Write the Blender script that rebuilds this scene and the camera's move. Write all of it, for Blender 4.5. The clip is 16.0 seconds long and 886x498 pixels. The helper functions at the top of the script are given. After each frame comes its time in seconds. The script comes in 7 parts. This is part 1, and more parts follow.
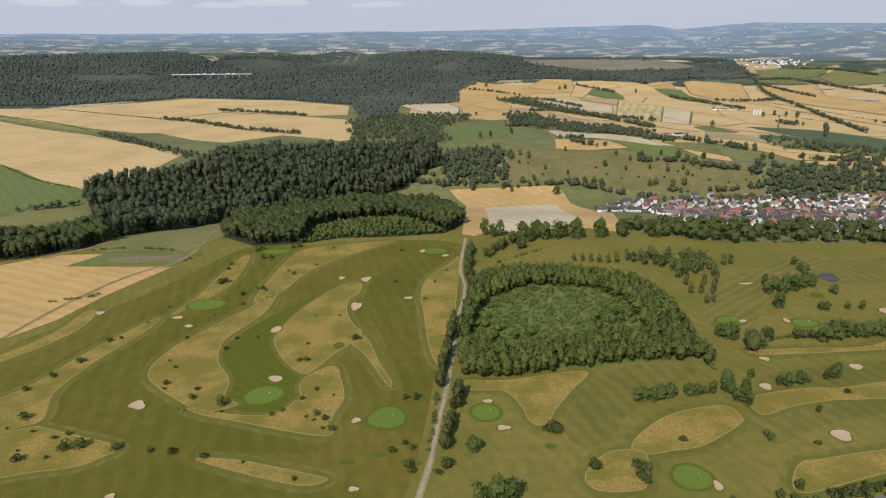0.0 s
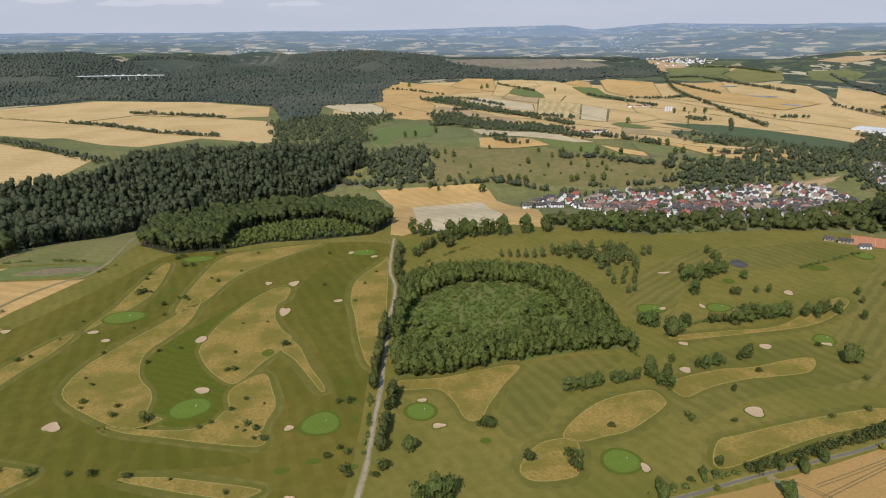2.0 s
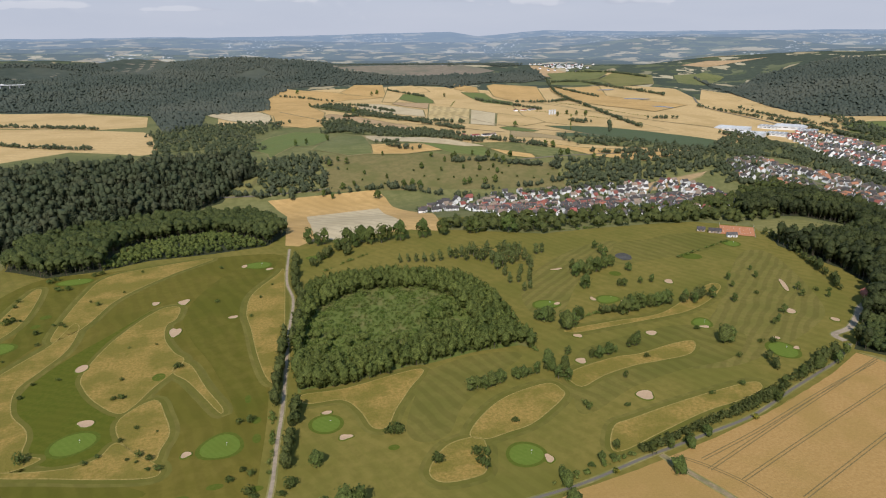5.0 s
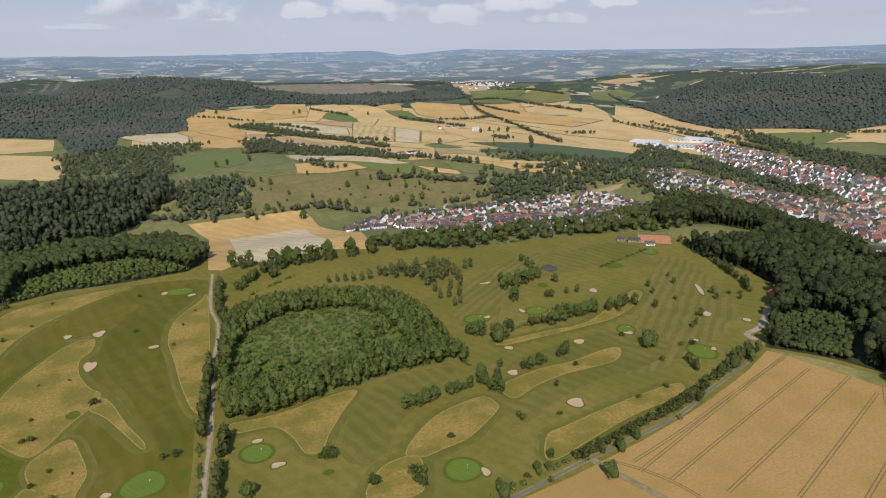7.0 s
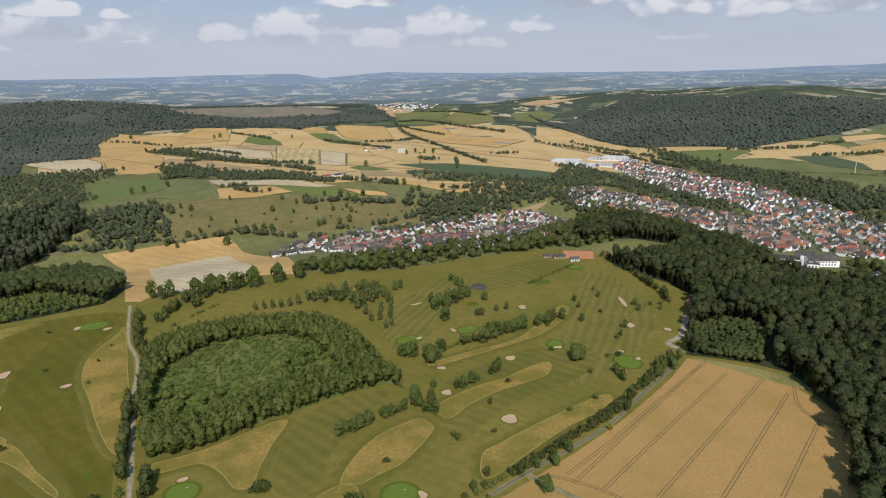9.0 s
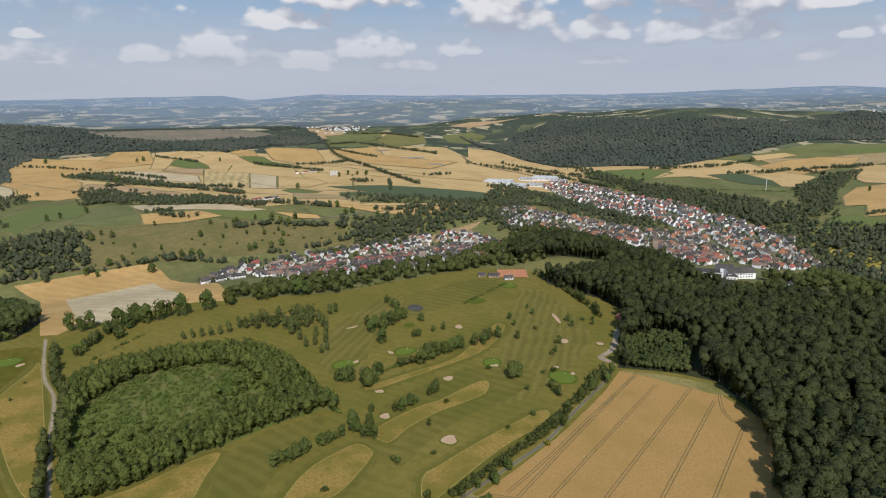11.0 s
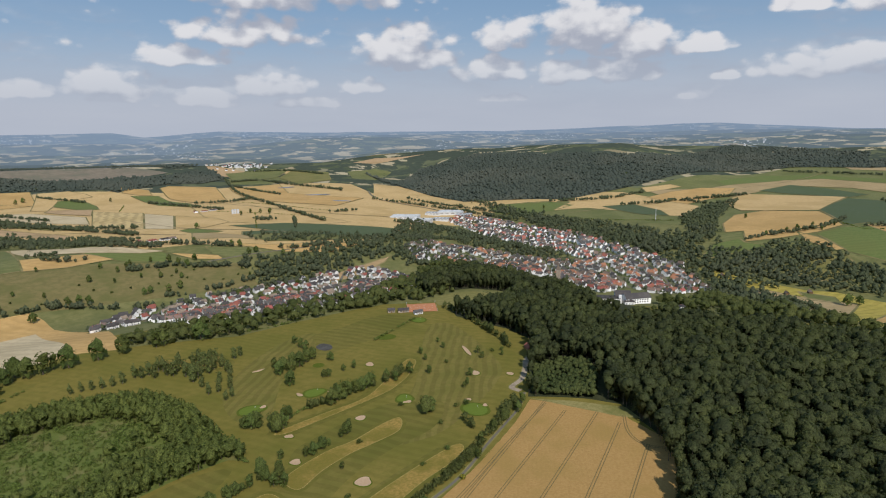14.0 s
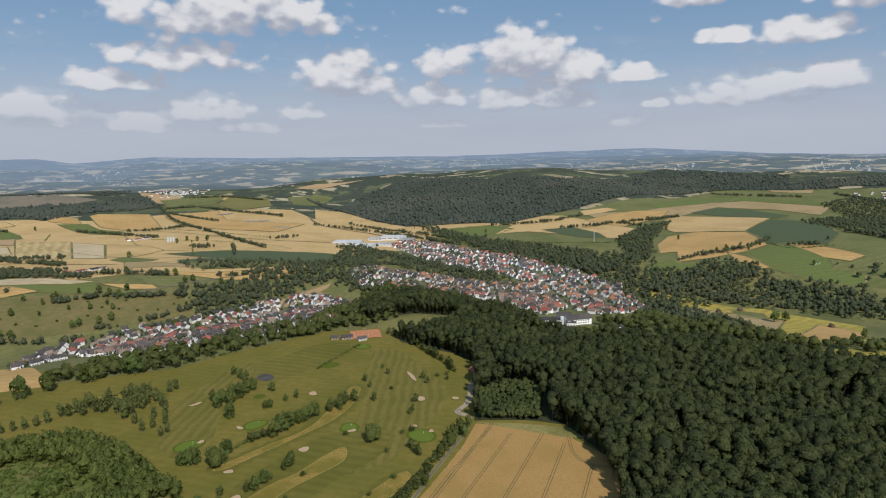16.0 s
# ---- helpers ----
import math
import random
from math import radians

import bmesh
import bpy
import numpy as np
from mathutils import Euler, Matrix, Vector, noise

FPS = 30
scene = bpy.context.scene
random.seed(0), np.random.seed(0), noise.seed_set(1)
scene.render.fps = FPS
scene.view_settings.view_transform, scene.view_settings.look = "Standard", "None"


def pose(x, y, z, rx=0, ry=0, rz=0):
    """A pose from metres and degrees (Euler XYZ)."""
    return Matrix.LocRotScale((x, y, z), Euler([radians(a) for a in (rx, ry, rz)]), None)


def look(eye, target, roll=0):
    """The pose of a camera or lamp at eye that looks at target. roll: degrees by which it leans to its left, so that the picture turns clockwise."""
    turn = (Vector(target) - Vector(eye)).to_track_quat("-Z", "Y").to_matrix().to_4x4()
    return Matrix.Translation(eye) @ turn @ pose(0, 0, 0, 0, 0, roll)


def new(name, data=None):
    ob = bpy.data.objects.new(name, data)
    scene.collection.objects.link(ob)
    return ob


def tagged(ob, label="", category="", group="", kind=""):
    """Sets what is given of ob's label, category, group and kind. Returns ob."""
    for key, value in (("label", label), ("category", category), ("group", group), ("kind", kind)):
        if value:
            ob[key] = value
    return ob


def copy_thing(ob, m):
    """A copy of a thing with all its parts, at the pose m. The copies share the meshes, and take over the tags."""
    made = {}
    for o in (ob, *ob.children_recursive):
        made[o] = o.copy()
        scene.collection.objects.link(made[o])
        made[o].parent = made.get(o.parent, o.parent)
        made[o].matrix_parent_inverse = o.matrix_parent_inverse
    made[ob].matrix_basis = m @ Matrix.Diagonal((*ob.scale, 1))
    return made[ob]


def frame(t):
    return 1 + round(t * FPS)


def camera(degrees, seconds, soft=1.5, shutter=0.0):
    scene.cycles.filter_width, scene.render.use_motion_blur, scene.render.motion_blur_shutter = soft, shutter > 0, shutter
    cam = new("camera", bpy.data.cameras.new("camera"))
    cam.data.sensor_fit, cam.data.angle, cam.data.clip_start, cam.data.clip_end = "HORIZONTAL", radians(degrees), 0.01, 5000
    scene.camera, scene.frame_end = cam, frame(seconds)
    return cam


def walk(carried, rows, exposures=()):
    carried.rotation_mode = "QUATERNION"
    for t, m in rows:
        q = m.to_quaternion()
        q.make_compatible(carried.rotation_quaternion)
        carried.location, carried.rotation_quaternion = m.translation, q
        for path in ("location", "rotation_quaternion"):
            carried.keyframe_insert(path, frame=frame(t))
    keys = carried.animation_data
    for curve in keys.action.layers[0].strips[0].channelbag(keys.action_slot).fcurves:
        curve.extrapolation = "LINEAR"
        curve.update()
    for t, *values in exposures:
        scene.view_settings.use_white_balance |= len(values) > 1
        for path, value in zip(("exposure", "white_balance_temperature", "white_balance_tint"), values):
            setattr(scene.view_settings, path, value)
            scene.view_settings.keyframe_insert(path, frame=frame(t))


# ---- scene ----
import itertools
from mathutils.geometry import delaunay_2d_cdt

EYE = 229.5
cam = camera(69.3, 16.0, soft=1.1)
walk(cam, [
    (0.0, pose(0, 0, EYE, 71.10, 1.03, 0.00)),
    (0.5, pose(0, 0, EYE, 71.05, 1.01, -1.67)),
    (1.0, pose(0, 0, EYE, 71.02, 0.99, -3.34)),
    (1.5, pose(0, 0, EYE, 70.98, 0.97, -4.99)),
    (2.0, pose(0, 0, EYE, 70.97, 0.91, -6.67)),
    (2.5, pose(0, 0, EYE, 70.94, 0.87, -8.28)),
    (3.0, pose(0, 0, EYE, 70.93, 0.88, -9.95)),
    (3.5, pose(0, 0, EYE, 70.97, 0.92, -11.63)),
    (4.0, pose(0, 0, EYE, 71.00, 0.85, -13.10)),
    (6.5, pose(0, 0, EYE, 72.36, 0.81, -21.26)),
    (7.0, pose(0, 0, EYE, 72.79, 0.80, -22.89)),
    (7.5, pose(0, 0, EYE, 73.25, 0.83, -24.54)),
    (8.0, pose(0, 0, EYE, 73.71, 0.80, -26.16)),
    (8.5, pose(0, 0, EYE, 74.16, 0.73, -27.78)),
    (9.0, pose(0, 0, EYE, 74.59, 0.79, -29.46)),
    (11.5, pose(0, 0, EYE, 76.88, 0.70, -36.84)),
    (12.0, pose(0, 0, EYE, 77.36, 0.80, -38.27)),
    (12.5, pose(0, 0, EYE, 77.85, 0.76, -39.63)),
    (13.0, pose(0, 0, EYE, 78.34, 0.79, -41.06)),
    (13.5, pose(0, 0, EYE, 78.88, 0.73, -42.42)),
    (14.0, pose(0, 0, EYE, 79.44, 0.76, -43.81)),
    (14.5, pose(0, 0, EYE, 79.96, 0.76, -45.19)),
    (15.0, pose(0, 0, EYE, 80.52, 0.78, -46.44)),
    (15.5, pose(0, 0, EYE, 81.06, 0.82, -47.71)),
    (16.0, pose(0, 0, EYE, 81.58, 0.82, -48.95)),
], exposures=((0.0, 0.12, 6200, 15), (4.0, 0.13, 6200, 15), (9.0, 0.03, 6200, 14), (16.0, -0.11, 6200, 13)))


# ---- sky, clouds and sun ----
SUN_AZ, SUN_EL = radians(-155), radians(42)   # azimuth clockwise from +y
sun = new("sun", bpy.data.lights.new("sun", "SUN"))
sun.data.energy, sun.data.angle, sun.data.color = 4.4, radians(0.6), (1.0, 0.95, 0.86)
sun.matrix_world = look((0, 0, 900), (-math.sin(SUN_AZ) * math.cos(SUN_EL), -math.cos(SUN_AZ) * math.cos(SUN_EL), 900 - math.sin(SUN_EL)))

CLOUDS_EAST = ((0.546, 0.203, 0.155, 0.038), (0.395, 0.106, 0.063, 0.018), (0.474, 0.144, 0.091, 0.027), (0.301, 0.068, 0.06, 0.027),
               (0.506, 0.071, 0.06, 0.025), (0.423, 0.051, 0.04, 0.017), (0.643, 0.067, 0.032, 0.015), (0.72, 0.121, 0.075, 0.038),
               (0.839, 0.087, 0.06, 0.021), (0.967, 0.145, 0.087, 0.042), (0.874, 0.139, 0.052, 0.029), (1.058, 0.122, 0.06, 0.034),
               (1.137, 0.114, 0.04, 0.015), (0.95, 0.08, 0.04, 0.021), (1.034, 0.082, 0.071, 0.021), (1.261, 0.156, 0.04, 0.014),
               (1.354, 0.156, 0.056, 0.023), (1.332, 0.095, 0.036, 0.015), (1.279, 0.08, 0.087, 0.025), (1.17, 0.071, 0.02, 0.01),
               (1.389, 0.094, 0.048, 0.021), (0.856, 0.046, 0.036, 0.008), (0.56, 0.043, 0.048, 0.01), (1.124, 0.043, 0.02, 0.007))
CLOUDS_NORTH = ((-0.016, 0.085, 0.04, 0.013), (-0.029, 0.061, 0.048, 0.018), (0.054, 0.057, 0.044, 0.017), (0.197, 0.06, 0.036, 0.015),
               (0.064, 0.08, 0.02, 0.007), (0.436, 0.042, 0.032, 0.01), (0.293, 0.049, 0.032, 0.01), (-0.525, 0.042, 0.048, 0.006),
               (-0.4, 0.042, 0.032, 0.006), (-0.245, 0.041, 0.048, 0.006), (-0.321, 0.037, 0.032, 0.004), (-0.077, 0.036, 0.048, 0.004),
               (1.223, 0.219, 0.071, 0.025), (0.788, 0.269, 0.095, 0.034), (1.457, 0.203, 0.095, 0.034))


class Net:
    """Short hand for a node tree."""

    def __init__(self, tree):
        self.tree = tree

    def node(self, kind):
        return self.tree.nodes.new(kind)

    def link(self, a, b):
        self.tree.links.new(a, b)

    def put(self, socket, value):
        if isinstance(value, bpy.types.NodeSocket):
            self.link(value, socket)
        elif isinstance(value, tuple) and len(value) == 3 and socket.type == "RGBA":
            socket.default_value = (*value, 1)
        else:
            socket.default_value = value

    def math(self, op, a, b=0.0, c=0.0):
        n = self.node("ShaderNodeMath")
        n.operation = op
        for s, v in zip(n.inputs, (a, b, c)):
            self.put(s, v)
        return n.outputs[0]

    def mix(self, fac, a, b, blend="MIX"):
        n = self.node("ShaderNodeMix")
        n.data_type, n.blend_type = "RGBA", blend
        self.put(n.inputs[0], fac), self.put(n.inputs[6], a), self.put(n.inputs[7], b)
        return n.outputs[2]

    def noise(self, vector, scale, detail=3.0, rough=0.55):
        n = self.node("ShaderNodeTexNoise")
        self.put(n.inputs["Vector"], vector)
        n.inputs["Scale"].default_value, n.inputs["Detail"].default_value, n.inputs["Roughness"].default_value = scale, detail, rough
        return n.outputs[0]

    def range(self, value, a, b, c=0.0, d=1.0, smooth=True):
        n = self.node("ShaderNodeMapRange")
        n.interpolation_type = "SMOOTHSTEP" if smooth else "LINEAR"
        for s, v in zip(n.inputs, (value, a, b, c, d)):
            self.put(s, v)
        return n.outputs[0]

    def xyz(self, x, y, z=0.0):
        n = self.node("ShaderNodeCombineXYZ")
        for s, v in zip(n.inputs, (x, y, z)):
            self.put(s, v)
        return n.outputs[0]


def cloud_cover():
    """Cumulus cover as a function of azimuth and elevation."""
    tree = bpy.data.node_groups.new("cloud_cover", "ShaderNodeTree")
    tree.interface.new_socket("azimuth", in_out="INPUT", socket_type="NodeSocketFloat")
    tree.interface.new_socket("elevation", in_out="INPUT", socket_type="NodeSocketFloat")
    tree.interface.new_socket("cover", in_out="OUTPUT", socket_type="NodeSocketFloat")
    n = Net(tree)
    a, e = n.node("NodeGroupInput").outputs[:2]
    total = None
    for ca, ce, w, h in CLOUDS_EAST + CLOUDS_NORTH:
        u = n.math("DIVIDE", n.math("SUBTRACT", a, ca), w * 1.12)
        v = n.math("DIVIDE", n.math("SUBTRACT", e, ce - h * 0.35), h * 1.35)
        under = n.math("MULTIPLY", n.math("MINIMUM", v, 0.0), 1.5)
        v = n.math("ADD", v, under)
        one = n.math("SUBTRACT", 1.0, n.math("ADD", n.math("MULTIPLY", u, u), n.math("MULTIPLY", v, v)))
        total = one if total is None else n.math("MAXIMUM", total, one)
    total = n.math("MAXIMUM", total, -0.45)
    p = n.xyz(n.math("MULTIPLY", a, 1.0), n.math("MULTIPLY", e, 1.5))
    puffs = n.noise(p, 24.0, 9.0, 0.60)
    # rounded heads, large and small
    heads = 0.0
    for size, high in ((17.0, 0.5), (44.0, 0.55)):
        cells = n.node("ShaderNodeTexVoronoi")
        cells.feature = "SMOOTH_F1"
        cells.inputs["Scale"].default_value, cells.inputs["Smoothness"].default_value = size, 0.35
        n.link(p, cells.inputs["Vector"])
        heads = n.math("ADD", heads, n.math("MULTIPLY", n.math("SUBTRACT", 0.52, cells.outputs["Distance"]), high * 2.2))
    banks = n.noise(n.xyz(a, n.math("MULTIPLY", e, 3.5), 4.0), 5.0, 2.0)
    cover = n.math("ADD", n.math("MULTIPLY", total, 1.3), n.math("MULTIPLY", n.math("SUBTRACT", puffs, 0.5), 2.2))
    cover = n.math("ADD", cover, heads)
    cover = n.math("ADD", cover, n.math("MULTIPLY", n.math("SUBTRACT", banks, 0.5), 0.9))
    n.link(cover, n.node("NodeGroupOutput").inputs[0])
    return tree


def make_world():
    world = bpy.data.worlds.new("summer_sky")
    scene.world = world
    world.use_nodes = True
    world.node_tree.nodes.clear()
    n = Net(world.node_tree)
    sky = n.node("ShaderNodeTexSky")
    sky.sky_type, sky.sun_disc, sky.sun_elevation, sky.sun_rotation = "NISHITA", False, SUN_EL, SUN_AZ
    sky.air_density, sky.dust_density, sky.ozone_density = 1.0, 1.2, 1.5
    way = n.node("ShaderNodeTexCoord").outputs["Generated"]
    parts = n.node("ShaderNodeSeparateXYZ")
    n.link(way, parts.inputs[0])
    x, y, z = parts.outputs
    az = n.math("ARCTAN2", x, y)
    el = n.math("ARCSINE", z)
    group = cloud_cover()
    covers = []
    for da, de in ((0, 0), (-0.006, 0.028)):
        g = n.node("ShaderNodeGroup")
        g.node_tree = group
        n.put(g.inputs[0], n.math("ADD", az, da)), n.put(g.inputs[1], n.math("ADD", el, de))
        covers.append(g.outputs[0])
    lit = n.range(n.math("SUBTRACT", covers[0], covers[1]), -0.45, 1.25)
    cloud = n.mix(lit, (4.1, 4.35, 4.9), (7.9, 7.8, 7.6))
    film = n.range(n.noise(n.xyz(az, n.math("MULTIPLY", el, 3.2), 2.0), 6.5, 6.0, 0.6), 0.44, 0.68, 0.0, 0.55)
    film = n.math("MULTIPLY", film, n.range(n.math("ABSOLUTE", n.math("SUBTRACT", el, 0.09)), 0.03, 0.085, 1.0, 0.0))
    solid = n.math("MAXIMUM", n.range(covers[0], -0.08, 0.8), film)
    # haze thickens towards the horizon
    haze = n.range(el, 0.02, 0.15, 1.0, 0.0)
    veil = n.noise(n.xyz(az, n.math("MULTIPLY", el, 6.0), 9.0), 3.0, 4.0)
    grey = n.mix(veil, (4.35, 4.75, 5.4), (5.4, 5.65, 6.05))
    clear = n.mix(n.math("MULTIPLY", haze, 0.93), n.mix(0.8, sky.outputs[0], n.mix(n.range(el, 0.05, 0.24, 0.25, 0.85), (3.9, 4.9, 6.0), (1.65, 3.1, 4.75))), grey)
    seen = n.mix(n.math("MULTIPLY", solid, n.range(el, 0.0, 0.135, 0.10, 0.97)), clear, cloud)
    back = n.node("ShaderNodeBackground")
    n.link(seen, back.inputs[0])
    back.inputs[1].default_value = 0.10
    n.link(back.outputs[0], n.node("ShaderNodeOutputWorld").inputs[0])


make_world()

# ---- materials ----
MATS = {}


def surface(name, a, b, fine=0.5, broad=0.02, c=None, rough=0.9, bump=0.0, stripes=None, per_object=0.0, per_leaf=0.0, metal=0.0, contrast=0.3, spec=0.15, tone=False, rings=None, leafy=0.0, drifts=(0.42, 0.66)):
    """A matt surface: two colours in a fine grain, a third in broad drifts, and worked stripes (degrees, metres, strength)."""
    m = bpy.data.materials.new(name)
    m.use_nodes = True
    m.node_tree.nodes.clear()
    n = Net(m.node_tree)
    at = n.node("ShaderNodeTexCoord").outputs["Object"]
    grain = n.range(n.noise(at, fine, 4.0, 0.65), 0.5 - contrast / 2, 0.5 + contrast / 2)
    if tone:
        # each tree of a stand has its own tone of green
        own = n.node("ShaderNodeAttribute")
        own.attribute_name = "tone"
        grain = n.math("ADD", n.math("MULTIPLY", own.outputs["Fac"], 0.75), n.math("MULTIPLY", grain, 0.25))
    colour = n.mix(grain, a, b)
    if c:
        drift = n.range(n.noise(at, broad, 3.0, 0.6), *drifts)
        colour = n.mix(n.math("MULTIPLY", drift, 0.8), colour, c)
    if rings:
        cx, cy, wide, strength = rings
        spot = n.node("ShaderNodeSeparateXYZ")
        n.link(at, spot.inputs[0])
        dx, dy = n.math("SUBTRACT", spot.outputs[0], cx), n.math("SUBTRACT", spot.outputs[1], cy)
        out = n.math("SQRT", n.math("ADD", n.math("MULTIPLY", dx, dx), n.math("MULTIPLY", dy, dy)))
        out = n.math("ADD", out, n.math("MULTIPLY", n.noise(at, 0.015, 2.0), wide * 2.0))
        band = n.range(n.math("SINE", n.math("MULTIPLY", out, math.tau / wide)), -0.5, 0.5, 1 - strength, 1.0)
        grey = n.node("ShaderNodeCombineColor")
        for s in grey.inputs[:3]:
            n.link(band, s)
        colour = n.mix(1.0, colour, grey.outputs[0], "MULTIPLY")
    if stripes:
        turn, wide, strength = stripes
        spot = n.node("ShaderNodeSeparateXYZ")
        n.link(at, spot.inputs[0])
        t = radians(turn)
        across = n.math("ADD", n.math("MULTIPLY", spot.outputs[0], math.cos(t)), n.math("MULTIPLY", spot.outputs[1], math.sin(t)))
        across = n.math("ADD", across, n.math("MULTIPLY", n.noise(at, 0.02, 2.0), wide * 1.6))
        band = n.range(n.math("SINE", n.math("MULTIPLY", across, math.tau / wide)), -0.5, 0.5, 1 - strength, 1.0)
        grey = n.node("ShaderNodeCombineColor")
        for s in grey.inputs[:3]:
            n.link(band, s)
        colour = n.mix(1.0, colour, grey.outputs[0], "MULTIPLY")
    if per_object:
        shift = n.node("ShaderNodeHueSaturation")
        pick = n.node("ShaderNodeObjectInfo").outputs["Random"]
        n.put(shift.inputs["Value"], n.range(pick, 0.0, 1.0, 1 - per_object, 1 + per_object, False))
        n.put(shift.inputs["Hue"], n.range(n.math("FRACT", n.math("MULTIPLY", pick, 7.3)), 0.0, 1.0, 0.5 - per_object * 0.06, 0.5 + per_object * 0.06, False))
        n.link(colour, shift.inputs["Color"])
        colour = shift.outputs[0]
    if per_leaf:
        shift = n.node("ShaderNodeHueSaturation")
        n.put(shift.inputs["Value"], n.range(n.node("ShaderNodeNewGeometry").outputs["Random Per Island"], 0.0, 1.0, 1 - per_leaf, 1 + per_leaf, False))
        n.link(colour, shift.inputs["Color"])
        colour = shift.outputs[0]
    p = n.node("ShaderNodeBsdfPrincipled")
    n.put(p.inputs["Base Color"], colour)
    p.inputs["Roughness"].default_value, p.inputs["Metallic"].default_value = rough, metal
    p.inputs["Specular IOR Level"].default_value = spec
    if bump:
        relief = n.node("ShaderNodeBump")
        relief.inputs["Distance"].default_value = bump
        n.link(n.noise(at, fine * 1.5, 4.0, 0.6), relief.inputs["Height"])
        n.link(relief.outputs[0], p.inputs["Normal"])
    result = p.outputs[0]
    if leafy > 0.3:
        # sprays of leaves and the gaps between them, their shade painted into the colour
        spray_shade = n.range(n.noise(at, 1.1 if not per_object else 14.0, 5.0, 0.75), 0.32, 0.68, 0.42, 1.5)
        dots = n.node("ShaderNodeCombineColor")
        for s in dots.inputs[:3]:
            n.link(spray_shade, s)
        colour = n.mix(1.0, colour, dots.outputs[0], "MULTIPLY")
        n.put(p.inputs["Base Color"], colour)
    if leafy:
        # thin leaves let some light through
        thin, both = n.node("ShaderNodeBsdfTranslucent"), n.node("ShaderNodeMixShader")
        n.put(thin.inputs[0], n.mix(1.0, colour, (1.15, 1.25, 0.6), "MULTIPLY"))
        both.inputs[0].default_value = leafy
        n.link(result, both.inputs[1]), n.link(thin.outputs[0], both.inputs[2])
        result = both.outputs[0]
    n.link(result, n.node("ShaderNodeOutputMaterial").inputs[0])
    MATS[name] = m
    return m


surface("turf", (0.153, 0.128, 0.028), (0.187, 0.149, 0.036), 0.12, 0.012, (0.121, 0.115, 0.022), bump=0.05, spec=0.05, stripes=(24, 9, 0.06), drifts=(0.36, 0.72))
surface("mown", (0.136, 0.119, 0.027), (0.162, 0.135, 0.033), 0.12, 0.012, (0.114, 0.109, 0.022), stripes=(20, 11, 0.12), spec=0.05)
surface("mown_dark", (0.102, 0.092, 0.014), (0.125, 0.106, 0.019), 0.12, 0.012, (0.090, 0.089, 0.012), stripes=(18, 13, 0.09), spec=0.05)
surface("mown_wide", (0.121, 0.101, 0.017), (0.149, 0.118, 0.023), 0.10, 0.010, (0.102, 0.093, 0.014), stripes=(15, 12, 0.08), spec=0.05, drifts=(0.38, 0.66))
surface("mown_band", (0.114, 0.105, 0.021), (0.136, 0.117, 0.026), 0.2, 0.02, (0.102, 0.099, 0.018), spec=0.05)
surface("striped", (0.151, 0.129, 0.031), (0.177, 0.144, 0.039), 0.2, 0.02, (0.130, 0.119, 0.027), stripes=(130, 9, 0.15), spec=0.05)
surface("close", (0.078, 0.089, 0.010), (0.097, 0.100, 0.013), 0.3, 0.03, (0.093, 0.095, 0.012), stripes=(60, 7, 0.06), spec=0.05)
surface("green", (0.108, 0.150, 0.022), (0.122, 0.160, 0.026), 0.4, 0.05, (0.112, 0.146, 0.022), stripes=(35, 3, 0.05), spec=0.05)
surface("collar", (0.076, 0.096, 0.012), (0.092, 0.108, 0.016), 0.4, 0.05, spec=0.05)
surface("rough_grass", (0.190, 0.143, 0.031), (0.324, 0.210, 0.062), 0.45, 0.035, (0.145, 0.125, 0.024), bump=0.5, contrast=0.42, drifts=(0.38, 0.60), spec=0.05)
surface("rough_edge", (0.215, 0.170, 0.045), (0.330, 0.245, 0.080), 0.5, 0.1, bump=0.3, spec=0.05)
surface("sand", (0.400, 0.270, 0.160), (0.455, 0.315, 0.195), 0.8, 0.1, (0.410, 0.272, 0.162), bump=0.1)
surface("wheat", (0.43, 0.265, 0.095), (0.50, 0.315, 0.12), 0.3, 0.02, (0.39, 0.245, 0.085), stripes=(65, 14, 0.10))
surface("wheat_near", (0.325, 0.192, 0.063), (0.372, 0.225, 0.077), 0.5, 0.018, (0.289, 0.184, 0.053), bump=0.3, stripes=(128, 3.0, 0.015))
surface("wheat_pale", (0.463, 0.314, 0.134), (0.529, 0.364, 0.165), 0.12, 0.008, (0.412, 0.279, 0.113), stripes=(70, 24, 0.06))
surface("wheat_gold", (0.430, 0.268, 0.098), (0.500, 0.318, 0.122), 0.12, 0.01, (0.375, 0.236, 0.084), stripes=(35, 18, 0.08))
surface("stubble", (0.370, 0.245, 0.125), (0.435, 0.295, 0.160), 0.12, 0.01, (0.315, 0.215, 0.105), stripes=(20, 16, 0.1))
surface("stubble_pale", (0.455, 0.360, 0.215), (0.520, 0.415, 0.255), 0.12, 0.01, (0.415, 0.325, 0.188), stripes=(28, 19, 0.10))
surface("stubble_lines", (0.456, 0.335, 0.152), (0.520, 0.385, 0.180), 0.12, 0.01, (0.413, 0.300, 0.128), stripes=(-20, 24, 0.22))
surface("yellow_hay", (0.309, 0.248, 0.047), (0.397, 0.309, 0.071), 0.1, 0.012, (0.243, 0.215, 0.043), stripes=(75, 15, 0.14))
surface("meadow", (0.165, 0.148, 0.046), (0.205, 0.178, 0.060), 0.2, 0.012, (0.138, 0.136, 0.040), stripes=(60, 12, 0.08))
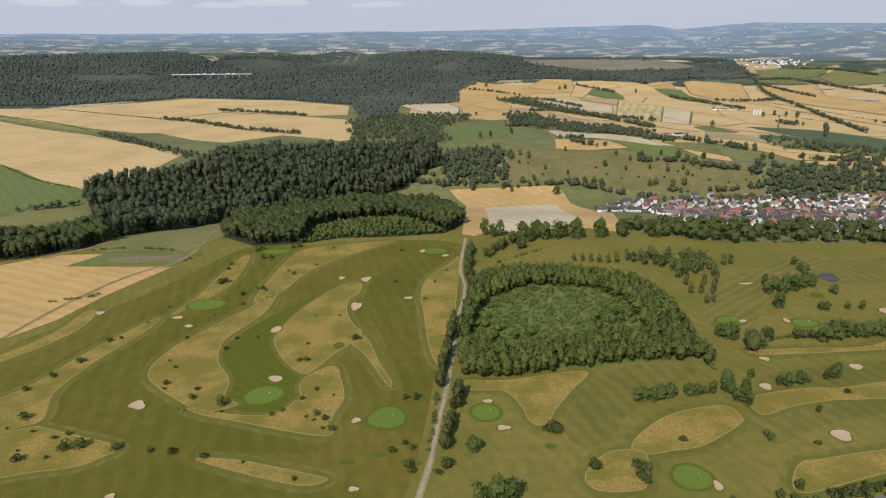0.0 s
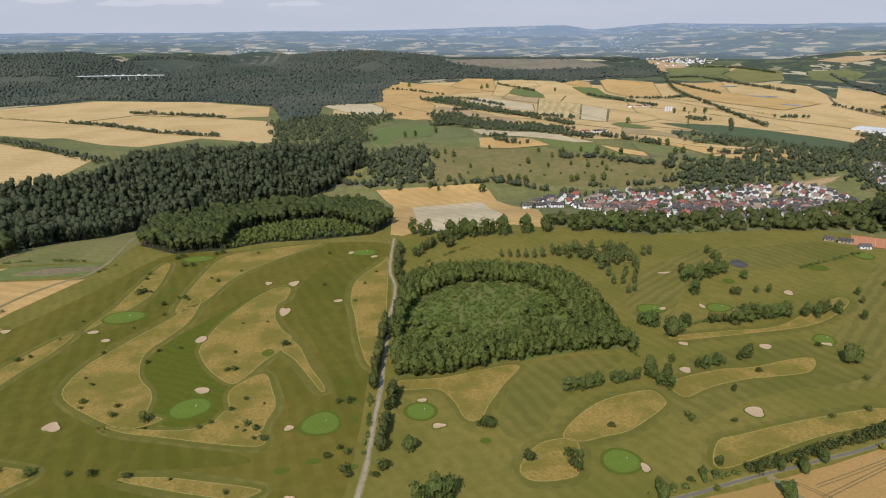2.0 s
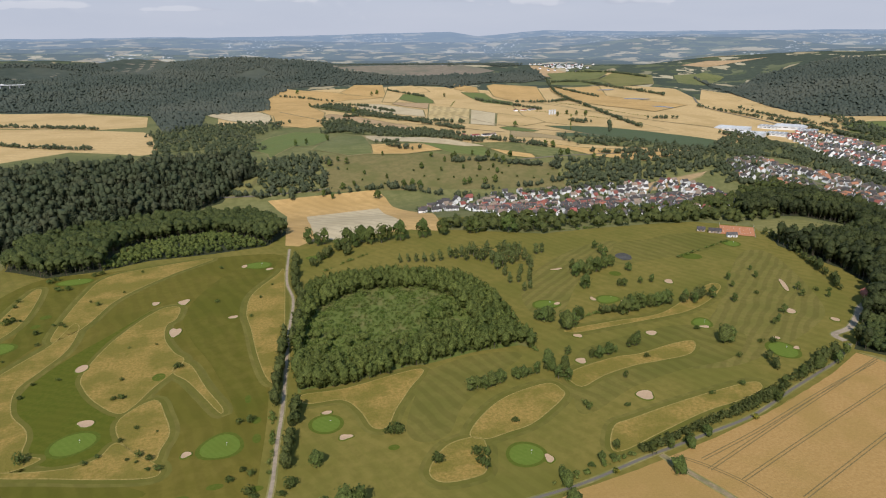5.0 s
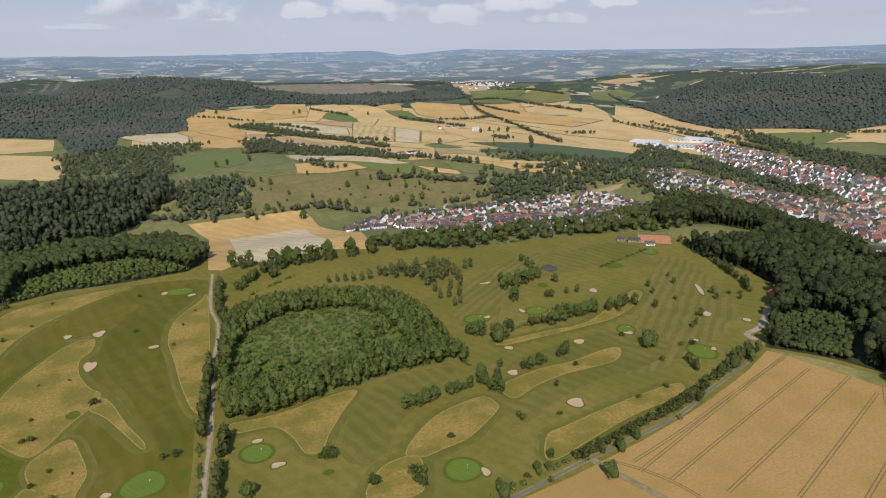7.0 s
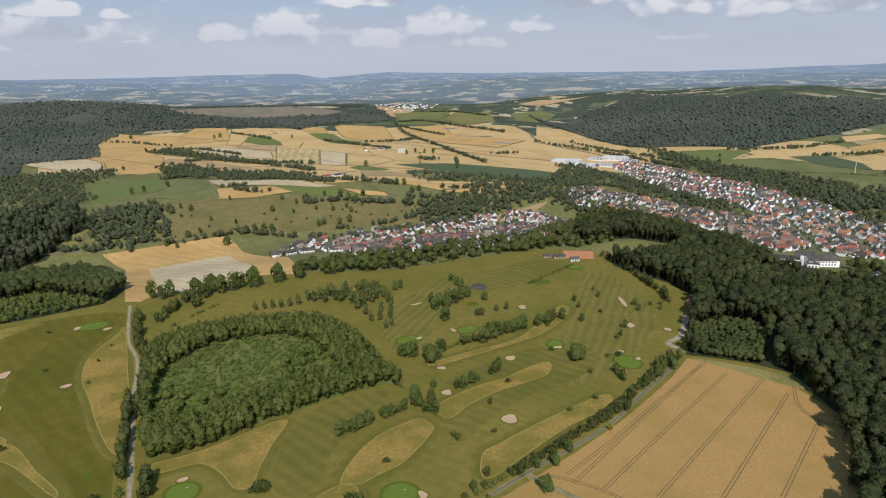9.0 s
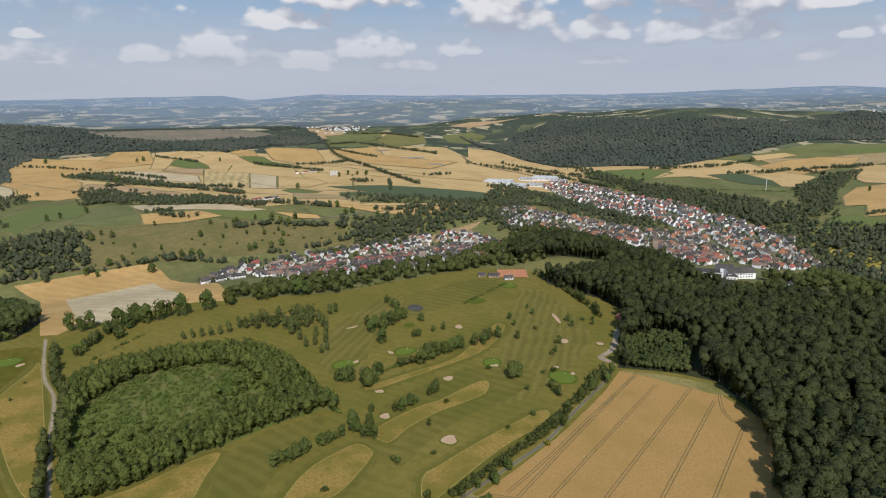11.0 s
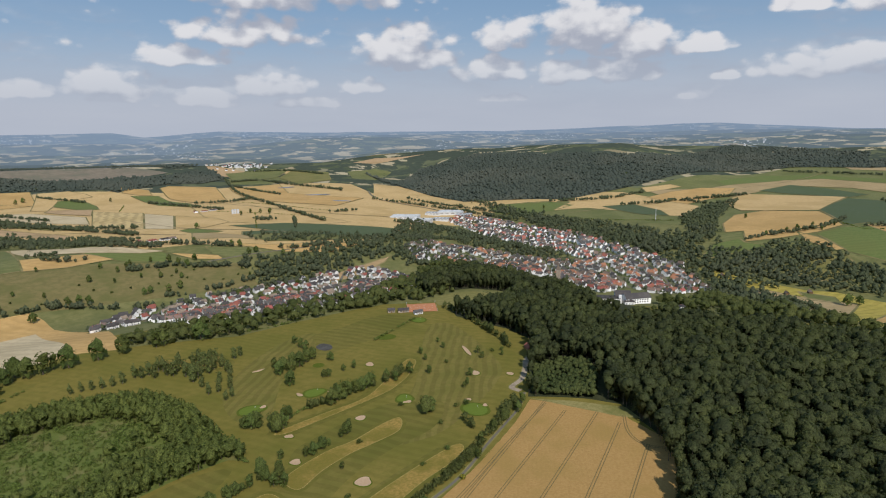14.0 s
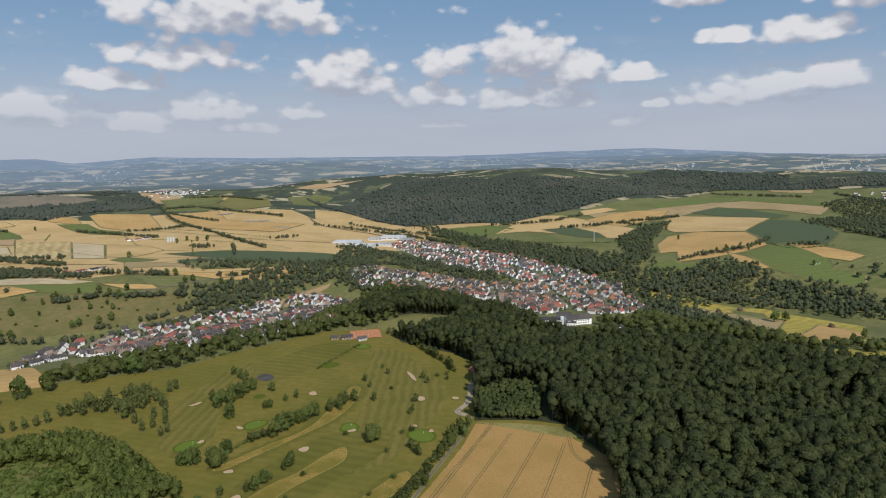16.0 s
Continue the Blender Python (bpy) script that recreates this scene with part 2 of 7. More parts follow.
surface("dry_verge", (0.19, 0.165, 0.055), (0.26, 0.215, 0.08), 0.3, 0.03, (0.12, 0.125, 0.03))
surface("margin", (0.10, 0.10, 0.035), (0.17, 0.145, 0.055), 0.05, 0.01, (0.26, 0.20, 0.09), drifts=(0.45, 0.6))
surface("crop", (0.108, 0.138, 0.036), (0.138, 0.160, 0.046), 0.2, 0.012, (0.128, 0.140, 0.040), stripes=(40, 15, 0.08))
surface("crop_pale", (0.135, 0.140, 0.048), (0.168, 0.164, 0.060), 0.12, 0.01, (0.112, 0.122, 0.038), stripes=(60, 18, 0.10))
surface("crop_dark", (0.070, 0.092, 0.040), (0.084, 0.104, 0.051), 0.12, 0.01, (0.075, 0.095, 0.039), stripes=(50, 16, 0.06))
surface("wheat_dull", (0.313, 0.230, 0.112), (0.370, 0.267, 0.131), 0.12, 0.008, (0.275, 0.202, 0.094), stripes=(70, 24, 0.06))
surface("fallow", (0.17, 0.13, 0.07), (0.22, 0.165, 0.09), 0.2, 0.02, (0.12, 0.11, 0.05), stripes=(75, 12, 0.1))
surface("heath", (0.138, 0.116, 0.042), (0.178, 0.142, 0.055), 0.1, 0.014, (0.108, 0.106, 0.032), bump=0.4)
surface("hill_bare", (0.165, 0.135, 0.095), (0.21, 0.17, 0.12), 0.05, 0.008, (0.13, 0.125, 0.085))
surface("gravel", (0.280, 0.217, 0.148), (0.356, 0.282, 0.200), 2.0, 0.2, (0.216, 0.170, 0.116), bump=0.05)
surface("asphalt", (0.128, 0.109, 0.086), (0.159, 0.138, 0.109), 2.0, 0.1, (0.144, 0.123, 0.094))
surface("dirt", (0.22, 0.165, 0.09), (0.28, 0.21, 0.12), 1.0, 0.1, (0.15, 0.135, 0.06))
surface("wheel_mark", (0.138, 0.102, 0.041), (0.203, 0.145, 0.058), 0.8, 0.1)
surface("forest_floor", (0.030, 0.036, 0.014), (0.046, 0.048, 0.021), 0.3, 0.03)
surface("scrub_floor", (0.092, 0.118, 0.024), (0.128, 0.145, 0.034), 0.5, 0.05, (0.160, 0.145, 0.048), bump=0.6, contrast=0.4, drifts=(0.5, 0.66))
surface("garden", (0.075, 0.095, 0.025), (0.12, 0.125, 0.045), 0.15, 0.03, (0.12, 0.12, 0.07))
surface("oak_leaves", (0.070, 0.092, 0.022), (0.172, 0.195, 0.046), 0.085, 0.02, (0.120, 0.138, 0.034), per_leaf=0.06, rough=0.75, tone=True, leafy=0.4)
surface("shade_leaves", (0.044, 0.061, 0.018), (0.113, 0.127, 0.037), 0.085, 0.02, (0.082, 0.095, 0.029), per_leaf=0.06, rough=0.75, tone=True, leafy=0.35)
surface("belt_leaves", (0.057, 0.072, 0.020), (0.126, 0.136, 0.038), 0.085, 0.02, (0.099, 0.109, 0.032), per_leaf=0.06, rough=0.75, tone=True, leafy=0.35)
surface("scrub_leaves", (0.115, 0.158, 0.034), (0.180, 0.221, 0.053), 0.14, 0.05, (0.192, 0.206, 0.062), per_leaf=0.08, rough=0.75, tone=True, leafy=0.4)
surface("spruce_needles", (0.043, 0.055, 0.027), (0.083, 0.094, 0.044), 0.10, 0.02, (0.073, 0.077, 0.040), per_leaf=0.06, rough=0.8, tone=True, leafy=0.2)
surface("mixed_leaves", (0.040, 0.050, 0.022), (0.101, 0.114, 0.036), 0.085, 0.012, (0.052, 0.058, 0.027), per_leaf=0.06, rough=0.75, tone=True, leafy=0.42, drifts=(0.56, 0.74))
# foliage and floor of the far woods: haze put into bluer base colours
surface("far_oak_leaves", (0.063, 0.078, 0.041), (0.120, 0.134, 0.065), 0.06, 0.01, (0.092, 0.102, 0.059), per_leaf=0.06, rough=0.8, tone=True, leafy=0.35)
surface("hazy_needles", (0.060, 0.073, 0.058), (0.086, 0.100, 0.076), 0.03, 0.003, (0.104, 0.110, 0.084), per_leaf=0.05, rough=0.9, leafy=0.25, tone=True)
surface("hazy_floor", (0.040, 0.050, 0.036), (0.062, 0.072, 0.052), 0.02, 0.003, (0.085, 0.088, 0.06))
surface("viaduct_grey", (0.28, 0.29, 0.30), (0.34, 0.35, 0.36), 0.5, 0.05, (0.25, 0.26, 0.26))
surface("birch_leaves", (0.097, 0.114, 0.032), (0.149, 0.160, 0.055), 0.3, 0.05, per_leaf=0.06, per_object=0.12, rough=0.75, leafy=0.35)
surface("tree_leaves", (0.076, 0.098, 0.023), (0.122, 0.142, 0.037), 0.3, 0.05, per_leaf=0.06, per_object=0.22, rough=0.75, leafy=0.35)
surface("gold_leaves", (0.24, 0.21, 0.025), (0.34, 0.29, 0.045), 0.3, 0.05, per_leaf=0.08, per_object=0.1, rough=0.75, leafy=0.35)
surface("bark", (0.09, 0.07, 0.05), (0.15, 0.12, 0.09), 1.5, 0.2)
surface("plaster", (0.737, 0.725, 0.704), (0.829, 0.817, 0.794), 0.8, 0.1, (0.644, 0.621, 0.576), per_object=0.2)
surface("roof_grey", (0.053, 0.049, 0.048), (0.084, 0.075, 0.071), 1.2, 0.15, (0.106, 0.093, 0.082), per_object=0.35)
surface("roof_brown", (0.17, 0.12, 0.09), (0.23, 0.165, 0.13), 1.2, 0.15, (0.14, 0.105, 0.085), per_object=0.3)
surface("roof_red", (0.24, 0.085, 0.055), (0.31, 0.12, 0.08), 1.2, 0.15, (0.20, 0.09, 0.065), per_object=0.3)
surface("brick_red", (0.26, 0.11, 0.07), (0.34, 0.16, 0.11), 1.5, 0.2)
surface("stone", (0.299, 0.230, 0.172), (0.414, 0.333, 0.253), 0.8, 0.1, (0.253, 0.207, 0.161))
surface("concrete", (0.50, 0.50, 0.49), (0.58, 0.58, 0.56), 0.5, 0.05, (0.44, 0.43, 0.41))
surface("roof_flat", (0.30, 0.30, 0.30), (0.37, 0.37, 0.36), 0.3, 0.05, (0.26, 0.26, 0.25))
surface("sheet_white", (0.58, 0.58, 0.56), (0.66, 0.65, 0.63), 0.2, 0.05, (0.52, 0.52, 0.50), rough=0.7, spec=0.15)
surface("sheet_grey", (0.40, 0.43, 0.46), (0.46, 0.49, 0.52), 0.2, 0.05, (0.35, 0.37, 0.40), rough=0.5, spec=0.4)
surface("clay", (0.40, 0.165, 0.075), (0.47, 0.205, 0.10), 0.5, 0.1)
surface("window_glass", (0.03, 0.035, 0.04), (0.05, 0.055, 0.06), 0.5, 0.1, rough=0.1, spec=0.6)
surface("door_wood", (0.10, 0.06, 0.035), (0.15, 0.09, 0.05), 2.0, 0.2)
surface("pond_cover", (0.058, 0.054, 0.048), (0.080, 0.074, 0.066), 0.5, 0.1, (0.10, 0.095, 0.085), rough=0.95, spec=0.03)
surface("river_water", (0.10, 0.13, 0.16), (0.13, 0.16, 0.19), 0.1, 0.02, rough=0.15, spec=0.6)


def mosaic(n, at, size, woods, bright, steep):
    """Far farmland: fields of many colours between hedges, and woods over the heights."""
    flat = n.node("ShaderNodeVectorMath")
    flat.operation = "MULTIPLY"
    n.link(at, flat.inputs[0])
    flat.inputs[1].default_value = (1, 1, steep)
    at = flat.outputs[0]
    cells = n.node("ShaderNodeTexVoronoi")
    cells.inputs["Scale"].default_value = 1 / size
    n.link(at, cells.inputs["Vector"])
    tint = n.node("ShaderNodeSeparateColor")
    n.link(cells.outputs["Color"], tint.inputs[0])
    green = n.mix(tint.outputs[1], (0.075, 0.090, 0.050), (0.125, 0.132, 0.075))
    corn = n.mix(tint.outputs[1], (0.27, 0.22, 0.13), (0.40, 0.34, 0.22))
    land = n.mix(n.range(tint.outputs[0], bright, bright + 0.02), green, corn)
    grove = n.range(n.noise(at, 0.9 / size, 4.0, 0.6), woods, woods + 0.03)
    leaves = n.mix(n.noise(at, 0.05, 4.0, 0.7), (0.035, 0.046, 0.034), (0.085, 0.098, 0.070))
    return n.mix(grove, land, leaves)


def countryside_material():
    m = bpy.data.materials.new("countryside")
    m.use_nodes = True
    m.node_tree.nodes.clear()
    n = Net(m.node_tree)
    at = n.node("ShaderNodeTexCoord").outputs["Object"]
    p = n.node("ShaderNodeBsdfDiffuse")
    n.put(p.inputs[0], mosaic(n, at, 110.0, 0.46, 0.60, 3.0))
    n.link(p.outputs[0], n.node("ShaderNodeOutputMaterial").inputs[0])
    MATS["countryside"] = m


countryside_material()
surface("pasture", (0.124, 0.122, 0.040), (0.174, 0.161, 0.059), 0.08, 0.008, (0.095, 0.104, 0.035))


def distance_material():
    """Land far off: woods, pale fields and bright specks of towns, with blue haze painted over them as emission."""
    m = bpy.data.materials.new("distance")
    m.use_nodes = True
    m.node_tree.nodes.clear()
    n = Net(m.node_tree)
    at = n.node("ShaderNodeTexCoord").outputs["Object"]
    land = mosaic(n, at, 110.0, 0.46, 0.5, 9.0)
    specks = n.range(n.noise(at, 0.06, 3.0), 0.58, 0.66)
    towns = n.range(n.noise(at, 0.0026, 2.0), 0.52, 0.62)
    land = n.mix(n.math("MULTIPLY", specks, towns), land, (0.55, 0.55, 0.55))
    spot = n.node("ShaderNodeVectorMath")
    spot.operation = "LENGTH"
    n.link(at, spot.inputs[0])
    # haze painted as a blue glow, stronger with distance
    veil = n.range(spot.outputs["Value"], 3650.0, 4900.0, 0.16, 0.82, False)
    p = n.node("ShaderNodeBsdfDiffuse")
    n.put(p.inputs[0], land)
    haze_glow = n.node("ShaderNodeEmission")
    haze_glow.inputs[0].default_value, haze_glow.inputs[1].default_value = (0.27, 0.36, 0.48, 1), 1.0
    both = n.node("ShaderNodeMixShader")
    n.put(both.inputs[0], veil), n.link(p.outputs[0], both.inputs[1]), n.link(haze_glow.outputs[0], both.inputs[2])
    n.link(both.outputs[0], n.node("ShaderNodeOutputMaterial").inputs[0])
    MATS["distance"] = m


distance_material()

# ---- the lie of the land, in units of WIDE metres ----
WIDE = 1.35
VALLEYS = (((-260, 690), (-40, 730), (160, 725), (330, 695), (540, 650), (760, 600)),
           ((1500, 1750), (1060, 1150), (780, 640), (740, 400), (800, 180), (960, -260)))


def away(x, y, line):
    """Distance from points to a polyline."""
    best = np.full(np.shape(x), 1e9)
    for (ax, ay), (bx, by) in zip(line, line[1:]):
        ux, uy = bx - ax, by - ay
        s = np.clip(((x - ax) * ux + (y - ay) * uy) / (ux * ux + uy * uy), 0, 1)
        best = np.minimum(best, np.hypot(x - ax - s * ux, y - ay - s * uy))
    return best


def swell(x, y, cx, cy, rx, ry):
    return np.exp(-((x - cx) / rx) ** 2 - ((y - cy) / ry) ** 2)


def height(x, y):
    """Height of the ground at x, y (arrays)."""
    x, y = np.asarray(x, float) / WIDE, np.asarray(y, float) / WIDE
    d = np.hypot(x, y)
    z = np.zeros_like(d)
    for line, deep, wide in zip(VALLEYS, (25, 27), (105, 150)):
        z = np.minimum(z, -deep * np.exp(-(away(x, y, line) / wide) ** 2))
    z += 12 * swell(x, y, 260, 960, 260, 110) + 9 * swell(x, y, 480, 200, 130, 130)
    z += 60 * swell(x, y, 1750, 1290, 520, 380) + 30 * swell(x, y, 1250, 120, 420, 320)
    z += 22 * swell(x, y, -900, 2300, 700, 380) + 26 * swell(x, y, 620, 2500, 420, 240)
    far = np.clip((d - 1750) / 1870, 0, 1)
    rise = far * far * (3 - 2 * far)
    z += 160 * (0.25 * far + 0.75 * rise)
    hills = np.sin(x / 170 + 1.3) * np.sin(y / 190 + 0.4) + 0.6 * np.sin(x / 97 - y / 143 + 2.0) + 0.8 * np.sin((x - y) / 360)
    z += hills * 10 * np.clip((d - 1650) / 700, 0, 1) * (1 - 0.74 * np.clip((d - 2750) / 850, 0, 1))
    z += (20 + 5 * np.sin(x / 60 + y / 45)) * np.exp(-((np.arctan2(x, y) - 1.2) / 0.2) ** 2) * np.clip((d - 3380) / 200, 0, 1)
    # the plain beyond the last hills lies lower between them
    cap = np.interp(np.degrees(np.arctan2(x, y)), (-30, 2, 7, 22, 33, 38, 44, 50, 75), (-1.3, -1.8, -2.55, -2.7, -2.7, -2.1, -1.75, -1.5, -1.0))
    return np.where(d > 1900, np.minimum(z * WIDE, 229.5 + d * WIDE * np.tan(np.radians(cap))), z * WIDE)


# ---- mesh helpers ----
def mesh_object(name, verts, faces, material, parent=None, smooth=False):
    me = bpy.data.meshes.new(name)
    me.from_pydata([tuple(v) for v in verts] if not isinstance(verts, np.ndarray) else verts.tolist(), [], faces if not isinstance(faces, np.ndarray) else faces.tolist())
    me.materials.append(MATS[material])
    if smooth:
        me.polygons.foreach_set("use_smooth", [True] * len(me.polygons))
    me.update()
    ob = new(name, me)
    ob.parent = parent
    return ob


def part(name, bm, material, parent, label=""):
    me = bpy.data.meshes.new(name)
    bm.to_mesh(me)
    bm.free()
    me.materials.append(MATS[material])
    ob = new(name, me)
    ob.parent = parent
    return tagged(ob, label)


def box(bm, cx, cy, z0, sx, sy, sz, turn=0.0):
    m = Matrix.Translation((cx, cy, z0 + sz / 2)) @ Matrix.Rotation(turn, 4, "Z") @ Matrix.Diagonal((sx, sy, sz, 1))
    return bmesh.ops.create_cube(bm, size=1, matrix=m)["verts"]


def ground_z(x, y):
    return float(height(np.array([x]), np.array([y]))[0])


def lift(x, y, level):
    d = np.hypot(x, y)
    return height(x, y) + level * (0.02 + d * 0.00008 + (d / 3000) ** 2 * 0.13)


def polar_sheet(name, radii, angles, material, level=0.0):
    a, r = np.meshgrid(angles, radii)
    x, y = r * np.sin(a), r * np.cos(a)
    z = lift(x, y, level)
    verts = np.stack([x.ravel(), y.ravel(), z.ravel()], 1)
    rows, cols = len(radii), len(angles)
    i = (np.arange(rows - 1)[:, None] * cols + np.arange(cols - 1)[None, :]).ravel()
    faces = np.stack([i, i + 1, i + cols + 1, i + cols], 1)[:, ::-1]
    return mesh_object(name, verts, faces, material, smooth=True)


def spline(points, closed, steps):
    """A smooth line through points."""
    p = np.array(points, float)
    k = len(p)
    out = []
    for i in range(k if closed else k - 1):
        q = [p[(i + j) % k] if closed else p[min(max(i + j, 0), k - 1)] for j in (-1, 0, 1, 2)]
        for s in np.arange(steps) / steps:
            out.append(0.5 * (2 * q[1] + (q[2] - q[0]) * s + (2 * q[0] - 5 * q[1] + 4 * q[2] - q[3]) * s * s + (3 * q[1] - q[0] - 3 * q[2] + q[3]) * s ** 3))
    if not closed:
        out.append(p[-1])
    return np.array(out)


def inside(x, y, poly):
    hit = np.zeros(np.shape(x), bool)
    for (ax, ay), (bx, by) in zip(poly, np.roll(poly, -1, 0)):
        cross = (ay > y) != (by > y)
        hit ^= cross & (x < (bx - ax) * (y - ay) / (by - ay + 1e-12) + ax)
    return hit


def drape(name, outline, level, material, parent=None, ragged=0.0):
    """A sheet of ground cover within an outline, laid on the land."""
    out = np.array(outline, float)
    mid = out.mean(0)
    d = max(np.hypot(*mid), 120)
    grid = max(d * 0.015, 5)
    ring = []
    for a, b in zip(out, np.roll(out, -1, 0)):
        k = max(int(np.hypot(*(b - a)) // grid), 1)
        ring += [a + (b - a) * s / k for s in range(k)]
    ring = np.array(ring)
    if ragged:
        off = [noise.noise_vector((q[0] * 0.21, q[1] * 0.21, level)) for q in ring]
        ring = ring + np.array([(o[0], o[1]) for o in off]) * ragged
    lo, hi = ring.min(0), ring.max(0)
    gx, gy = np.meshgrid(np.arange(lo[0] + grid / 2, hi[0], grid), np.arange(lo[1] + grid / 2, hi[1], grid))
    keep = inside(gx.ravel(), gy.ravel(), ring)
    inner = np.stack([gx.ravel()[keep], gy.ravel()[keep]], 1)
    pts = np.concatenate([ring, inner]) - mid
    k = len(ring)
    v, _, tri, _, _, _ = delaunay_2d_cdt([Vector(q) for q in pts.tolist()], [], [list(range(k))], 1, 1e-4)
    v = np.array([tuple(q) for q in v]) + mid
    z = lift(v[:, 0], v[:, 1], level)
    tri = [t if (v[t[1]][0] - v[t[0]][0]) * (v[t[2]][1] - v[t[0]][1]) > (v[t[1]][1] - v[t[0]][1]) * (v[t[2]][0] - v[t[0]][0]) else t[::-1] for t in (list(t) for t in tri)]
    return mesh_object(name, np.column_stack([v, z]), tri, material, parent, smooth=True)


def ribbon(name, line, wide, level, material, parent=None, steps=6):
    """A strip of even width along a line, on the land."""
    p = spline(line, False, steps)
    t = np.gradient(p, axis=0)
    t /= np.linalg.norm(t, axis=1)[:, None] + 1e-9
    side = np.stack([-t[:, 1], t[:, 0]], 1) * wide / 2
    edge = np.concatenate([p + side, p, p - side])
    z = lift(edge[:, 0], edge[:, 1], level)
    k = len(p)
    faces = [(i + j * k, i + j * k + k, i + j * k + k + 1, i + j * k + 1) for j in (0, 1) for i in range(k - 1)]
    return mesh_object(name, np.column_stack([edge, z]), faces, material, parent)


# ---- ground and distance ----
RADII = np.concatenate([[0.5, 30, 60, 90], 100 * 1.014 ** np.arange(0, 261)])
ANGLES = np.radians(np.concatenate([np.arange(-48, 102, 1.0), np.arange(102, 312.1, 5)]))
ground = polar_sheet("ground", RADII, ANGLES, "turf")
ground.data.materials.append(MATS["pasture"])
ground.data.materials.append(MATS["countryside"])
mids = np.zeros(len(ground.data.polygons) * 3)
ground.data.polygons.foreach_get("center", mids)
mids = mids.reshape(-1, 3)
ground.data.polygons.foreach_set("material_index", (np.hypot(mids[:, 0], mids[:, 1]) > 840).astype(int) + (np.hypot(mids[:, 0], mids[:, 1]) > 2360))
tagged(ground, "rolling grassland of a golf course and wooded countryside", "ground", kind="structure")
# crests of the ranges behind one another: distance, and (azimuth, elevation) in degrees as seen from the hover point
RANGES = ((3950, ((-33.4, -0.63), (-22.1, -0.77), (-8.8, -1.26), (-0, -1.61), (10.3, -2.23), (24.7, -2.21), (30, -2.37), (33.7, -2.47), (36.6, -2.05), (40.5, -1.59), (43.5, -1.74), (47.7, -1.46), (53.5, -1.33), (60.8, -1.31), (67.7, -1), (71.5, -0.85), (77.1, -0.72), (81.8, -0.76))),
          (4250, ((-33.3, -0.17), (-26.1, -0.42), (-17.9, -0.7), (-8.8, -0.71), (-0, -1.15), (2.7, -0.97), (5.5, -0.93), (8.4, -1.38), (14.9, -1.65), (21.4, -1.71), (25, -1.32), (31, -0.73), (32.8, -0.57), (36.6, -0.54), (40.5, -0.65), (43.5, -0.9), (46.5, -1.24), (53.5, -1.09), (60.8, -0.83), (67.6, -0.62), (71.5, -0.49), (77.1, -0.38), (81.8, -0.52))),
          (4550, ((-33.3, 0.06), (-24.1, -0.09), (-13.4, -0.18), (-9.7, -0.16), (-4, -0.17), (-0, -0.38), (10.2, -0.69), (19.2, -0.83), (24.8, -0.38), (33.8, -0.4), (43.5, -0.41), (53.5, -0.5), (60.8, -0.4), (71.9, -0.31), (81.8, -0.4))),
          (4880, ((-33.2, 0.25), (-17.8, -0), (-0, -0.11), (16.9, 0.06), (19.1, -0.31), (24.8, 0.07), (33.8, -0.11), (47.7, -0.17), (53.5, -0.15), (58.4, 0.07), (63.1, 0.19), (66.7, 0.22), (71.1, -0.03), (75.9, -0.32), (81.8, -0.4))))


def far_ranges():
    az = np.concatenate([np.arange(-60, 115, 0.4), np.arange(115, 300.1, 5)])
    rough_ = [noise.noise((q * 0.35, 0.5, 1.0)) + 0.5 * noise.noise((q * 1.1, 0.5, 4.0)) for q in az]
    rows = [(3640.0, height(3640 * np.sin(np.radians(az)), 3640 * np.cos(np.radians(az))) - 3)]
    rows.append((3720.0, height(3720 * np.sin(np.radians(az)), 3720 * np.cos(np.radians(az))) - 1))
    shown = np.full(len(az), -2.0)
    for k, (far, crest) in enumerate(RANGES):
        turn = (az + 120) % 360 - 120
        line = np.interp(turn, [c[0] for c in crest], [c[1] for c in crest]) + np.array(rough_) * 0.05
        low = np.minimum(shown, line) - 0.25
        foot = far - (180 if k else 160)
        for step in range(9):
            s = step / 8
            r = foot + (far - foot) * s
            e = low + (line - low) * (s * s * (3 - 2 * s))
            rows.append((r, EYE + r * np.tan(np.radians(e))))
        shown = np.maximum(shown, line)
    a = np.radians(az)
    verts = np.concatenate([np.stack([r * np.sin(a), r * np.cos(a), np.broadcast_to(z, a.shape)], 1) for r, z in rows])
    cols = len(az)
    i = (np.arange(len(rows) - 1)[:, None] * cols + np.arange(cols - 1)[None, :]).ravel()
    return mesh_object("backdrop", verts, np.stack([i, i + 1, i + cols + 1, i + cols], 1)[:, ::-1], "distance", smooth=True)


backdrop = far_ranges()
tagged(backdrop, "distant hills, woods and fields on the horizon with painted blue haze", "backdrop", kind="structure")

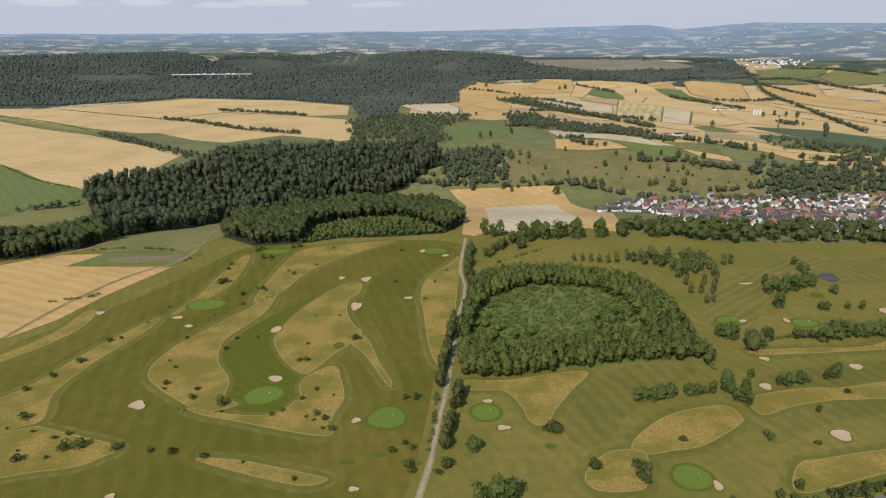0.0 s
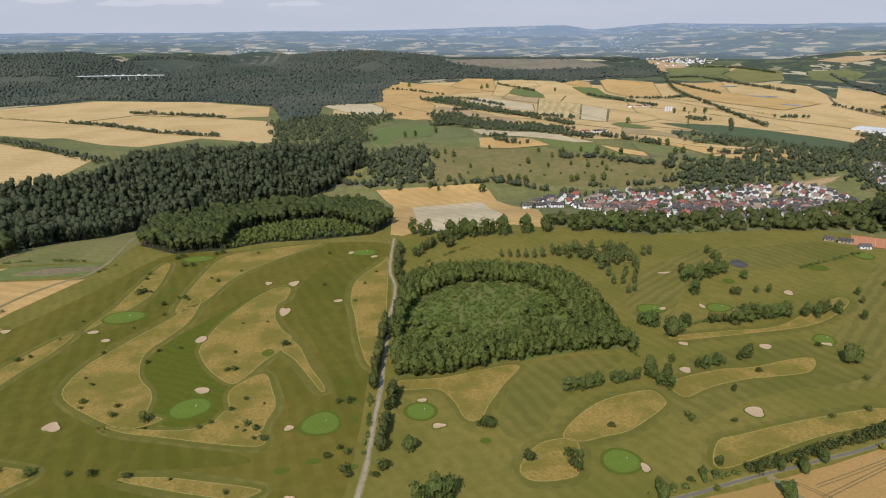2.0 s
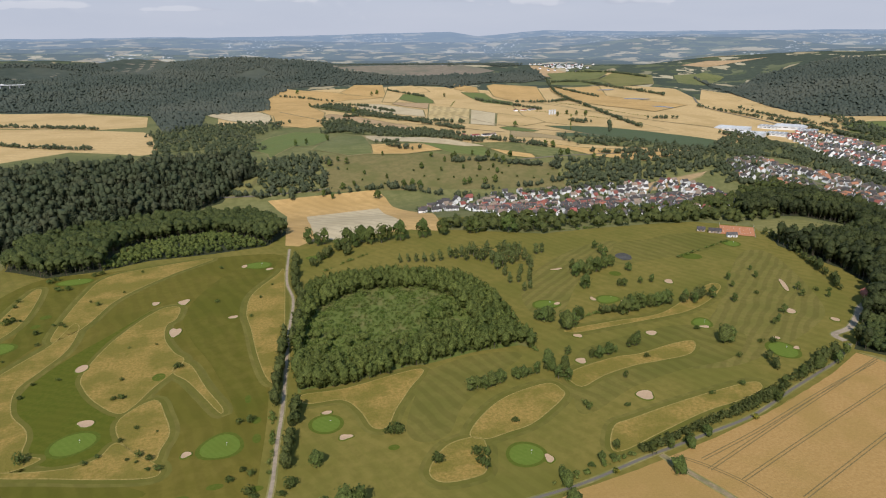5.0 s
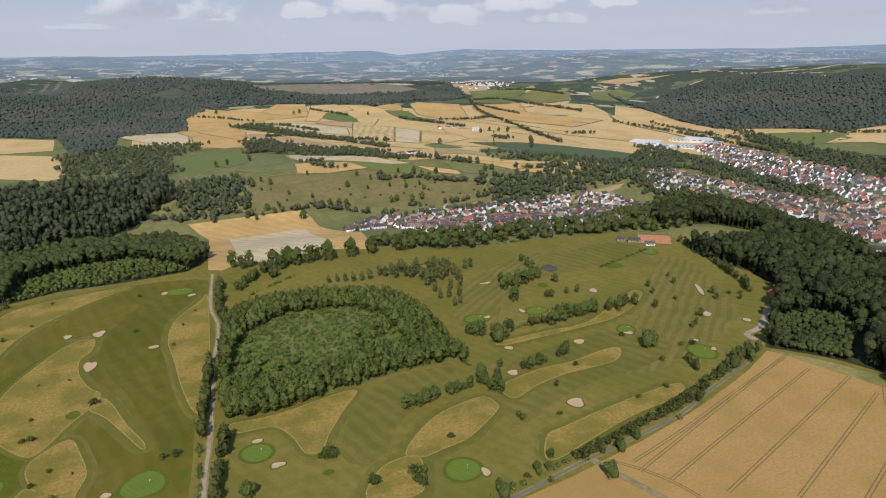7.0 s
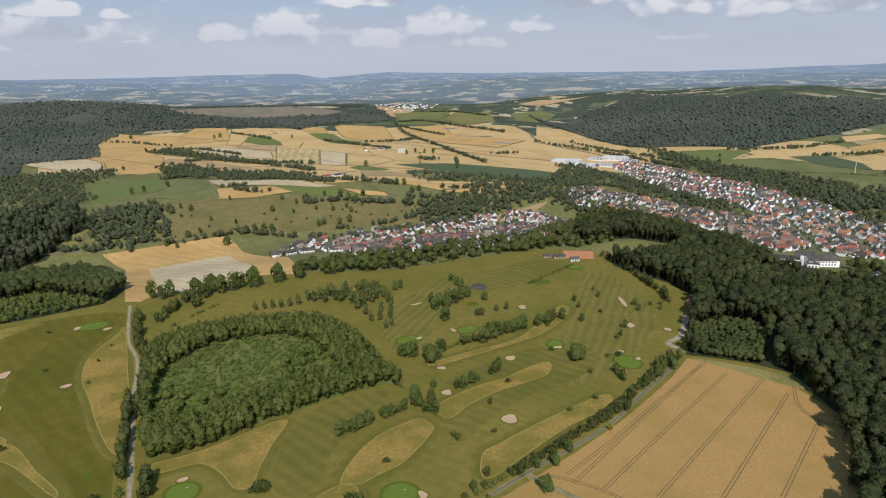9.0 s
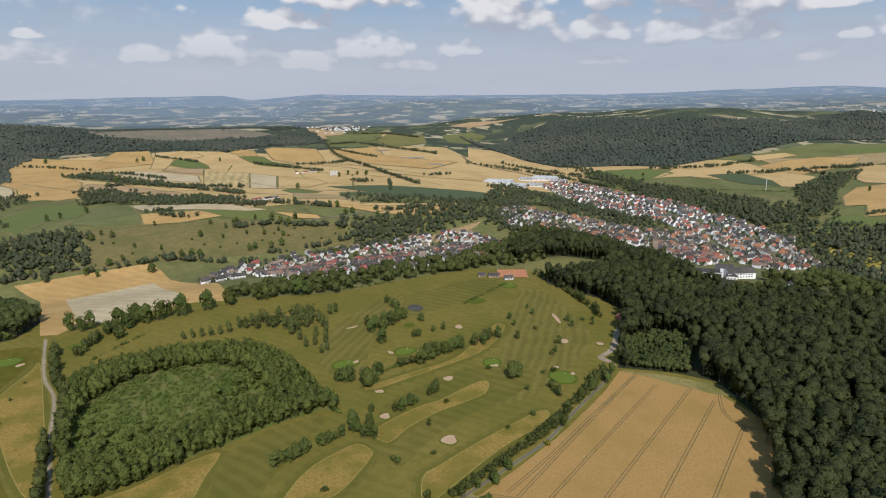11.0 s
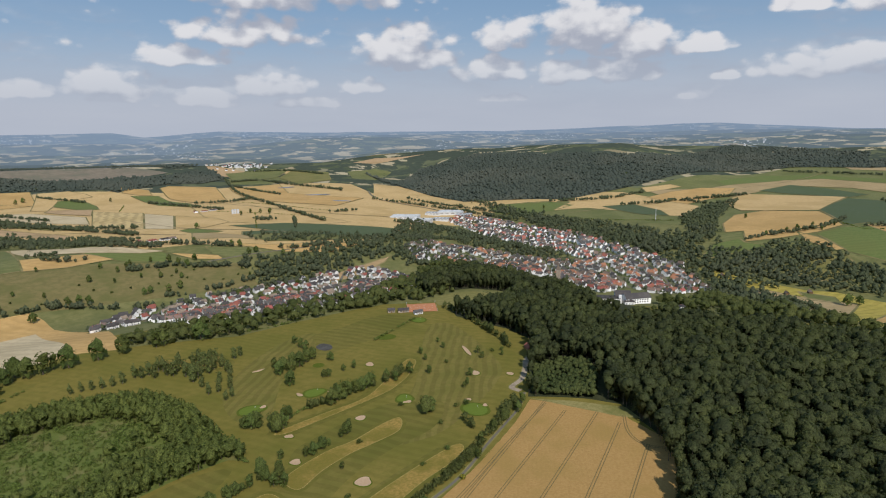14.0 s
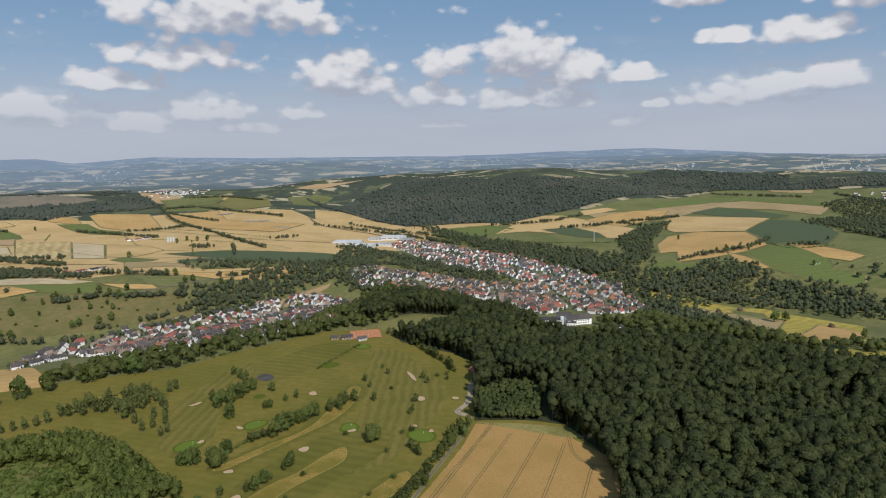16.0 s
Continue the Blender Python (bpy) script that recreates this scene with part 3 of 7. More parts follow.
# ---- kinds of ground cover ----
FIELD_WORDS = {
    "wheat": ("wheat_field", "golden harvested wheat field with pale mown swaths"),
    "wheat_near": ("wheat_field", "ripe golden wheat field with dark tractor lines"),
    "wheat_pale": ("wheat_field", "pale ripe wheat field on a gentle slope"),
    "wheat_dull": ("wheat_field", "dull golden wheat field on the valley side"),
    "wheat_gold": ("wheat_field", "golden ripe grain field beside other farmland"),
    "stubble": ("stubble_field", "light brown stubble field after the harvest"),
    "stubble_pale": ("stubble_field", "pale grey-beige stubble field with driving lines"),
    "stubble_lines": ("stubble_field", "cream stubble field with evenly spaced driving lines"),
    "yellow_hay": ("hay_meadow", "yellowish hay meadow in the river valley"),
    "meadow": ("meadow", "olive-green dry meadow at the edge of a wood"),
    "dry_verge": ("grass_verge", "dry yellow-green grass verge along a field"),
    "crop": ("crop_field", "fresh green crop field among wheat fields"),
    "crop_pale": ("pasture", "pale green pasture between hedges"),
    "crop_dark": ("crop_field", "dark green beet field among wheat fields"),
    "fallow": ("fallow_field", "brownish fallow field strip"),
    "heath": ("hillside_pasture", "olive-brown grazed hillside dotted with bushes"),
    "hill_bare": ("forest_clearing", "bare brownish clearing on a wooded hill")}


def field(kind, level, outline):
    name, words = FIELD_WORDS[kind]
    ob = drape(name, outline, level, kind, ragged=0.4)
    if level >= 3:
        ring = np.array(list(outline) + [outline[0]], float)
        fine = np.concatenate([np.linspace(a, b, 8, endpoint=False) for a, b in zip(ring, ring[1:])] + [ring[:1]])
        ribbon("grass_margin", fine, 3.4, level + 0.5, "margin", ob, 1)
    if kind == "hill_bare":
        CLEARINGS.append(np.array(outline, float))
    return tagged(ob, words, name.replace("_", " "), kind="structure")


WHEAT, CLEARINGS = [], []


def field_near(outline):
    WHEAT.append(field("wheat_near", 1, outline))


LAID = itertools.count()


def rough(outline):
    """Tall dry grass with a pale mown edge and tufts."""
    step = next(LAID) % 5 * 0.1
    line = spline(outline, True, 5)
    ob = drape("rough_patch", line, 2.2, "rough_grass", ragged=0.5)
    tagged(ob, "patch of tall dry yellow grass between mown fairways", "rough grass", "patches of rough", "structure")
    ring = np.concatenate([line, line[:1]])
    ribbon("rough_edge", ring, 0.7, 2.8, "rough_edge", ob, 1)
    ribbon("mown_band", ring, 7.0, 1.70 + step, "mown_band", ob, 1)
    ribbon("mown_band", ring, 12.5, 1.08 + step, "mown", ob, 1)
    rng = np.random.default_rng(len(line) + int(abs(line[0][0])))
    lo, hi = line.min(0), line.max(0)
    area = (hi - lo).prod()
    n = int(min(area / 3.0, 2600))
    p = rng.uniform(lo, hi, (n, 2))
    p = p[inside(p[:, 0], p[:, 1], line)]
    k = len(p)
    if not k:
        return
    turn, size = rng.uniform(0, math.tau, k), rng.uniform(0.2, 0.6, k)
    z = lift(p[:, 0], p[:, 1], 2.0)
    corner = []
    for s in range(3):
        a = turn + s * math.tau / 3
        corner.append(np.stack([p[:, 0] + np.cos(a) * size, p[:, 1] + np.sin(a) * size, z], 1))
    top = np.stack([p[:, 0], p[:, 1], z + size * 0.6], 1)
    verts = np.stack(corner + [top], 1).reshape(-1, 3)
    i = np.arange(k) * 4
    faces = np.concatenate([np.stack([i, i + 1, i + 3], 1), np.stack([i + 1, i + 2, i + 3], 1), np.stack([i + 2, i, i + 3], 1)])
    tagged(mesh_object("grass_tufts", verts, faces, "rough_grass", ob), kind="stuff")


def fairway(kind, outline):
    ob = drape("fairway", spline(outline, True, 5), {"close": 1.6, "mown_wide": 0.5}.get(kind, 0.65 + next(LAID) % 4 * 0.1), kind)
    tagged(ob, "mown green golf fairway with faint mowing stripes", "fairway", "fairways", "structure")


def oval(x, y, a, b, turn, wobble, seed, count=22):
    rng = np.random.default_rng(seed)
    k = rng.uniform(-1, 1, 4)
    out = []
    for i in range(count):
        s = i / count * math.tau
        r = 1 + wobble * (k[0] * math.sin(2 * s + k[1] * 3) + 0.8 * k[2] * math.sin(3 * s + k[3] * 3))
        px, py = a * r * math.cos(s), b * r * math.sin(s)
        t = radians(turn)
        out.append((x + px * math.cos(t) - py * math.sin(t), y + px * math.sin(t) + py * math.cos(t)))
    return out


def greens(rows):
    for x, y, a, b, turn in rows:
        holder = tagged(new("putting_green"), "smooth bright green putting green with darker collar", "golf green", "putting greens")
        drape("collar", oval(x, y, a + 2.2, b + 2.2, turn, 0.10, int(abs(x)) + 1), 3.0, "collar", holder)
        drape("putting_surface", oval(x, y, a, b, turn, 0.08, int(abs(x)) + 1), 4.0, "green", holder)
        z = float(lift(np.array([x]), np.array([y]), 4.0)[0])
        bm = bmesh.new()
        bmesh.ops.create_cone(bm, segments=6, radius1=0.03, radius2=0.03, depth=2.2, matrix=Matrix.Translation((x + a * 0.3, y, z + 1.1)), cap_ends=True)
        stick = part("flagstick", bm, "sheet_white", holder)
        bm = bmesh.new()
        box(bm, x + a * 0.3 + 0.3, y, z + 1.75, 0.6, 0.03, 0.4)
        part("flag", bm, "sheet_white", stick, "small pale flag")


def tees(rows):
    for x, y, a, b, turn in rows:
        ob = drape("tee_box", oval(x, y, a, b, turn, 0.05, 5), 3.0, "collar")
        tagged(ob, "small dark green mown tee box on the course", "tee box", "tee boxes", "structure")


def bunkers(rows):
    """Sand dished below a turf lip."""
    for x, y, a, b, turn in rows:
        a, b = max(a * 0.9, 1.6), max(b * 0.9, 1.6)
        seed = int(abs(x * 3 + y))
        holder = tagged(new("sand_bunker"), "pale sand bunker with a raised turf lip", "bunker", "sand bunkers")
        rings, edge = [], np.array(oval(0, 0, a, b, turn, 0.22, seed, 28))
        z0 = float(lift(np.array([x]), np.array([y]), 3.4)[0])
        for s, dz in ((1.0, 0.26), (0.86, 0.14), (0.5, 0.07)):
            q = edge * s
            rings.append(np.column_stack([q[:, 0] + x, q[:, 1] + y, lift(q[:, 0] + x, q[:, 1] + y, 3.4) + dz]))
        v = np.concatenate(rings + [np.array([[x, y, z0 + 0.06]])])
        k = len(edge)
        f = [(i + r * k, (i + 1) % k + r * k, (i + 1) % k + r * k + k, i + r * k + k) for r in (0, 1) for i in range(k)]
        f += [(2 * k + i, 2 * k + (i + 1) % k, 3 * k) for i in range(k)]
        mesh_object("sand", v, f, "sand", holder, True)
        rings = []
        for s, dz in ((0.98, 0.27), (1.04, 0.30), (1.42, 0.0)):
            q = edge * s if s < 1.2 else edge + edge / (np.linalg.norm(edge, axis=1)[:, None] + 1e-6) * 0.8
            rings.append(np.column_stack([q[:, 0] + x, q[:, 1] + y, lift(q[:, 0] + x, q[:, 1] + y, 2.2 if s > 1.2 else 3.4) + dz]))
        f = [(i + r * k, i + r * k + k, (i + 1) % k + r * k + k, (i + 1) % k + r * k) for r in (0, 1) for i in range(k)]
        mesh_object("turf_lip", np.concatenate(rings), f, "collar", holder, True)


def pond(outline):
    ob = drape("pond", spline(outline, True, 6), 3.0, "pond_cover")
    tagged(ob, "small dark lined pond on the golf course", "pond", kind="structure")


WAYS = {"gravel_road": ("gravel", "light grey gravel lane between hedges", 4.2), "asphalt_road": ("asphalt", "narrow grey asphalt country road", 5.0),
        "village_street": ("asphalt", "grey asphalt village street between houses", 5.0),
        "dirt_track": ("dirt", "pale unpaved farm track beside fields", 4.6)}


def way(kind, wide, line):
    material, words, level = WAYS[kind]
    verge = ribbon("verge", line, wide + 2.0, level - 0.8, "dry_verge")
    road = ribbon(kind, line, wide, level, material)
    verge.parent = road
    tagged(road, words, kind.replace("_", " "), kind="structure")


def tramlines(line):
    """Two wheel marks through the standing wheat."""
    p = spline(line, False, 6)
    t = np.gradient(p, axis=0)
    t /= np.linalg.norm(t, axis=1)[:, None]
    for s in (-0.95, 0.95):
        q = p + np.stack([-t[:, 1], t[:, 0]], 1) * s
        ribbon("wheel_mark", q, 0.62, 3.0, "wheel_mark", WHEAT[0], 1)


# ---- trees ----
def leaf_cloud(rng, count, lobes, size, droop=0.0, upward=0.0):
    """Small leaf clumps on the skin of several lobes: triangles facing outwards, unevenly."""
    lobe = np.array(lobes)
    area = lobe[:, 3] ** 2
    pick = rng.choice(len(lobe), count, p=area / area.sum())
    n = rng.normal(size=(count, 3))
    n[:, 2] = n[:, 2] * 0.9 + 0.25
    n /= np.linalg.norm(n, axis=1)[:, None]
    c = lobe[pick, :3] + n * lobe[pick, 3:4] * rng.uniform(0.88, 1.16, (count, 1)) * np.array([1, 1, 0.9])
    face = n + rng.normal(scale=0.45, size=n.shape)
    face[:, 2] -= droop
    face /= np.linalg.norm(face, axis=1)[:, None]
    u = np.cross(face, rng.normal(size=n.shape))
    u /= np.linalg.norm(u, axis=1)[:, None]
    w = np.cross(face, u)
    s = size * rng.uniform(0.65, 1.35, (count, 1))
    verts = np.stack([c + u * s, c - u * s * 0.5 + w * s * 0.87, c - u * s * 0.5 - w * s * 0.87], 1)
    # shaded like the round mass of foliage that the clumps belong to
    mid = lobe[:, :3].mean(0) - [0, 0, 0.12]
    round_ = c - mid
    round_ /= np.linalg.norm(round_, axis=1)[:, None]
    soft = 0.55 * n + 0.25 * round_ + 0.30 * face + np.array([0, 0, upward])
    soft /= np.linalg.norm(soft, axis=1)[:, None]
    return np.concatenate([verts, np.repeat(soft[:, None, :], 3, 1)], 2).reshape(-1, 6)


def ico_ball(level):
    bm = bmesh.new()
    bmesh.ops.create_icosphere(bm, subdivisions=level, radius=1)
    bm.verts.index_update()
    v, f = np.array([tuple(q.co) for q in bm.verts]), np.array([[q.index for q in face.verts] for face in bm.faces])
    bm.free()
    return v, f


BALLS = {level: ico_ball(level) for level in (1, 2, 3)}


def leaf_mass(rng, lobes, level, rag, low, upward, heart=0.46):
    """The closed, knobbly outside of a crown: the hull of its lobes, unevenly drawn in and out."""
    way, faces = BALLS[level]
    turn = rng.uniform(0, math.tau)
    way = np.stack([way[:, 0] * math.cos(turn) - way[:, 1] * math.sin(turn), way[:, 0] * math.sin(turn) + way[:, 1] * math.cos(turn), way[:, 2]], 1)
    lobe, mid = np.array(lobes), np.array([0, 0, heart])
    to = lobe[:, :3] - mid
    along = way @ to.T
    room = lobe[None, :, 3] ** 2 - ((to ** 2).sum(1)[None] - along ** 2)
    reach = np.where(room > 0, along + np.sqrt(np.maximum(room, 0)), 0).max(1)
    reach = np.maximum(reach, 0.12) * rng.uniform(1 - rag * 1.5, 1 + rag * 0.5, len(way))
    p = mid + way * reach[:, None]
    flat = np.cross(p[faces[:, 1]] - p[faces[:, 0]], p[faces[:, 2]] - p[faces[:, 0]])
    soft = np.zeros_like(p)
    for k in range(3):
        np.add.at(soft, faces[:, k], flat)
    soft /= np.linalg.norm(soft, axis=1)[:, None] + 1e-9
    soft = 0.8 * soft + 0.25 * way + np.array([0, 0, upward])
    soft /= np.linalg.norm(soft, axis=1)[:, None] + 1e-9
    keep = flat[:, 2] / (np.linalg.norm(flat, axis=1) + 1e-9) > low
    f = faces[keep].ravel()
    return np.concatenate([p[f], soft[f]], 1)


def canopy(rng, count, size, wide, level=2):
    """Crown of a tree grown close to others: a domed, knobbly head on a slim lower part, one unit high."""
    lobes = [(0, 0, 0.84 - wide * 0.4, wide * 0.95), (0, 0, 0.5, wide * 0.75), (0, 0, 0.28, wide * 0.6)]
    for i in range(6):
        a = i / 6 * math.tau + rng.uniform(-0.4, 0.4)
        r = wide * rng.uniform(0.5, 0.85)
        lobes.append((math.cos(a) * r, math.sin(a) * r, rng.uniform(0.58, 0.86), wide * rng.uniform(0.4, 0.6)))
    for i in range(2):
        lobes.append((rng.uniform(-0.5, 0.5) * wide, rng.uniform(-0.5, 0.5) * wide, 0.9, wide * rng.uniform(0.35, 0.5)))
    mass = leaf_mass(rng, lobes, level, (0.2, 0.17, 0.12)[level - 1], -0.3, 0.12, 0.66)
    return np.concatenate([mass, leaf_cloud(rng, count, lobes, size, 0.0, 0.12)])


def broadleaf(rng, count, size=0.26, wide=0.36, upward=0.0, level=3):
    """Crown of a broadleaved tree, one unit high: a knobbly mass of leaves with loose sprays on it."""
    lobes = [(0, 0, 0.52, wide * 0.8), (0, 0, 0.25, wide * 0.78)]
    for i in range(7):
        a = i / 7 * math.tau + rng.uniform(-0.4, 0.4)
        r = wide * rng.uniform(0.45, 0.72)
        lobes.append((math.cos(a) * r, math.sin(a) * r, rng.uniform(0.26, 0.74), wide * rng.uniform(0.38, 0.58)))
    lobes.append((rng.uniform(-0.06, 0.06), rng.uniform(-0.06, 0.06), 0.80, wide * 0.5))
    mass = leaf_mass(rng, lobes, level, (0.24, 0.22, 0.16)[level - 1], (-0.3, -0.1, -0.3)[level - 1], upward)
    return np.concatenate([mass, leaf_cloud(rng, count, lobes, size, 0.0, upward)]) if count else mass


def conifer(rng, count, size=0.2, wide=0.22):
    """Crown of a spruce, one unit high."""
    z = 0.12 + 0.88 * (1 - np.sqrt(rng.uniform(0.002, 1, count)))
    a = rng.uniform(0, math.tau, count)
    r = wide * (1.04 - z) * rng.uniform(0.7, 1.1, count)
    c = np.stack([r * np.cos(a), r * np.sin(a), z], 1)
    out = np.stack([np.cos(a), np.sin(a), np.full(count, -0.45)], 1)
    side = np.stack([-np.sin(a), np.cos(a), np.zeros(count)], 1)
    s = (size * rng.uniform(0.6, 1.2, count) * (1.15 - z))[:, None]
    verts = np.stack([c + out * s, c - out * s * 0.4 + side * s * 0.6 + [0, 0, 0.01], c - out * s * 0.4 - side * s * 0.6], 1)
    soft = np.stack([np.cos(a), np.sin(a), np.full(count, 0.45)], 1) + rng.normal(scale=0.25, size=(count, 3))
    soft /= np.linalg.norm(soft, axis=1)[:, None]
    return np.concatenate([verts, np.repeat(soft[:, None, :], 3, 1)], 2).reshape(-1, 6)


def shrub(rng, count, size=0.34):
    lobes = [(rng.uniform(-0.35, 0.35), rng.uniform(-0.35, 0.35), rng.uniform(0.35, 0.6), rng.uniform(0.26, 0.40)) for _ in range(5)]
    return leaf_cloud(rng, count, lobes, size)


def pole_mesh(name, high, wide, lean=0.0, sides=5):
    v = [(math.cos(i / sides * math.tau) * w + l, math.sin(i / sides * math.tau) * w, z) for z, w, l in ((0, wide, 0), (high * 0.5, wide * 0.75, lean * 0.4), (high, wide * 0.35, lean)) for i in range(sides)]
    f = [(r * sides + i, r * sides + (i + 1) % sides, (r + 1) * sides + (i + 1) % sides, (r + 1) * sides + i) for r in (0, 1) for i in range(sides)]
    me = bpy.data.meshes.new(name)
    me.from_pydata(v, [], f)
    me.materials.append(MATS["bark"])
    return me


def crown_mesh(name, verts, material):
    me = bpy.data.meshes.new(name)
    me.from_pydata(verts[:, :3].tolist(), [], np.arange(len(verts)).reshape(-1, 3).tolist())
    me.materials.append(MATS[material])
    me.attributes.new("custom_normal", "FLOAT_VECTOR", "POINT").data.foreach_set("vector", verts[:, 3:].ravel())
    return me


RNG = np.random.default_rng(7)
# kinds of stand: crown templates, share, height, spread, leaves, floor, words
STANDS = {
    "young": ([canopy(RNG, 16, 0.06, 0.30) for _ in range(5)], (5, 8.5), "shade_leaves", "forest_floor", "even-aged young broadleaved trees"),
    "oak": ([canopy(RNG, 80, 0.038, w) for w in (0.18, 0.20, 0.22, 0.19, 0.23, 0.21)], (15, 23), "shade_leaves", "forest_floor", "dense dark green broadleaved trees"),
    "beech": ([broadleaf(RNG, 120, 0.05, w, level=2) for w in (0.24, 0.26, 0.28, 0.22, 0.25, 0.27)], (11.5, 17.5), "oak_leaves", "scrub_floor", "dense green broadleaved trees round a clearing"),
    "belt": ([broadleaf(RNG, 110, 0.05, 0.40, level=2) for _ in range(6)], (9, 17), "belt_leaves", "pasture", "rounded green broadleaved trees"),
    "spruce": ([conifer(RNG, 70, 0.16, 0.16) for _ in range(3)] + [canopy(RNG, 40, 0.04, w) for w in (0.14, 0.17, 0.15)], (17, 29), "spruce_needles", "forest_floor", "dense dark spruce trees"),
    "scrub": ([shrub(RNG, 60, 0.14) for _ in range(6)], (1.2, 3.6), "scrub_leaves", "scrub_floor", "bright green young trees and bushes"),
    "sapling": ([broadleaf(RNG, 25, 0.08, 0.40, level=2) for _ in range(5)], (4, 8), "oak_leaves", "forest_floor", "young planted broadleaved trees"),
    "youngster": ([broadleaf(RNG, 35, 0.08, 0.42, level=2) for _ in range(4)], (3, 9.5), "oak_leaves", "scrub_floor", "self-sown young broadleaved trees"),
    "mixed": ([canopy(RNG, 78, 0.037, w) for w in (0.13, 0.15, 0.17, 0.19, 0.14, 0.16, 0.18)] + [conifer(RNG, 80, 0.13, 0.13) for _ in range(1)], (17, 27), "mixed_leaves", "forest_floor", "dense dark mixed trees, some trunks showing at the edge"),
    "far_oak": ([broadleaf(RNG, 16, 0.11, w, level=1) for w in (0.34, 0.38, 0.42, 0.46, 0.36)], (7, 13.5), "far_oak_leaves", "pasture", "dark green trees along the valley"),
    "far_spruce": ([broadleaf(RNG, 0, 0.2, w, 0.5, level=1) for w in (0.56, 0.62, 0.68, 0.5, 0.6)], (7, 12), "hazy_needles", "hazy_floor", "dark green forest on distant hills, haze blue put into its colour")}


def plant(name, kind, spots, words, category, trunks=False):
    """One stand of trees: crowns (and stems) of many, in one mesh."""
    crowns, (low, high), leaves, _, _ = STANDS[kind]
    rng = np.random.default_rng(int(abs(spots[:, 0].sum())) % 9973 + len(spots))
    k = len(spots)
    drift = np.sin(spots[:, 0] / 23 + 1) * np.sin(spots[:, 1] / 19) * 0.11
    tall = rng.uniform(low, high, k) * (rng.uniform(0.86, 1.12, k) + drift)
    group = np.array([noise.noise((x / 34, y / 34, 8.0)) for x, y in spots]) if k < 9000 else drift
    tone = np.clip(rng.beta(1.1, 1.7, k) * 0.75 + 0.1 + drift * 0.6 + group * 0.42, 0, 1)
    tones, softs = [], []
    turn = rng.uniform(0, math.tau, k)
    which = rng.integers(0, len(crowns), k)
    base = height(spots[:, 0], spots[:, 1])
    chunks = []
    for w, crown in enumerate(crowns):
        i = np.where(which == w)[0]
        if not len(i):
            continue
        c, s = np.cos(turn[i])[:, None], np.sin(turn[i])[:, None]
        wide = (tall[i] * rng.uniform(0.85, 1.2, len(i)))[:, None]
        x = (crown[None, :, 0] * c - crown[None, :, 1] * s) * wide + spots[i, 0][:, None]
        y = (crown[None, :, 0] * s + crown[None, :, 1] * c) * wide + spots[i, 1][:, None]
        z = crown[None, :, 2] * tall[i][:, None] + base[i][:, None]
        chunks.append(np.stack([x, y, z], 2).reshape(-1, 3))
        softs.append(np.stack([crown[None, :, 3] * c - crown[None, :, 4] * s, crown[None, :, 3] * s + crown[None, :, 4] * c, np.repeat(crown[None, :, 5], len(i), 0)], 2).reshape(-1, 3))
        tones.append(np.repeat(tone[i], crown.shape[0]))
    verts = np.concatenate(chunks)
    me = bpy.data.meshes.new(name)
    count = len(verts)
    me.vertices.add(count)
    me.vertices.foreach_set("co", verts.ravel())
    me.loops.add(count)
    me.loops.foreach_set("vertex_index", np.arange(count))
    me.polygons.add(count // 3)
    me.polygons.foreach_set("loop_start", np.arange(0, count, 3))
    me.polygons.foreach_set("loop_total", np.full(count // 3, 3))
    me.materials.append(MATS[leaves])
    me.update(calc_edges=True)
    me.attributes.new("custom_normal", "FLOAT_VECTOR", "POINT").data.foreach_set("vector", np.concatenate(softs).ravel())
    me.attributes.new("tone", "FLOAT", "POINT").data.foreach_set("value", np.concatenate(tones))
    ob = tagged(new(name, me), words, category, kind="stuff")
    if trunks:
        a = np.arange(3) / 3 * math.tau
        w = 0.22
        x = spots[:, 0][:, None] + np.cos(a) * w
        y = spots[:, 1][:, None] + np.sin(a) * w
        lowv = np.stack([x, y, np.repeat(base[:, None], 3, 1)], 2)
        upv = np.stack([x * 0.7 + spots[:, 0][:, None] * 0.3, y * 0.7 + spots[:, 1][:, None] * 0.3, np.repeat((base + tall * 0.7)[:, None], 3, 1)], 2)
        v = np.concatenate([lowv, upv], 1).reshape(-1, 3)
        i = np.arange(k) * 6
        f = np.concatenate([np.stack([i + s, i + (s + 1) % 3, i + 3 + (s + 1) % 3, i + 3 + s], 1) for s in range(3)])
        tagged(mesh_object("stems", v, f, "bark", ob), kind="stuff")
    return ob


def scatter(outline, gap, seed):
    out = np.array(outline, float)
    rng = np.random.default_rng(seed)
    lo, hi = out.min(0), out.max(0)
    gx, gy = np.meshgrid(np.arange(lo[0], hi[0], gap), np.arange(lo[1], hi[1], gap * 0.87))
    gx = gx + (np.arange(gx.shape[0]) % 2)[:, None] * gap / 2
    p = np.stack([gx.ravel(), gy.ravel()], 1) + rng.uniform(-0.46, 0.46, (gx.size, 2)) * gap
    p = p[rng.random(len(p)) > 0.07]
    return p[inside(p[:, 0], p[:, 1], out)]


def clearing(outline):
    """Ground kept free of tall trees."""
    CLEARINGS.append(np.array(outline, float))


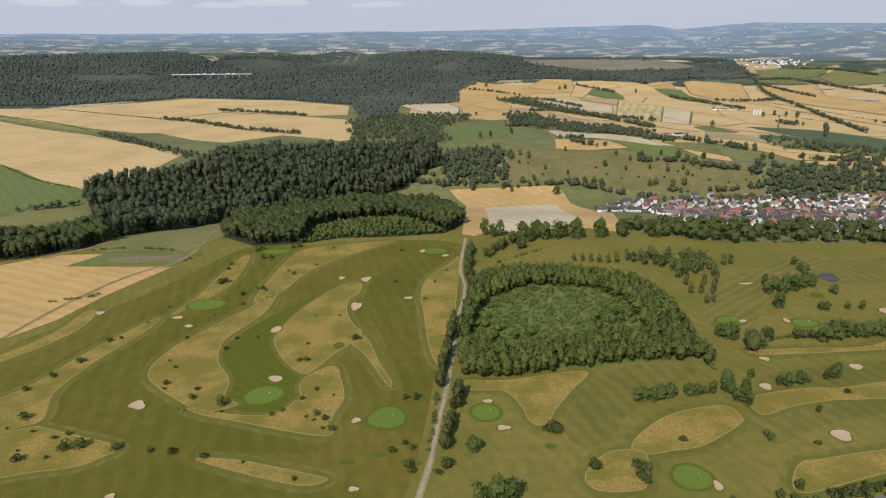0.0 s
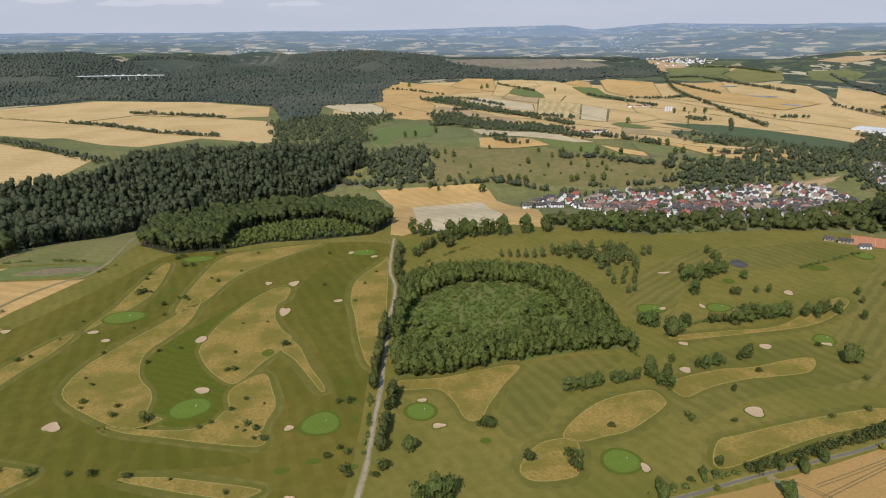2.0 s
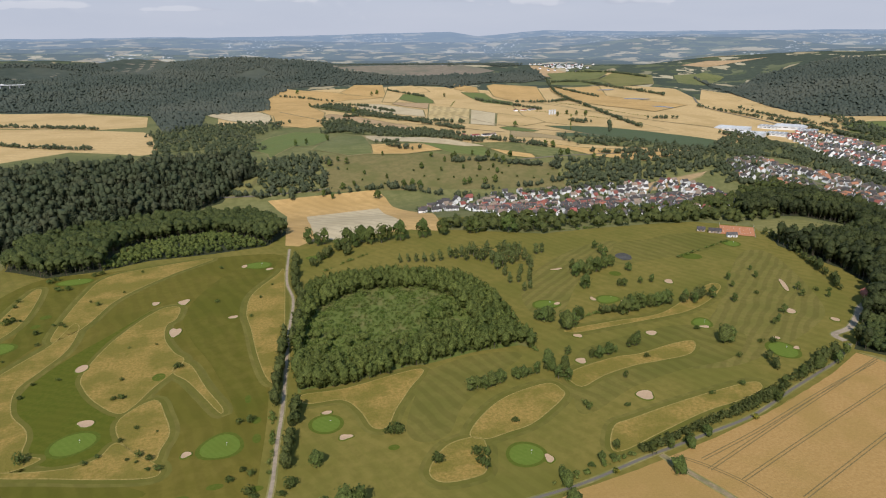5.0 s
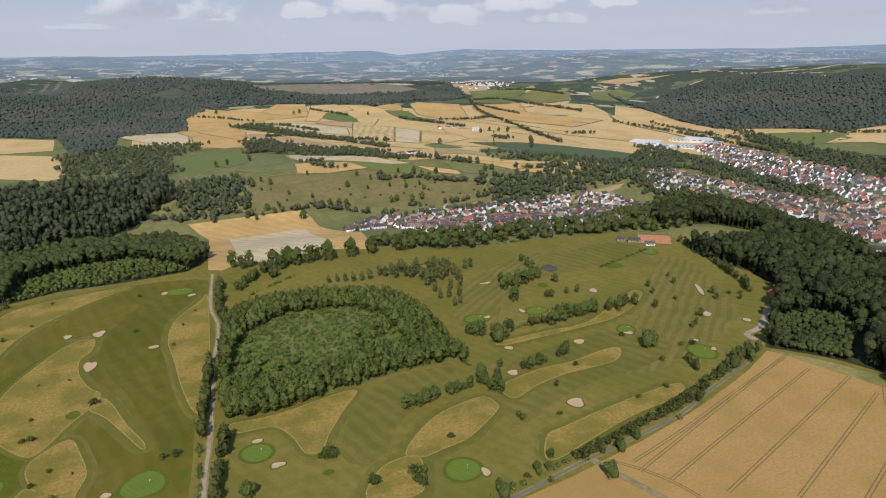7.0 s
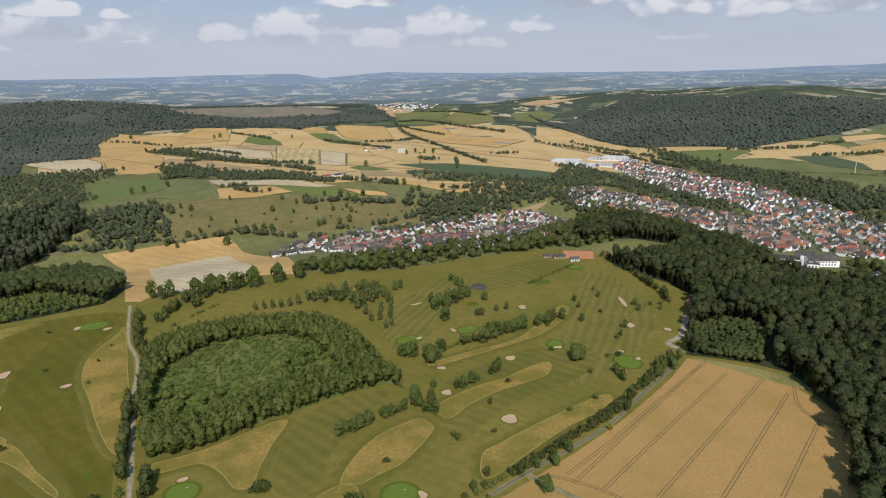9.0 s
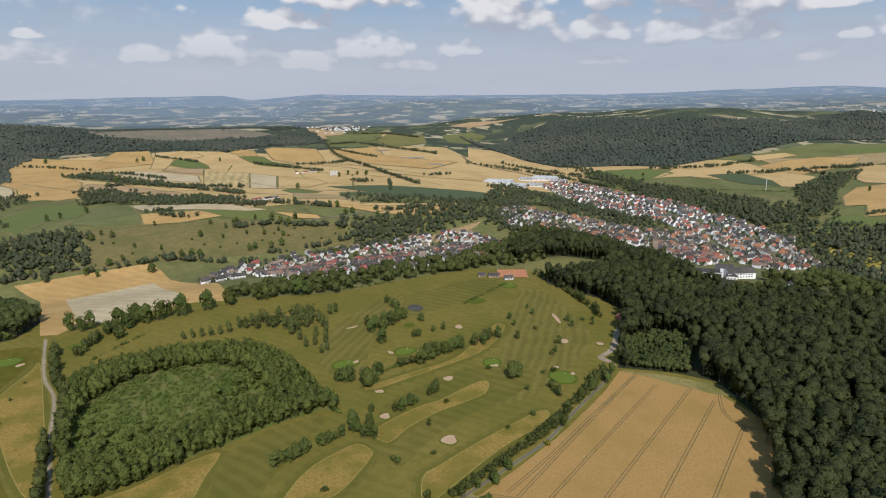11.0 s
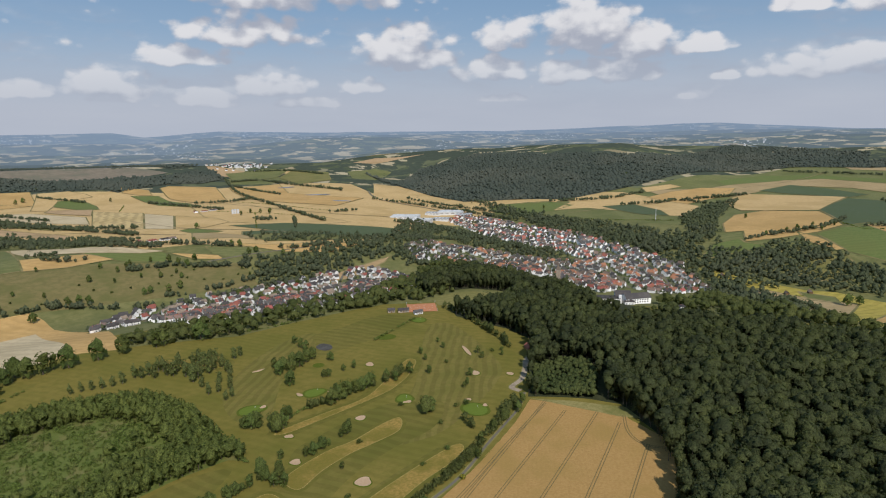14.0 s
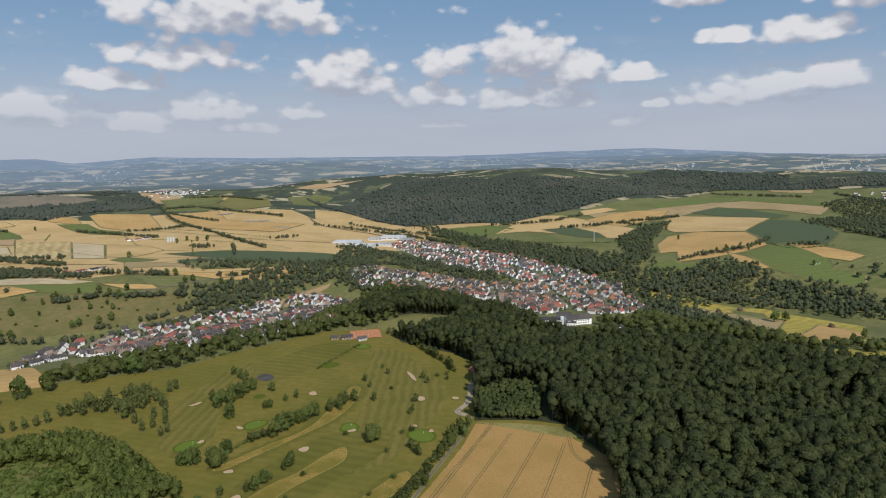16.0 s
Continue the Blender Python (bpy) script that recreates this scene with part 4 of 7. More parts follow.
def wood(words, kind, gap, level, outline):
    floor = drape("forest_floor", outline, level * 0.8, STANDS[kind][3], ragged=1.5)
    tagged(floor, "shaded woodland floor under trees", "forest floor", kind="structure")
    spots = scatter(outline, gap, len(words) + int(abs(outline[0][0])))
    if kind in ("scrub", "youngster"):
        # self-sown, in no order
        rng = np.random.default_rng(len(spots))
        spots = spots + rng.normal(0, gap * 0.8, spots.shape)
        spots = spots[rng.random(len(spots)) > 0.12]
    if kind == "far_oak":
        # loose clumps with gaps
        rng = np.random.default_rng(len(spots))
        spots = spots + rng.normal(0, gap * (0.5 if words in ("river wood", "hillside wood", "valley wood") else 0.9), spots.shape)
        thick = np.array([noise.noise((x / 38, y / 38, 3.0)) for x, y in spots])
        spots = spots[thick > (-0.62 if words in ("river wood", "hillside wood", "valley wood") else -0.36)]
    if kind not in ("scrub", "young", "youngster"):
        for free in CLEARINGS:
            spots = spots[~inside(spots[:, 0], spots[:, 1], free)]
    spots = spots[(np.hypot(spots[:, 0], spots[:, 1]) < 3700) & (spots[:, 1] > spots[:, 0] * 0.06)]
    if kind == "far_oak" and np.hypot(*np.mean(outline, 0)) < 1150:
        kind = "mid_oak"
    plant("woodland", kind, spots, words + " of " + STANDS[kind][4], "woodland", kind in ("oak", "beech", "mixed", "spruce"))


def hedge(kind, wide, line):
    """A row of trees or bushes along a line."""
    p = spline(line, False, 12)
    run = np.concatenate([[0], np.cumsum(np.linalg.norm(np.diff(p, axis=0), axis=1))])
    far = np.hypot(*p.mean(0)) > 950
    gap = {"oak": 5.6, "scrub": 2.6, "tall_row": 4.6, "thicket": 1.5}[kind] * (1.5 if far else 1)
    rng = np.random.default_rng(int(run[-1] * 10))
    n = max(int(run[-1] / gap * max(wide / 6, 1)), 3)
    s = rng.uniform(0, run[-1], n)
    q = np.stack([np.interp(s, run, p[:, 0]), np.interp(s, run, p[:, 1])], 1) + rng.uniform(-0.5, 0.5, (n, 2)) * max(wide - 4, 1)
    kind = "far_oak" if far and kind == "oak" else ("row" if kind == "oak" else kind)
    plant("hedgerow", kind, q, "hedgerow of " + STANDS[kind][4], "hedgerow")


STANDS["tall_row"] = ([broadleaf(RNG, 110, 0.045, 0.24, level=2) for _ in range(5)], (9, 16), "belt_leaves", "pasture", "tall slender broadleaved trees along a lane")
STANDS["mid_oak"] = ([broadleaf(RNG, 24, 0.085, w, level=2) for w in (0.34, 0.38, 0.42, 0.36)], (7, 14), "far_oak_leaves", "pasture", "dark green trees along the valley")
STANDS["thicket"] = ([shrub(RNG, 60, 0.12) for _ in range(5)], (3.2, 6.2), "belt_leaves", "pasture", "dense dark green bushes along a lane")
STANDS["row"] = ([broadleaf(RNG, 90, 0.055, 0.24, level=2) for _ in range(5)], (6, 12.5), "belt_leaves", "forest_floor", "green broadleaved trees and bushes")
MODELS = {}


def tree_model(kind, i):
    """A single tree with trunk, limbs and crown; kept as meshes to be shared."""
    if (kind, i) not in MODELS:
        rng = np.random.default_rng(i * 31 + len(kind))
        if kind in ("bush", "gold"):
            crown = crown_mesh("crown", shrub(rng, 160, 0.11), "gold_leaves" if kind == "gold" else "tree_leaves")
        elif kind == "birch":
            crown = crown_mesh("crown", broadleaf(rng, 170, 0.045, 0.20, level=2), "birch_leaves")
        else:
            crown = crown_mesh("crown", broadleaf(rng, 210, 0.042, 0.25 + 0.03 * i, level=2), "tree_leaves")
        MODELS[kind, i] = (crown, pole_mesh("trunk", 0.62, 0.022, 0.02), pole_mesh("limb", 0.34, 0.012, 0.12))
    return MODELS[kind, i]


TREE_WORDS = {"tree": ("broadleaf_tree", "round-crowned green broadleaved tree", "tree"), "birch": ("birch_tree", "slender light green birch tree in a planted group", "tree"),
              "bush": ("bush", "small dark green bush standing in grass", "bush"),
              "gold": ("bush", "small yellow-green bush on the verge of a lane", "bush")}


def single(kind, rows):
    name, words, category = TREE_WORDS[kind]
    for x, y, tall in rows:
        i = int(abs(x * 7 + y * 3)) % 5
        crown, trunk, limb = tree_model(kind, i)
        top = tagged(new(name), words, category, {"tree": "trees on the course", "birch": "planted birches", "bush": "bushes in the rough", "gold": "yellow bushes by the lane"}[kind])
        top.matrix_basis = pose(x, y, ground_z(x, y), 0, 0, (x * 37 + y * 17) % 360) @ Matrix.Diagonal((tall, tall, tall, 1))
        for label, me, m in (("trunk", trunk, Matrix()), ("crown", crown, Matrix()), ("limb", limb, pose(0, 0, 0.3, 0, 0, 80)), ("limb", limb, pose(0, 0, 0.34, 0, 0, 230))):
            if kind in ("bush", "gold") and label == "limb":
                continue
            ob = new(label, me)
            ob.parent = stem if label == "limb" else top
            ob.matrix_basis = m
            if label == "trunk":
                stem = ob


def trees(rows):
    single("tree", rows)


def birches(rows):
    single("birch", rows)


def bushes(rows):
    single("bush", rows)


# ---- houses ----
def gable(bm, sx, sy, eaves, ridge):
    """Walls with two gables; the ridge runs along x."""
    v = [bm.verts.new(p) for p in ((-sx, -sy, -2), (sx, -sy, -2), (sx, sy, -2), (-sx, sy, -2), (-sx, -sy, eaves), (sx, -sy, eaves), (sx, sy, eaves), (-sx, sy, eaves), (-sx, 0, ridge), (sx, 0, ridge))]
    for f in ((0, 1, 5, 4), (2, 3, 7, 6), (1, 2, 6, 9, 5), (3, 0, 4, 8, 7)):
        bm.faces.new([v[i] for i in f])


def roof(bm, sx, sy, eaves, ridge, over=0.4, thick=0.25):
    slope = (ridge - eaves) / sy
    for s in (-1, 1):
        ring = []
        for x in (-sx - over, sx + over):
            for y, z in ((0, ridge + 0.05), (s * (sy + over), eaves - slope * over + 0.05)):
                ring.append((x, y, z))
        lo = [bm.verts.new(p) for p in ring]
        hi = [bm.verts.new((x, y, z + thick)) for x, y, z in ring]
        for a, b in ((0, 1), (1, 3), (3, 2), (2, 0)):
            bm.faces.new((lo[a], lo[b], hi[b], hi[a]))
        bm.faces.new((hi[0], hi[1], hi[3], hi[2]))
        bm.faces.new((lo[0], lo[2], lo[3], lo[1]))


def house(tiles, sx, sy, eaves, rise, windows=True, wall="plaster"):
    top = new("house")
    bm = bmesh.new()
    gable(bm, sx, sy, eaves, eaves + rise)
    part("wall", bm, wall, top)
    bm = bmesh.new()
    roof(bm, sx, sy, eaves, eaves + rise)
    tiled = part("roof", bm, tiles, top)
    bm = bmesh.new()
    box(bm, sx * 0.3, sy * 0.25, eaves + rise * 0.4, 0.7, 0.7, rise * 0.8 + 0.4)
    part("chimney", bm, "brick_red", tiled, "red brick chimney")
    spots = [(-0.5, -1, 1.0), (0.5, -1, 1.0), (-1, 0.0, eaves + 0.5), (1, 0.0, eaves + 0.5)] if windows else [(-1, 0.0, eaves + 0.4)]
    if windows and eaves > 4.2:
        spots += [(-0.5, -1, 3.6), (0.5, -1, 3.6)]
    for fx, fy, z in spots:
        bm = bmesh.new()
        if abs(fx) == 1:
            box(bm, fx * (sx + 0.02), fy * sy, z, 0.12, 1.5, 1.3)
        else:
            box(bm, fx * sx, fy * (sy + 0.02), z, 1.6, 0.12, 1.3)
        pane = part("window", bm, "window_glass", top)
        bm = bmesh.new()
        if abs(fx) == 1:
            box(bm, fx * (sx + 0.06), fy * sy, z - 0.14, 0.2, 1.7, 0.12)
        else:
            box(bm, fx * sx, fy * (sy + 0.06), z - 0.14, 1.8, 0.2, 0.12)
        part("sill", bm, "concrete", pane)
    bm = bmesh.new()
    box(bm, 0, -sy - 0.03, 0, 1.1, 0.12, 2.1)
    part("door", bm, "door_wood", top)
    return top


ROOF_WORDS = {"roof_grey": "white rendered house with dark grey gabled roof", "roof_brown": "white rendered house with brown gabled roof", "roof_red": "white rendered house with red tiled gabled roof"}
HOUSES = {}


def house_model(tiles, i):
    if (tiles, i) not in HOUSES:
        sx, sy, eaves, rise = ((4.9, 3.9, 4.4, 3.5), (5.8, 4.2, 5.0, 3.4), (4.4, 4.1, 4.7, 3.9))[i]
        HOUSES[tiles, i] = (house(tiles, sx, sy, eaves, rise), ROOF_WORDS[tiles])
        tagged(HOUSES[tiles, i][0], ROOF_WORDS[tiles], "house", "houses of the village")
        return HOUSES[tiles, i][0], True
    return HOUSES[tiles, i][0], False


ROOF_MIX = {"north": (0.66, 0.22, 0.12), "far": (0.50, 0.28, 0.22), "old": (0.44, 0.28, 0.28)}


def joined_houses(spots, street, rng):
    """The far rows of the village, too small to pick apart: walls and roofs, joined."""
    meshes = {}
    for x, y in spots:
        tiles = str(rng.choice(["roof_grey", "roof_brown", "roof_red"], p=ROOF_MIX["far"]))
        sx, sy, eaves, rise = ((4.9, 3.9, 4.4, 3.5), (5.8, 4.2, 5.0, 3.4), (4.4, 4.1, 4.7, 3.9))[int(rng.integers(0, 3))]
        turn = street + rng.choice([0, math.pi / 2]) + rng.normal(0, 0.16)
        m = Matrix.Translation((x, y, ground_z(x, y) + 0.1)) @ Matrix.Rotation(turn, 4, "Z")
        for kind, shape in (("plaster", gable), (tiles, roof)):
            bm = bmesh.new()
            shape(bm, sx, sy, eaves, eaves + rise)
            bm.transform(m)
            bm.verts.index_update()
            v, f = meshes.setdefault(kind, ([], []))
            k = len(v)
            v += [tuple(q.co) for q in bm.verts]
            f += [[q.index + k for q in face.verts] for face in bm.faces]
            bm.free()
    top = tagged(new("far_houses"), "rows of white houses with red and grey roofs at the far end of the village", "houses", kind="stuff")
    for kind, (v, f) in meshes.items():
        tagged(mesh_object("walls" if kind == "plaster" else "roofs", v, f, kind, top), kind="stuff")


STREETS = []


def street(wide, line):
    """A village street; houses keep clear of it."""
    STREETS.append([tuple(q) for q in spline(line, False, 4)])
    way("village_street", wide, line)


def village(gap, mood, outline):
    """Houses in loose rows, with gardens and trees between them."""
    floor = drape("village_gardens", outline, 1.2, "garden", ragged=3)
    tagged(floor, "green gardens and paved yards between village houses", "gardens", kind="structure")
    out = np.array(outline)
    rng = np.random.default_rng(len(mood))
    long_way = out[np.argmax(np.linalg.norm(out - out.mean(0), axis=1))] - out.mean(0)
    street = math.atan2(long_way[1], long_way[0])
    spots = scatter(outline, gap, 11)
    for line in STREETS:
        spots = spots[away(spots[:, 0], spots[:, 1], line) > 7.5]
    near = np.argsort(np.hypot(spots[:, 0], spots[:, 1]))
    keep = {"far": 0, "old": 130, "north": 160}[mood]
    if len(near) > keep:
        joined_houses(spots[near[keep:]], street, rng)
    spots = spots[near[:keep]]
    for x, y in spots:
        if rng.random() < 0.12:
            continue
        tiles = rng.choice(["roof_grey", "roof_brown", "roof_red"], p=ROOF_MIX[mood])
        turn = street + rng.choice([0, math.pi / 2, 0, math.pi]) + rng.normal(0, 0.16) + 0.25 * math.sin(x / 60)
        model, fresh = house_model(str(tiles), int(rng.integers(0, 3)))
        m = Matrix.Translation((x, y, ground_z(x, y) + 0.1)) @ Matrix.Rotation(turn, 4, "Z")
        if fresh:
            model.matrix_basis = m
        else:
            copy_thing(model, m)
    p = scatter(outline, 9.6, 23)
    p = p[rng.random(len(p)) < 0.82]
    for line in STREETS:
        p = p[away(p[:, 0], p[:, 1], line) > 4]
    plant("garden_trees", "garden", p + rng.uniform(-3.5, 3.5, p.shape), "garden trees of green broadleaved kinds among village houses", "trees")


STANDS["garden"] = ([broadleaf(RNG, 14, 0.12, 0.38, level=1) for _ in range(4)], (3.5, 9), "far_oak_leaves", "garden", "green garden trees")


def shed(x, y, sx, sy, tall, turn, words, material="sheet_white", top_material="sheet_grey"):
    """A low flat-roofed hall with parapet, band of windows and gates."""
    ob = tagged(new("industrial_hall"), words, "hall", "halls of the industrial estate")
    ob.matrix_basis = pose(x, y, ground_z(x, y), 0, 0, turn)
    bm = bmesh.new()
    box(bm, 0, 0, -3, sx, sy, tall + 3)
    part("wall", bm, material, ob)
    bm = bmesh.new()
    box(bm, 0, 0, tall, sx + 0.6, sy + 0.6, 0.5)
    part("roof", bm, top_material, ob)
    for k in range(4):
        bm = bmesh.new()
        box(bm, (k - 1.5) * sx / 4.5, 0, tall + 0.5, 2, sy * 0.7, 0.7)
        part("skylight", bm, "sheet_white", ob)
        bm = bmesh.new()
        box(bm, (k - 1.5) * sx / 4.5, -sy / 2 - 0.04, tall * 0.55, sx / 7, 0.12, tall * 0.2)
        part("window", bm, "window_glass", ob)
    return ob


def sheds(rows):
    for x, y, kind in rows:
        sx, sy, tall = ((62, 50, 8), (46, 40, 7), (78, 58, 8))[kind]
        shed(x, y, sx, sy, tall, -52, "white flat-roofed industrial hall at the village edge", top_material=("concrete", "roof_flat", "concrete")[kind])


def church(x, y):
    ob = tagged(new("church"), "brown stone church with a slim pointed tower", "church")
    ob.matrix_basis = pose(x, y, ground_z(x, y), 0, 0, 20)
    bm = bmesh.new()
    gable(bm, 11, 5.5, 8, 14)
    part("nave_wall", bm, "stone", ob)
    bm = bmesh.new()
    roof(bm, 11, 5.5, 8, 14)
    part("nave_roof", bm, "roof_grey", ob)
    bm = bmesh.new()
    box(bm, -13, 0, -2, 6, 6, 25)
    part("tower", bm, "stone", ob)
    bm = bmesh.new()
    bmesh.ops.create_cone(bm, segments=4, radius1=4.4, radius2=0.1, depth=9, cap_ends=True, matrix=Matrix.Translation((-13, 0, 27.4)) @ Matrix.Rotation(math.pi / 4, 4, "Z"))
    part("spire", bm, "roof_brown", ob)
    for k in range(3):
        bm = bmesh.new()
        box(bm, -6 + k * 6, -5.54, 2.5, 1.2, 0.12, 3.5)
        part("window", bm, "window_glass", ob)


def clinic(x, y):
    ob = tagged(new("large_white_building"), "large white building with grey pitched roofs at the forest edge", "building")
    ob.matrix_basis = pose(x, y, ground_z(x, y) + 1, 0, 0, -52)
    # wings: centre, half length, half width, eaves, rise of the roof, turn
    for cx, cy, sx, sy, tall, rise, turn in ((-20, 2, 17, 8, 6.0, 0, 0), (2, 14, 10, 9, 6.5, 6, 0), (18, 4, 18, 8, 6.5, 5.5, 22), (8, -9, 6, 6, 4.5, 0, 0)):
        place_ = Matrix.Translation((cx, cy, 0)) @ Matrix.Rotation(radians(turn), 4, "Z")
        bm = bmesh.new()
        if rise:
            gable(bm, sx, sy, tall, tall + rise)
        else:
            box(bm, 0, 0, -4, sx * 2, sy * 2, tall + 4)
        bm.transform(place_)
        part("wall", bm, "plaster", ob)
        bm = bmesh.new()
        if rise:
            roof(bm, sx, sy, tall, tall + rise)
        else:
            box(bm, 0, 0, tall, sx * 2 + 0.9, sy * 2 + 0.9, 0.5)
            box(bm, sx * 0.3, 0, tall + 0.5, 3, 3, 1.4)
        bm.transform(place_)
        part("roof", bm, "roof_grey", ob)
        for fl in range(int(tall // 3.1)):
            for w in range(int(sx * 2 // 3.6)):
                bm = bmesh.new()
                box(bm, -sx + 2 + w * 3.6, -sy - 0.04, 0.9 + fl * 3.1, 1.8, 0.14, 1.5)
                bm.transform(place_)
                part("window", bm, "window_glass", ob)
    bm = bmesh.new()
    box(bm, -3, -4, -4, 4, 4, 14.5)
    part("stair_tower", bm, "plaster", ob, "tall plain white stair tower")


def low_house(x, y, turn, sx, sy, tiles, words, name, wall="plaster"):
    ob = house(tiles, sx, sy, 3.0, 2.4, True, wall)
    ob.name = name
    tagged(ob, words, name.replace("_", " "))
    ob.matrix_basis = pose(x, y, ground_z(x, y), 0, 0, turn)


def place(kind, rows):
    x, y = rows[0]
    z = ground_z(x, y)
    if kind == "church":
        church(x, y)
    elif kind == "clinic":
        clinic(x, y)
    elif kind == "tennis":
        ob = tagged(new("tennis_court"), "red clay tennis courts with white lines and fence", "tennis court")
        t = radians(-38)
        def turned(px, py):
            return (x + px * math.cos(t) - py * math.sin(t), y + px * math.sin(t) + py * math.cos(t))
        drape("clay", [turned(*q) for q in ((-19, -20), (19, -20), (19, 20), (-19, 20))], 5, "clay", ob)
        for cx in (-9, 9):
            for ax, ay, bx, by in ((-5.5, -12, -5.5, 12), (5.5, -12, 5.5, 12), (-5.5, -12, 5.5, -12), (-5.5, 12, 5.5, 12), (-4, 0, 4, 0)):
                ribbon("court_line", [turned(cx + ax, ay), turned(cx + bx, by)], 0.14, 5.6, "sheet_white", ob, 4)
        for sx, sy in ((-19, -20), (19, -20), (19, 20), (-19, 20), (0, 20), (0, -20), (-19, 0), (19, 0)):
            px, py = turned(sx, sy)
            bm = bmesh.new()
            box(bm, px, py, ground_z(px, py), 0.15, 0.15, 4.2)
            part("fence_post", bm, "sheet_grey", ob)
    elif kind == "clubhouse":
        low_house(x, y, -35, 7, 3.4, "roof_grey", "long low stone clubhouse with grey roof", "clubhouse", "stone")
        low_house(x - 11, y + 11, -35, 4.5, 2.8, "roof_grey", "low grey-roofed annex of the clubhouse", "annex", "stone")
    elif kind == "pavilion":
        low_house(x, y, -20, 5.5, 3, "roof_grey", "small white pavilion beside the fairway", "pavilion")
    elif kind == "red_house":
        low_house(x, y, 60, 8, 5, "roof_red", "red-roofed house at the edge of the forest", "lodge")
        low_house(x + 4, y + 13, 60, 6, 3.5, "roof_red", "small red outbuilding beside the lodge", "outbuilding", "brick_red")
    elif kind == "farm":
        for k, (dx, dy, turn, tiles) in enumerate(((0, 0, 10, "roof_red"), (26, 4, 15, "roof_grey"), (-22, 8, 80, "roof_red"), (44, 14, 10, "roof_brown"))):
            low_house(x + dx, y + dy, turn, 9, 5, tiles, "long farm building on open fields", "farm_building")
    elif kind == "silo":
        for k in range(3):
            ob = tagged(new("silo"), "grey cylindrical farm silo with conical cap", "silo", "silos of the farm")
            ob.matrix_basis = pose(x + k * 8, y, z)
            bm = bmesh.new()
            bmesh.ops.create_cone(bm, segments=14, radius1=3.2, radius2=3.2, depth=14, matrix=Matrix.Translation((0, 0, 6)), cap_ends=True)
            part("body", bm, "concrete", ob)
            bm = bmesh.new()
            bmesh.ops.create_cone(bm, segments=14, radius1=3.4, radius2=0.3, depth=1.6, matrix=Matrix.Translation((0, 0, 13.8)), cap_ends=True)
            part("cap", bm, "sheet_grey", ob)
    elif kind == "pole":
        ob = tagged(new("radio_mast"), "thin white mast standing among fields", "mast")
        ob.matrix_basis = pose(x, y, z)
        bm = bmesh.new()
        bmesh.ops.create_cone(bm, segments=8, radius1=0.9, radius2=0.4, depth=30, matrix=Matrix.Translation((0, 0, 15)), cap_ends=True)
        part("shaft", bm, "sheet_white", ob)
        bm = bmesh.new()
        box(bm, 0, 0, 26, 1.6, 1.6, 0.4)
        part("platform", bm, "sheet_white", ob)
    elif kind == "hut":
        low_house(x, y, 40, 4, 2.6, "roof_brown", "small wooden hut on a valley meadow", "field_hut", "door_wood")
    elif kind == "bales":
        for k in range(7):
            bx, by = x + (k % 4) * 4.5, y + (k // 4) * 4
            ob = tagged(new("hay_bale"), "round hay bale wrapped in white film on grass", "hay bale", "wrapped hay bales")
            ob.matrix_basis = pose(bx, by, ground_z(bx, by) + 0.75, 90, 0, 25 * k)
            bm = bmesh.new()
            bmesh.ops.create_cone(bm, segments=14, radius1=0.8, radius2=0.8, depth=1.3, cap_ends=True)
            bmesh.ops.bevel(bm, geom=[e for e in bm.edges if e.is_boundary is False and e.calc_face_angle(0) > 1], offset=0.12, segments=1, affect="EDGES")
            part("roll", bm, "sheet_white", ob)
    elif kind == "house_single":
        low_house(x, y, 30, 6, 4.5, "roof_grey", "white house among trees below the forest", "house")
    elif kind == "viaduct":
        (ax, ay), (bx, by) = rows
        ob = tagged(new("viaduct"), "long pale concrete motorway viaduct on slender piers", "viaduct")
        turn = math.atan2(by - ay, bx - ax)
        top = max(ground_z(ax, ay), ground_z(bx, by)) + 16
        run = math.hypot(bx - ax, by - ay)
        ob.matrix_basis = Matrix.Translation((ax, ay, 0)) @ Matrix.Rotation(turn, 4, "Z")
        bm = bmesh.new()
        box(bm, run / 2, 0, top, run, 14, 1.4)
        part("deck", bm, "viaduct_grey", ob)
        for s in (-1, 1):
            bm = bmesh.new()
            box(bm, run / 2, s * 6.8, top + 1.4, run, 0.4, 0.9)
            part("parapet", bm, "sheet_white", ob)
        for k in range(6):
            px = run * (0.5 + 0.09 * k)
            gx, gy = ax + (bx - ax) * px / run, ay + (by - ay) * px / run
            g = ground_z(gx, gy) - 4
            bm = bmesh.new()
            box(bm, px, 0, g, 3, 8, top - g)
            part("pier", bm, "viaduct_grey", ob)
        for k, s in enumerate((0.34, 0.42, 0.53, 0.71, 0.79)):
            lorry = tagged(new("lorry"), "white lorry driving on the motorway viaduct", "lorry", "lorries on the viaduct")
            lorry.matrix_basis = Matrix.Translation((ax, ay, 0)) @ Matrix.Rotation(turn, 4, "Z") @ pose(run * s, -3 + 6 * (k % 2), top + 1.4)
            bm = bmesh.new()
            box(bm, 0, 0, 1.0, 11, 2.5, 2.9)
            part("cargo_box", bm, "sheet_white", lorry)
            bm = bmesh.new()
            box(bm, 7, 0, 0.8, 2.4, 2.4, 2.6)
            part("cab", bm, "sheet_grey", lorry)
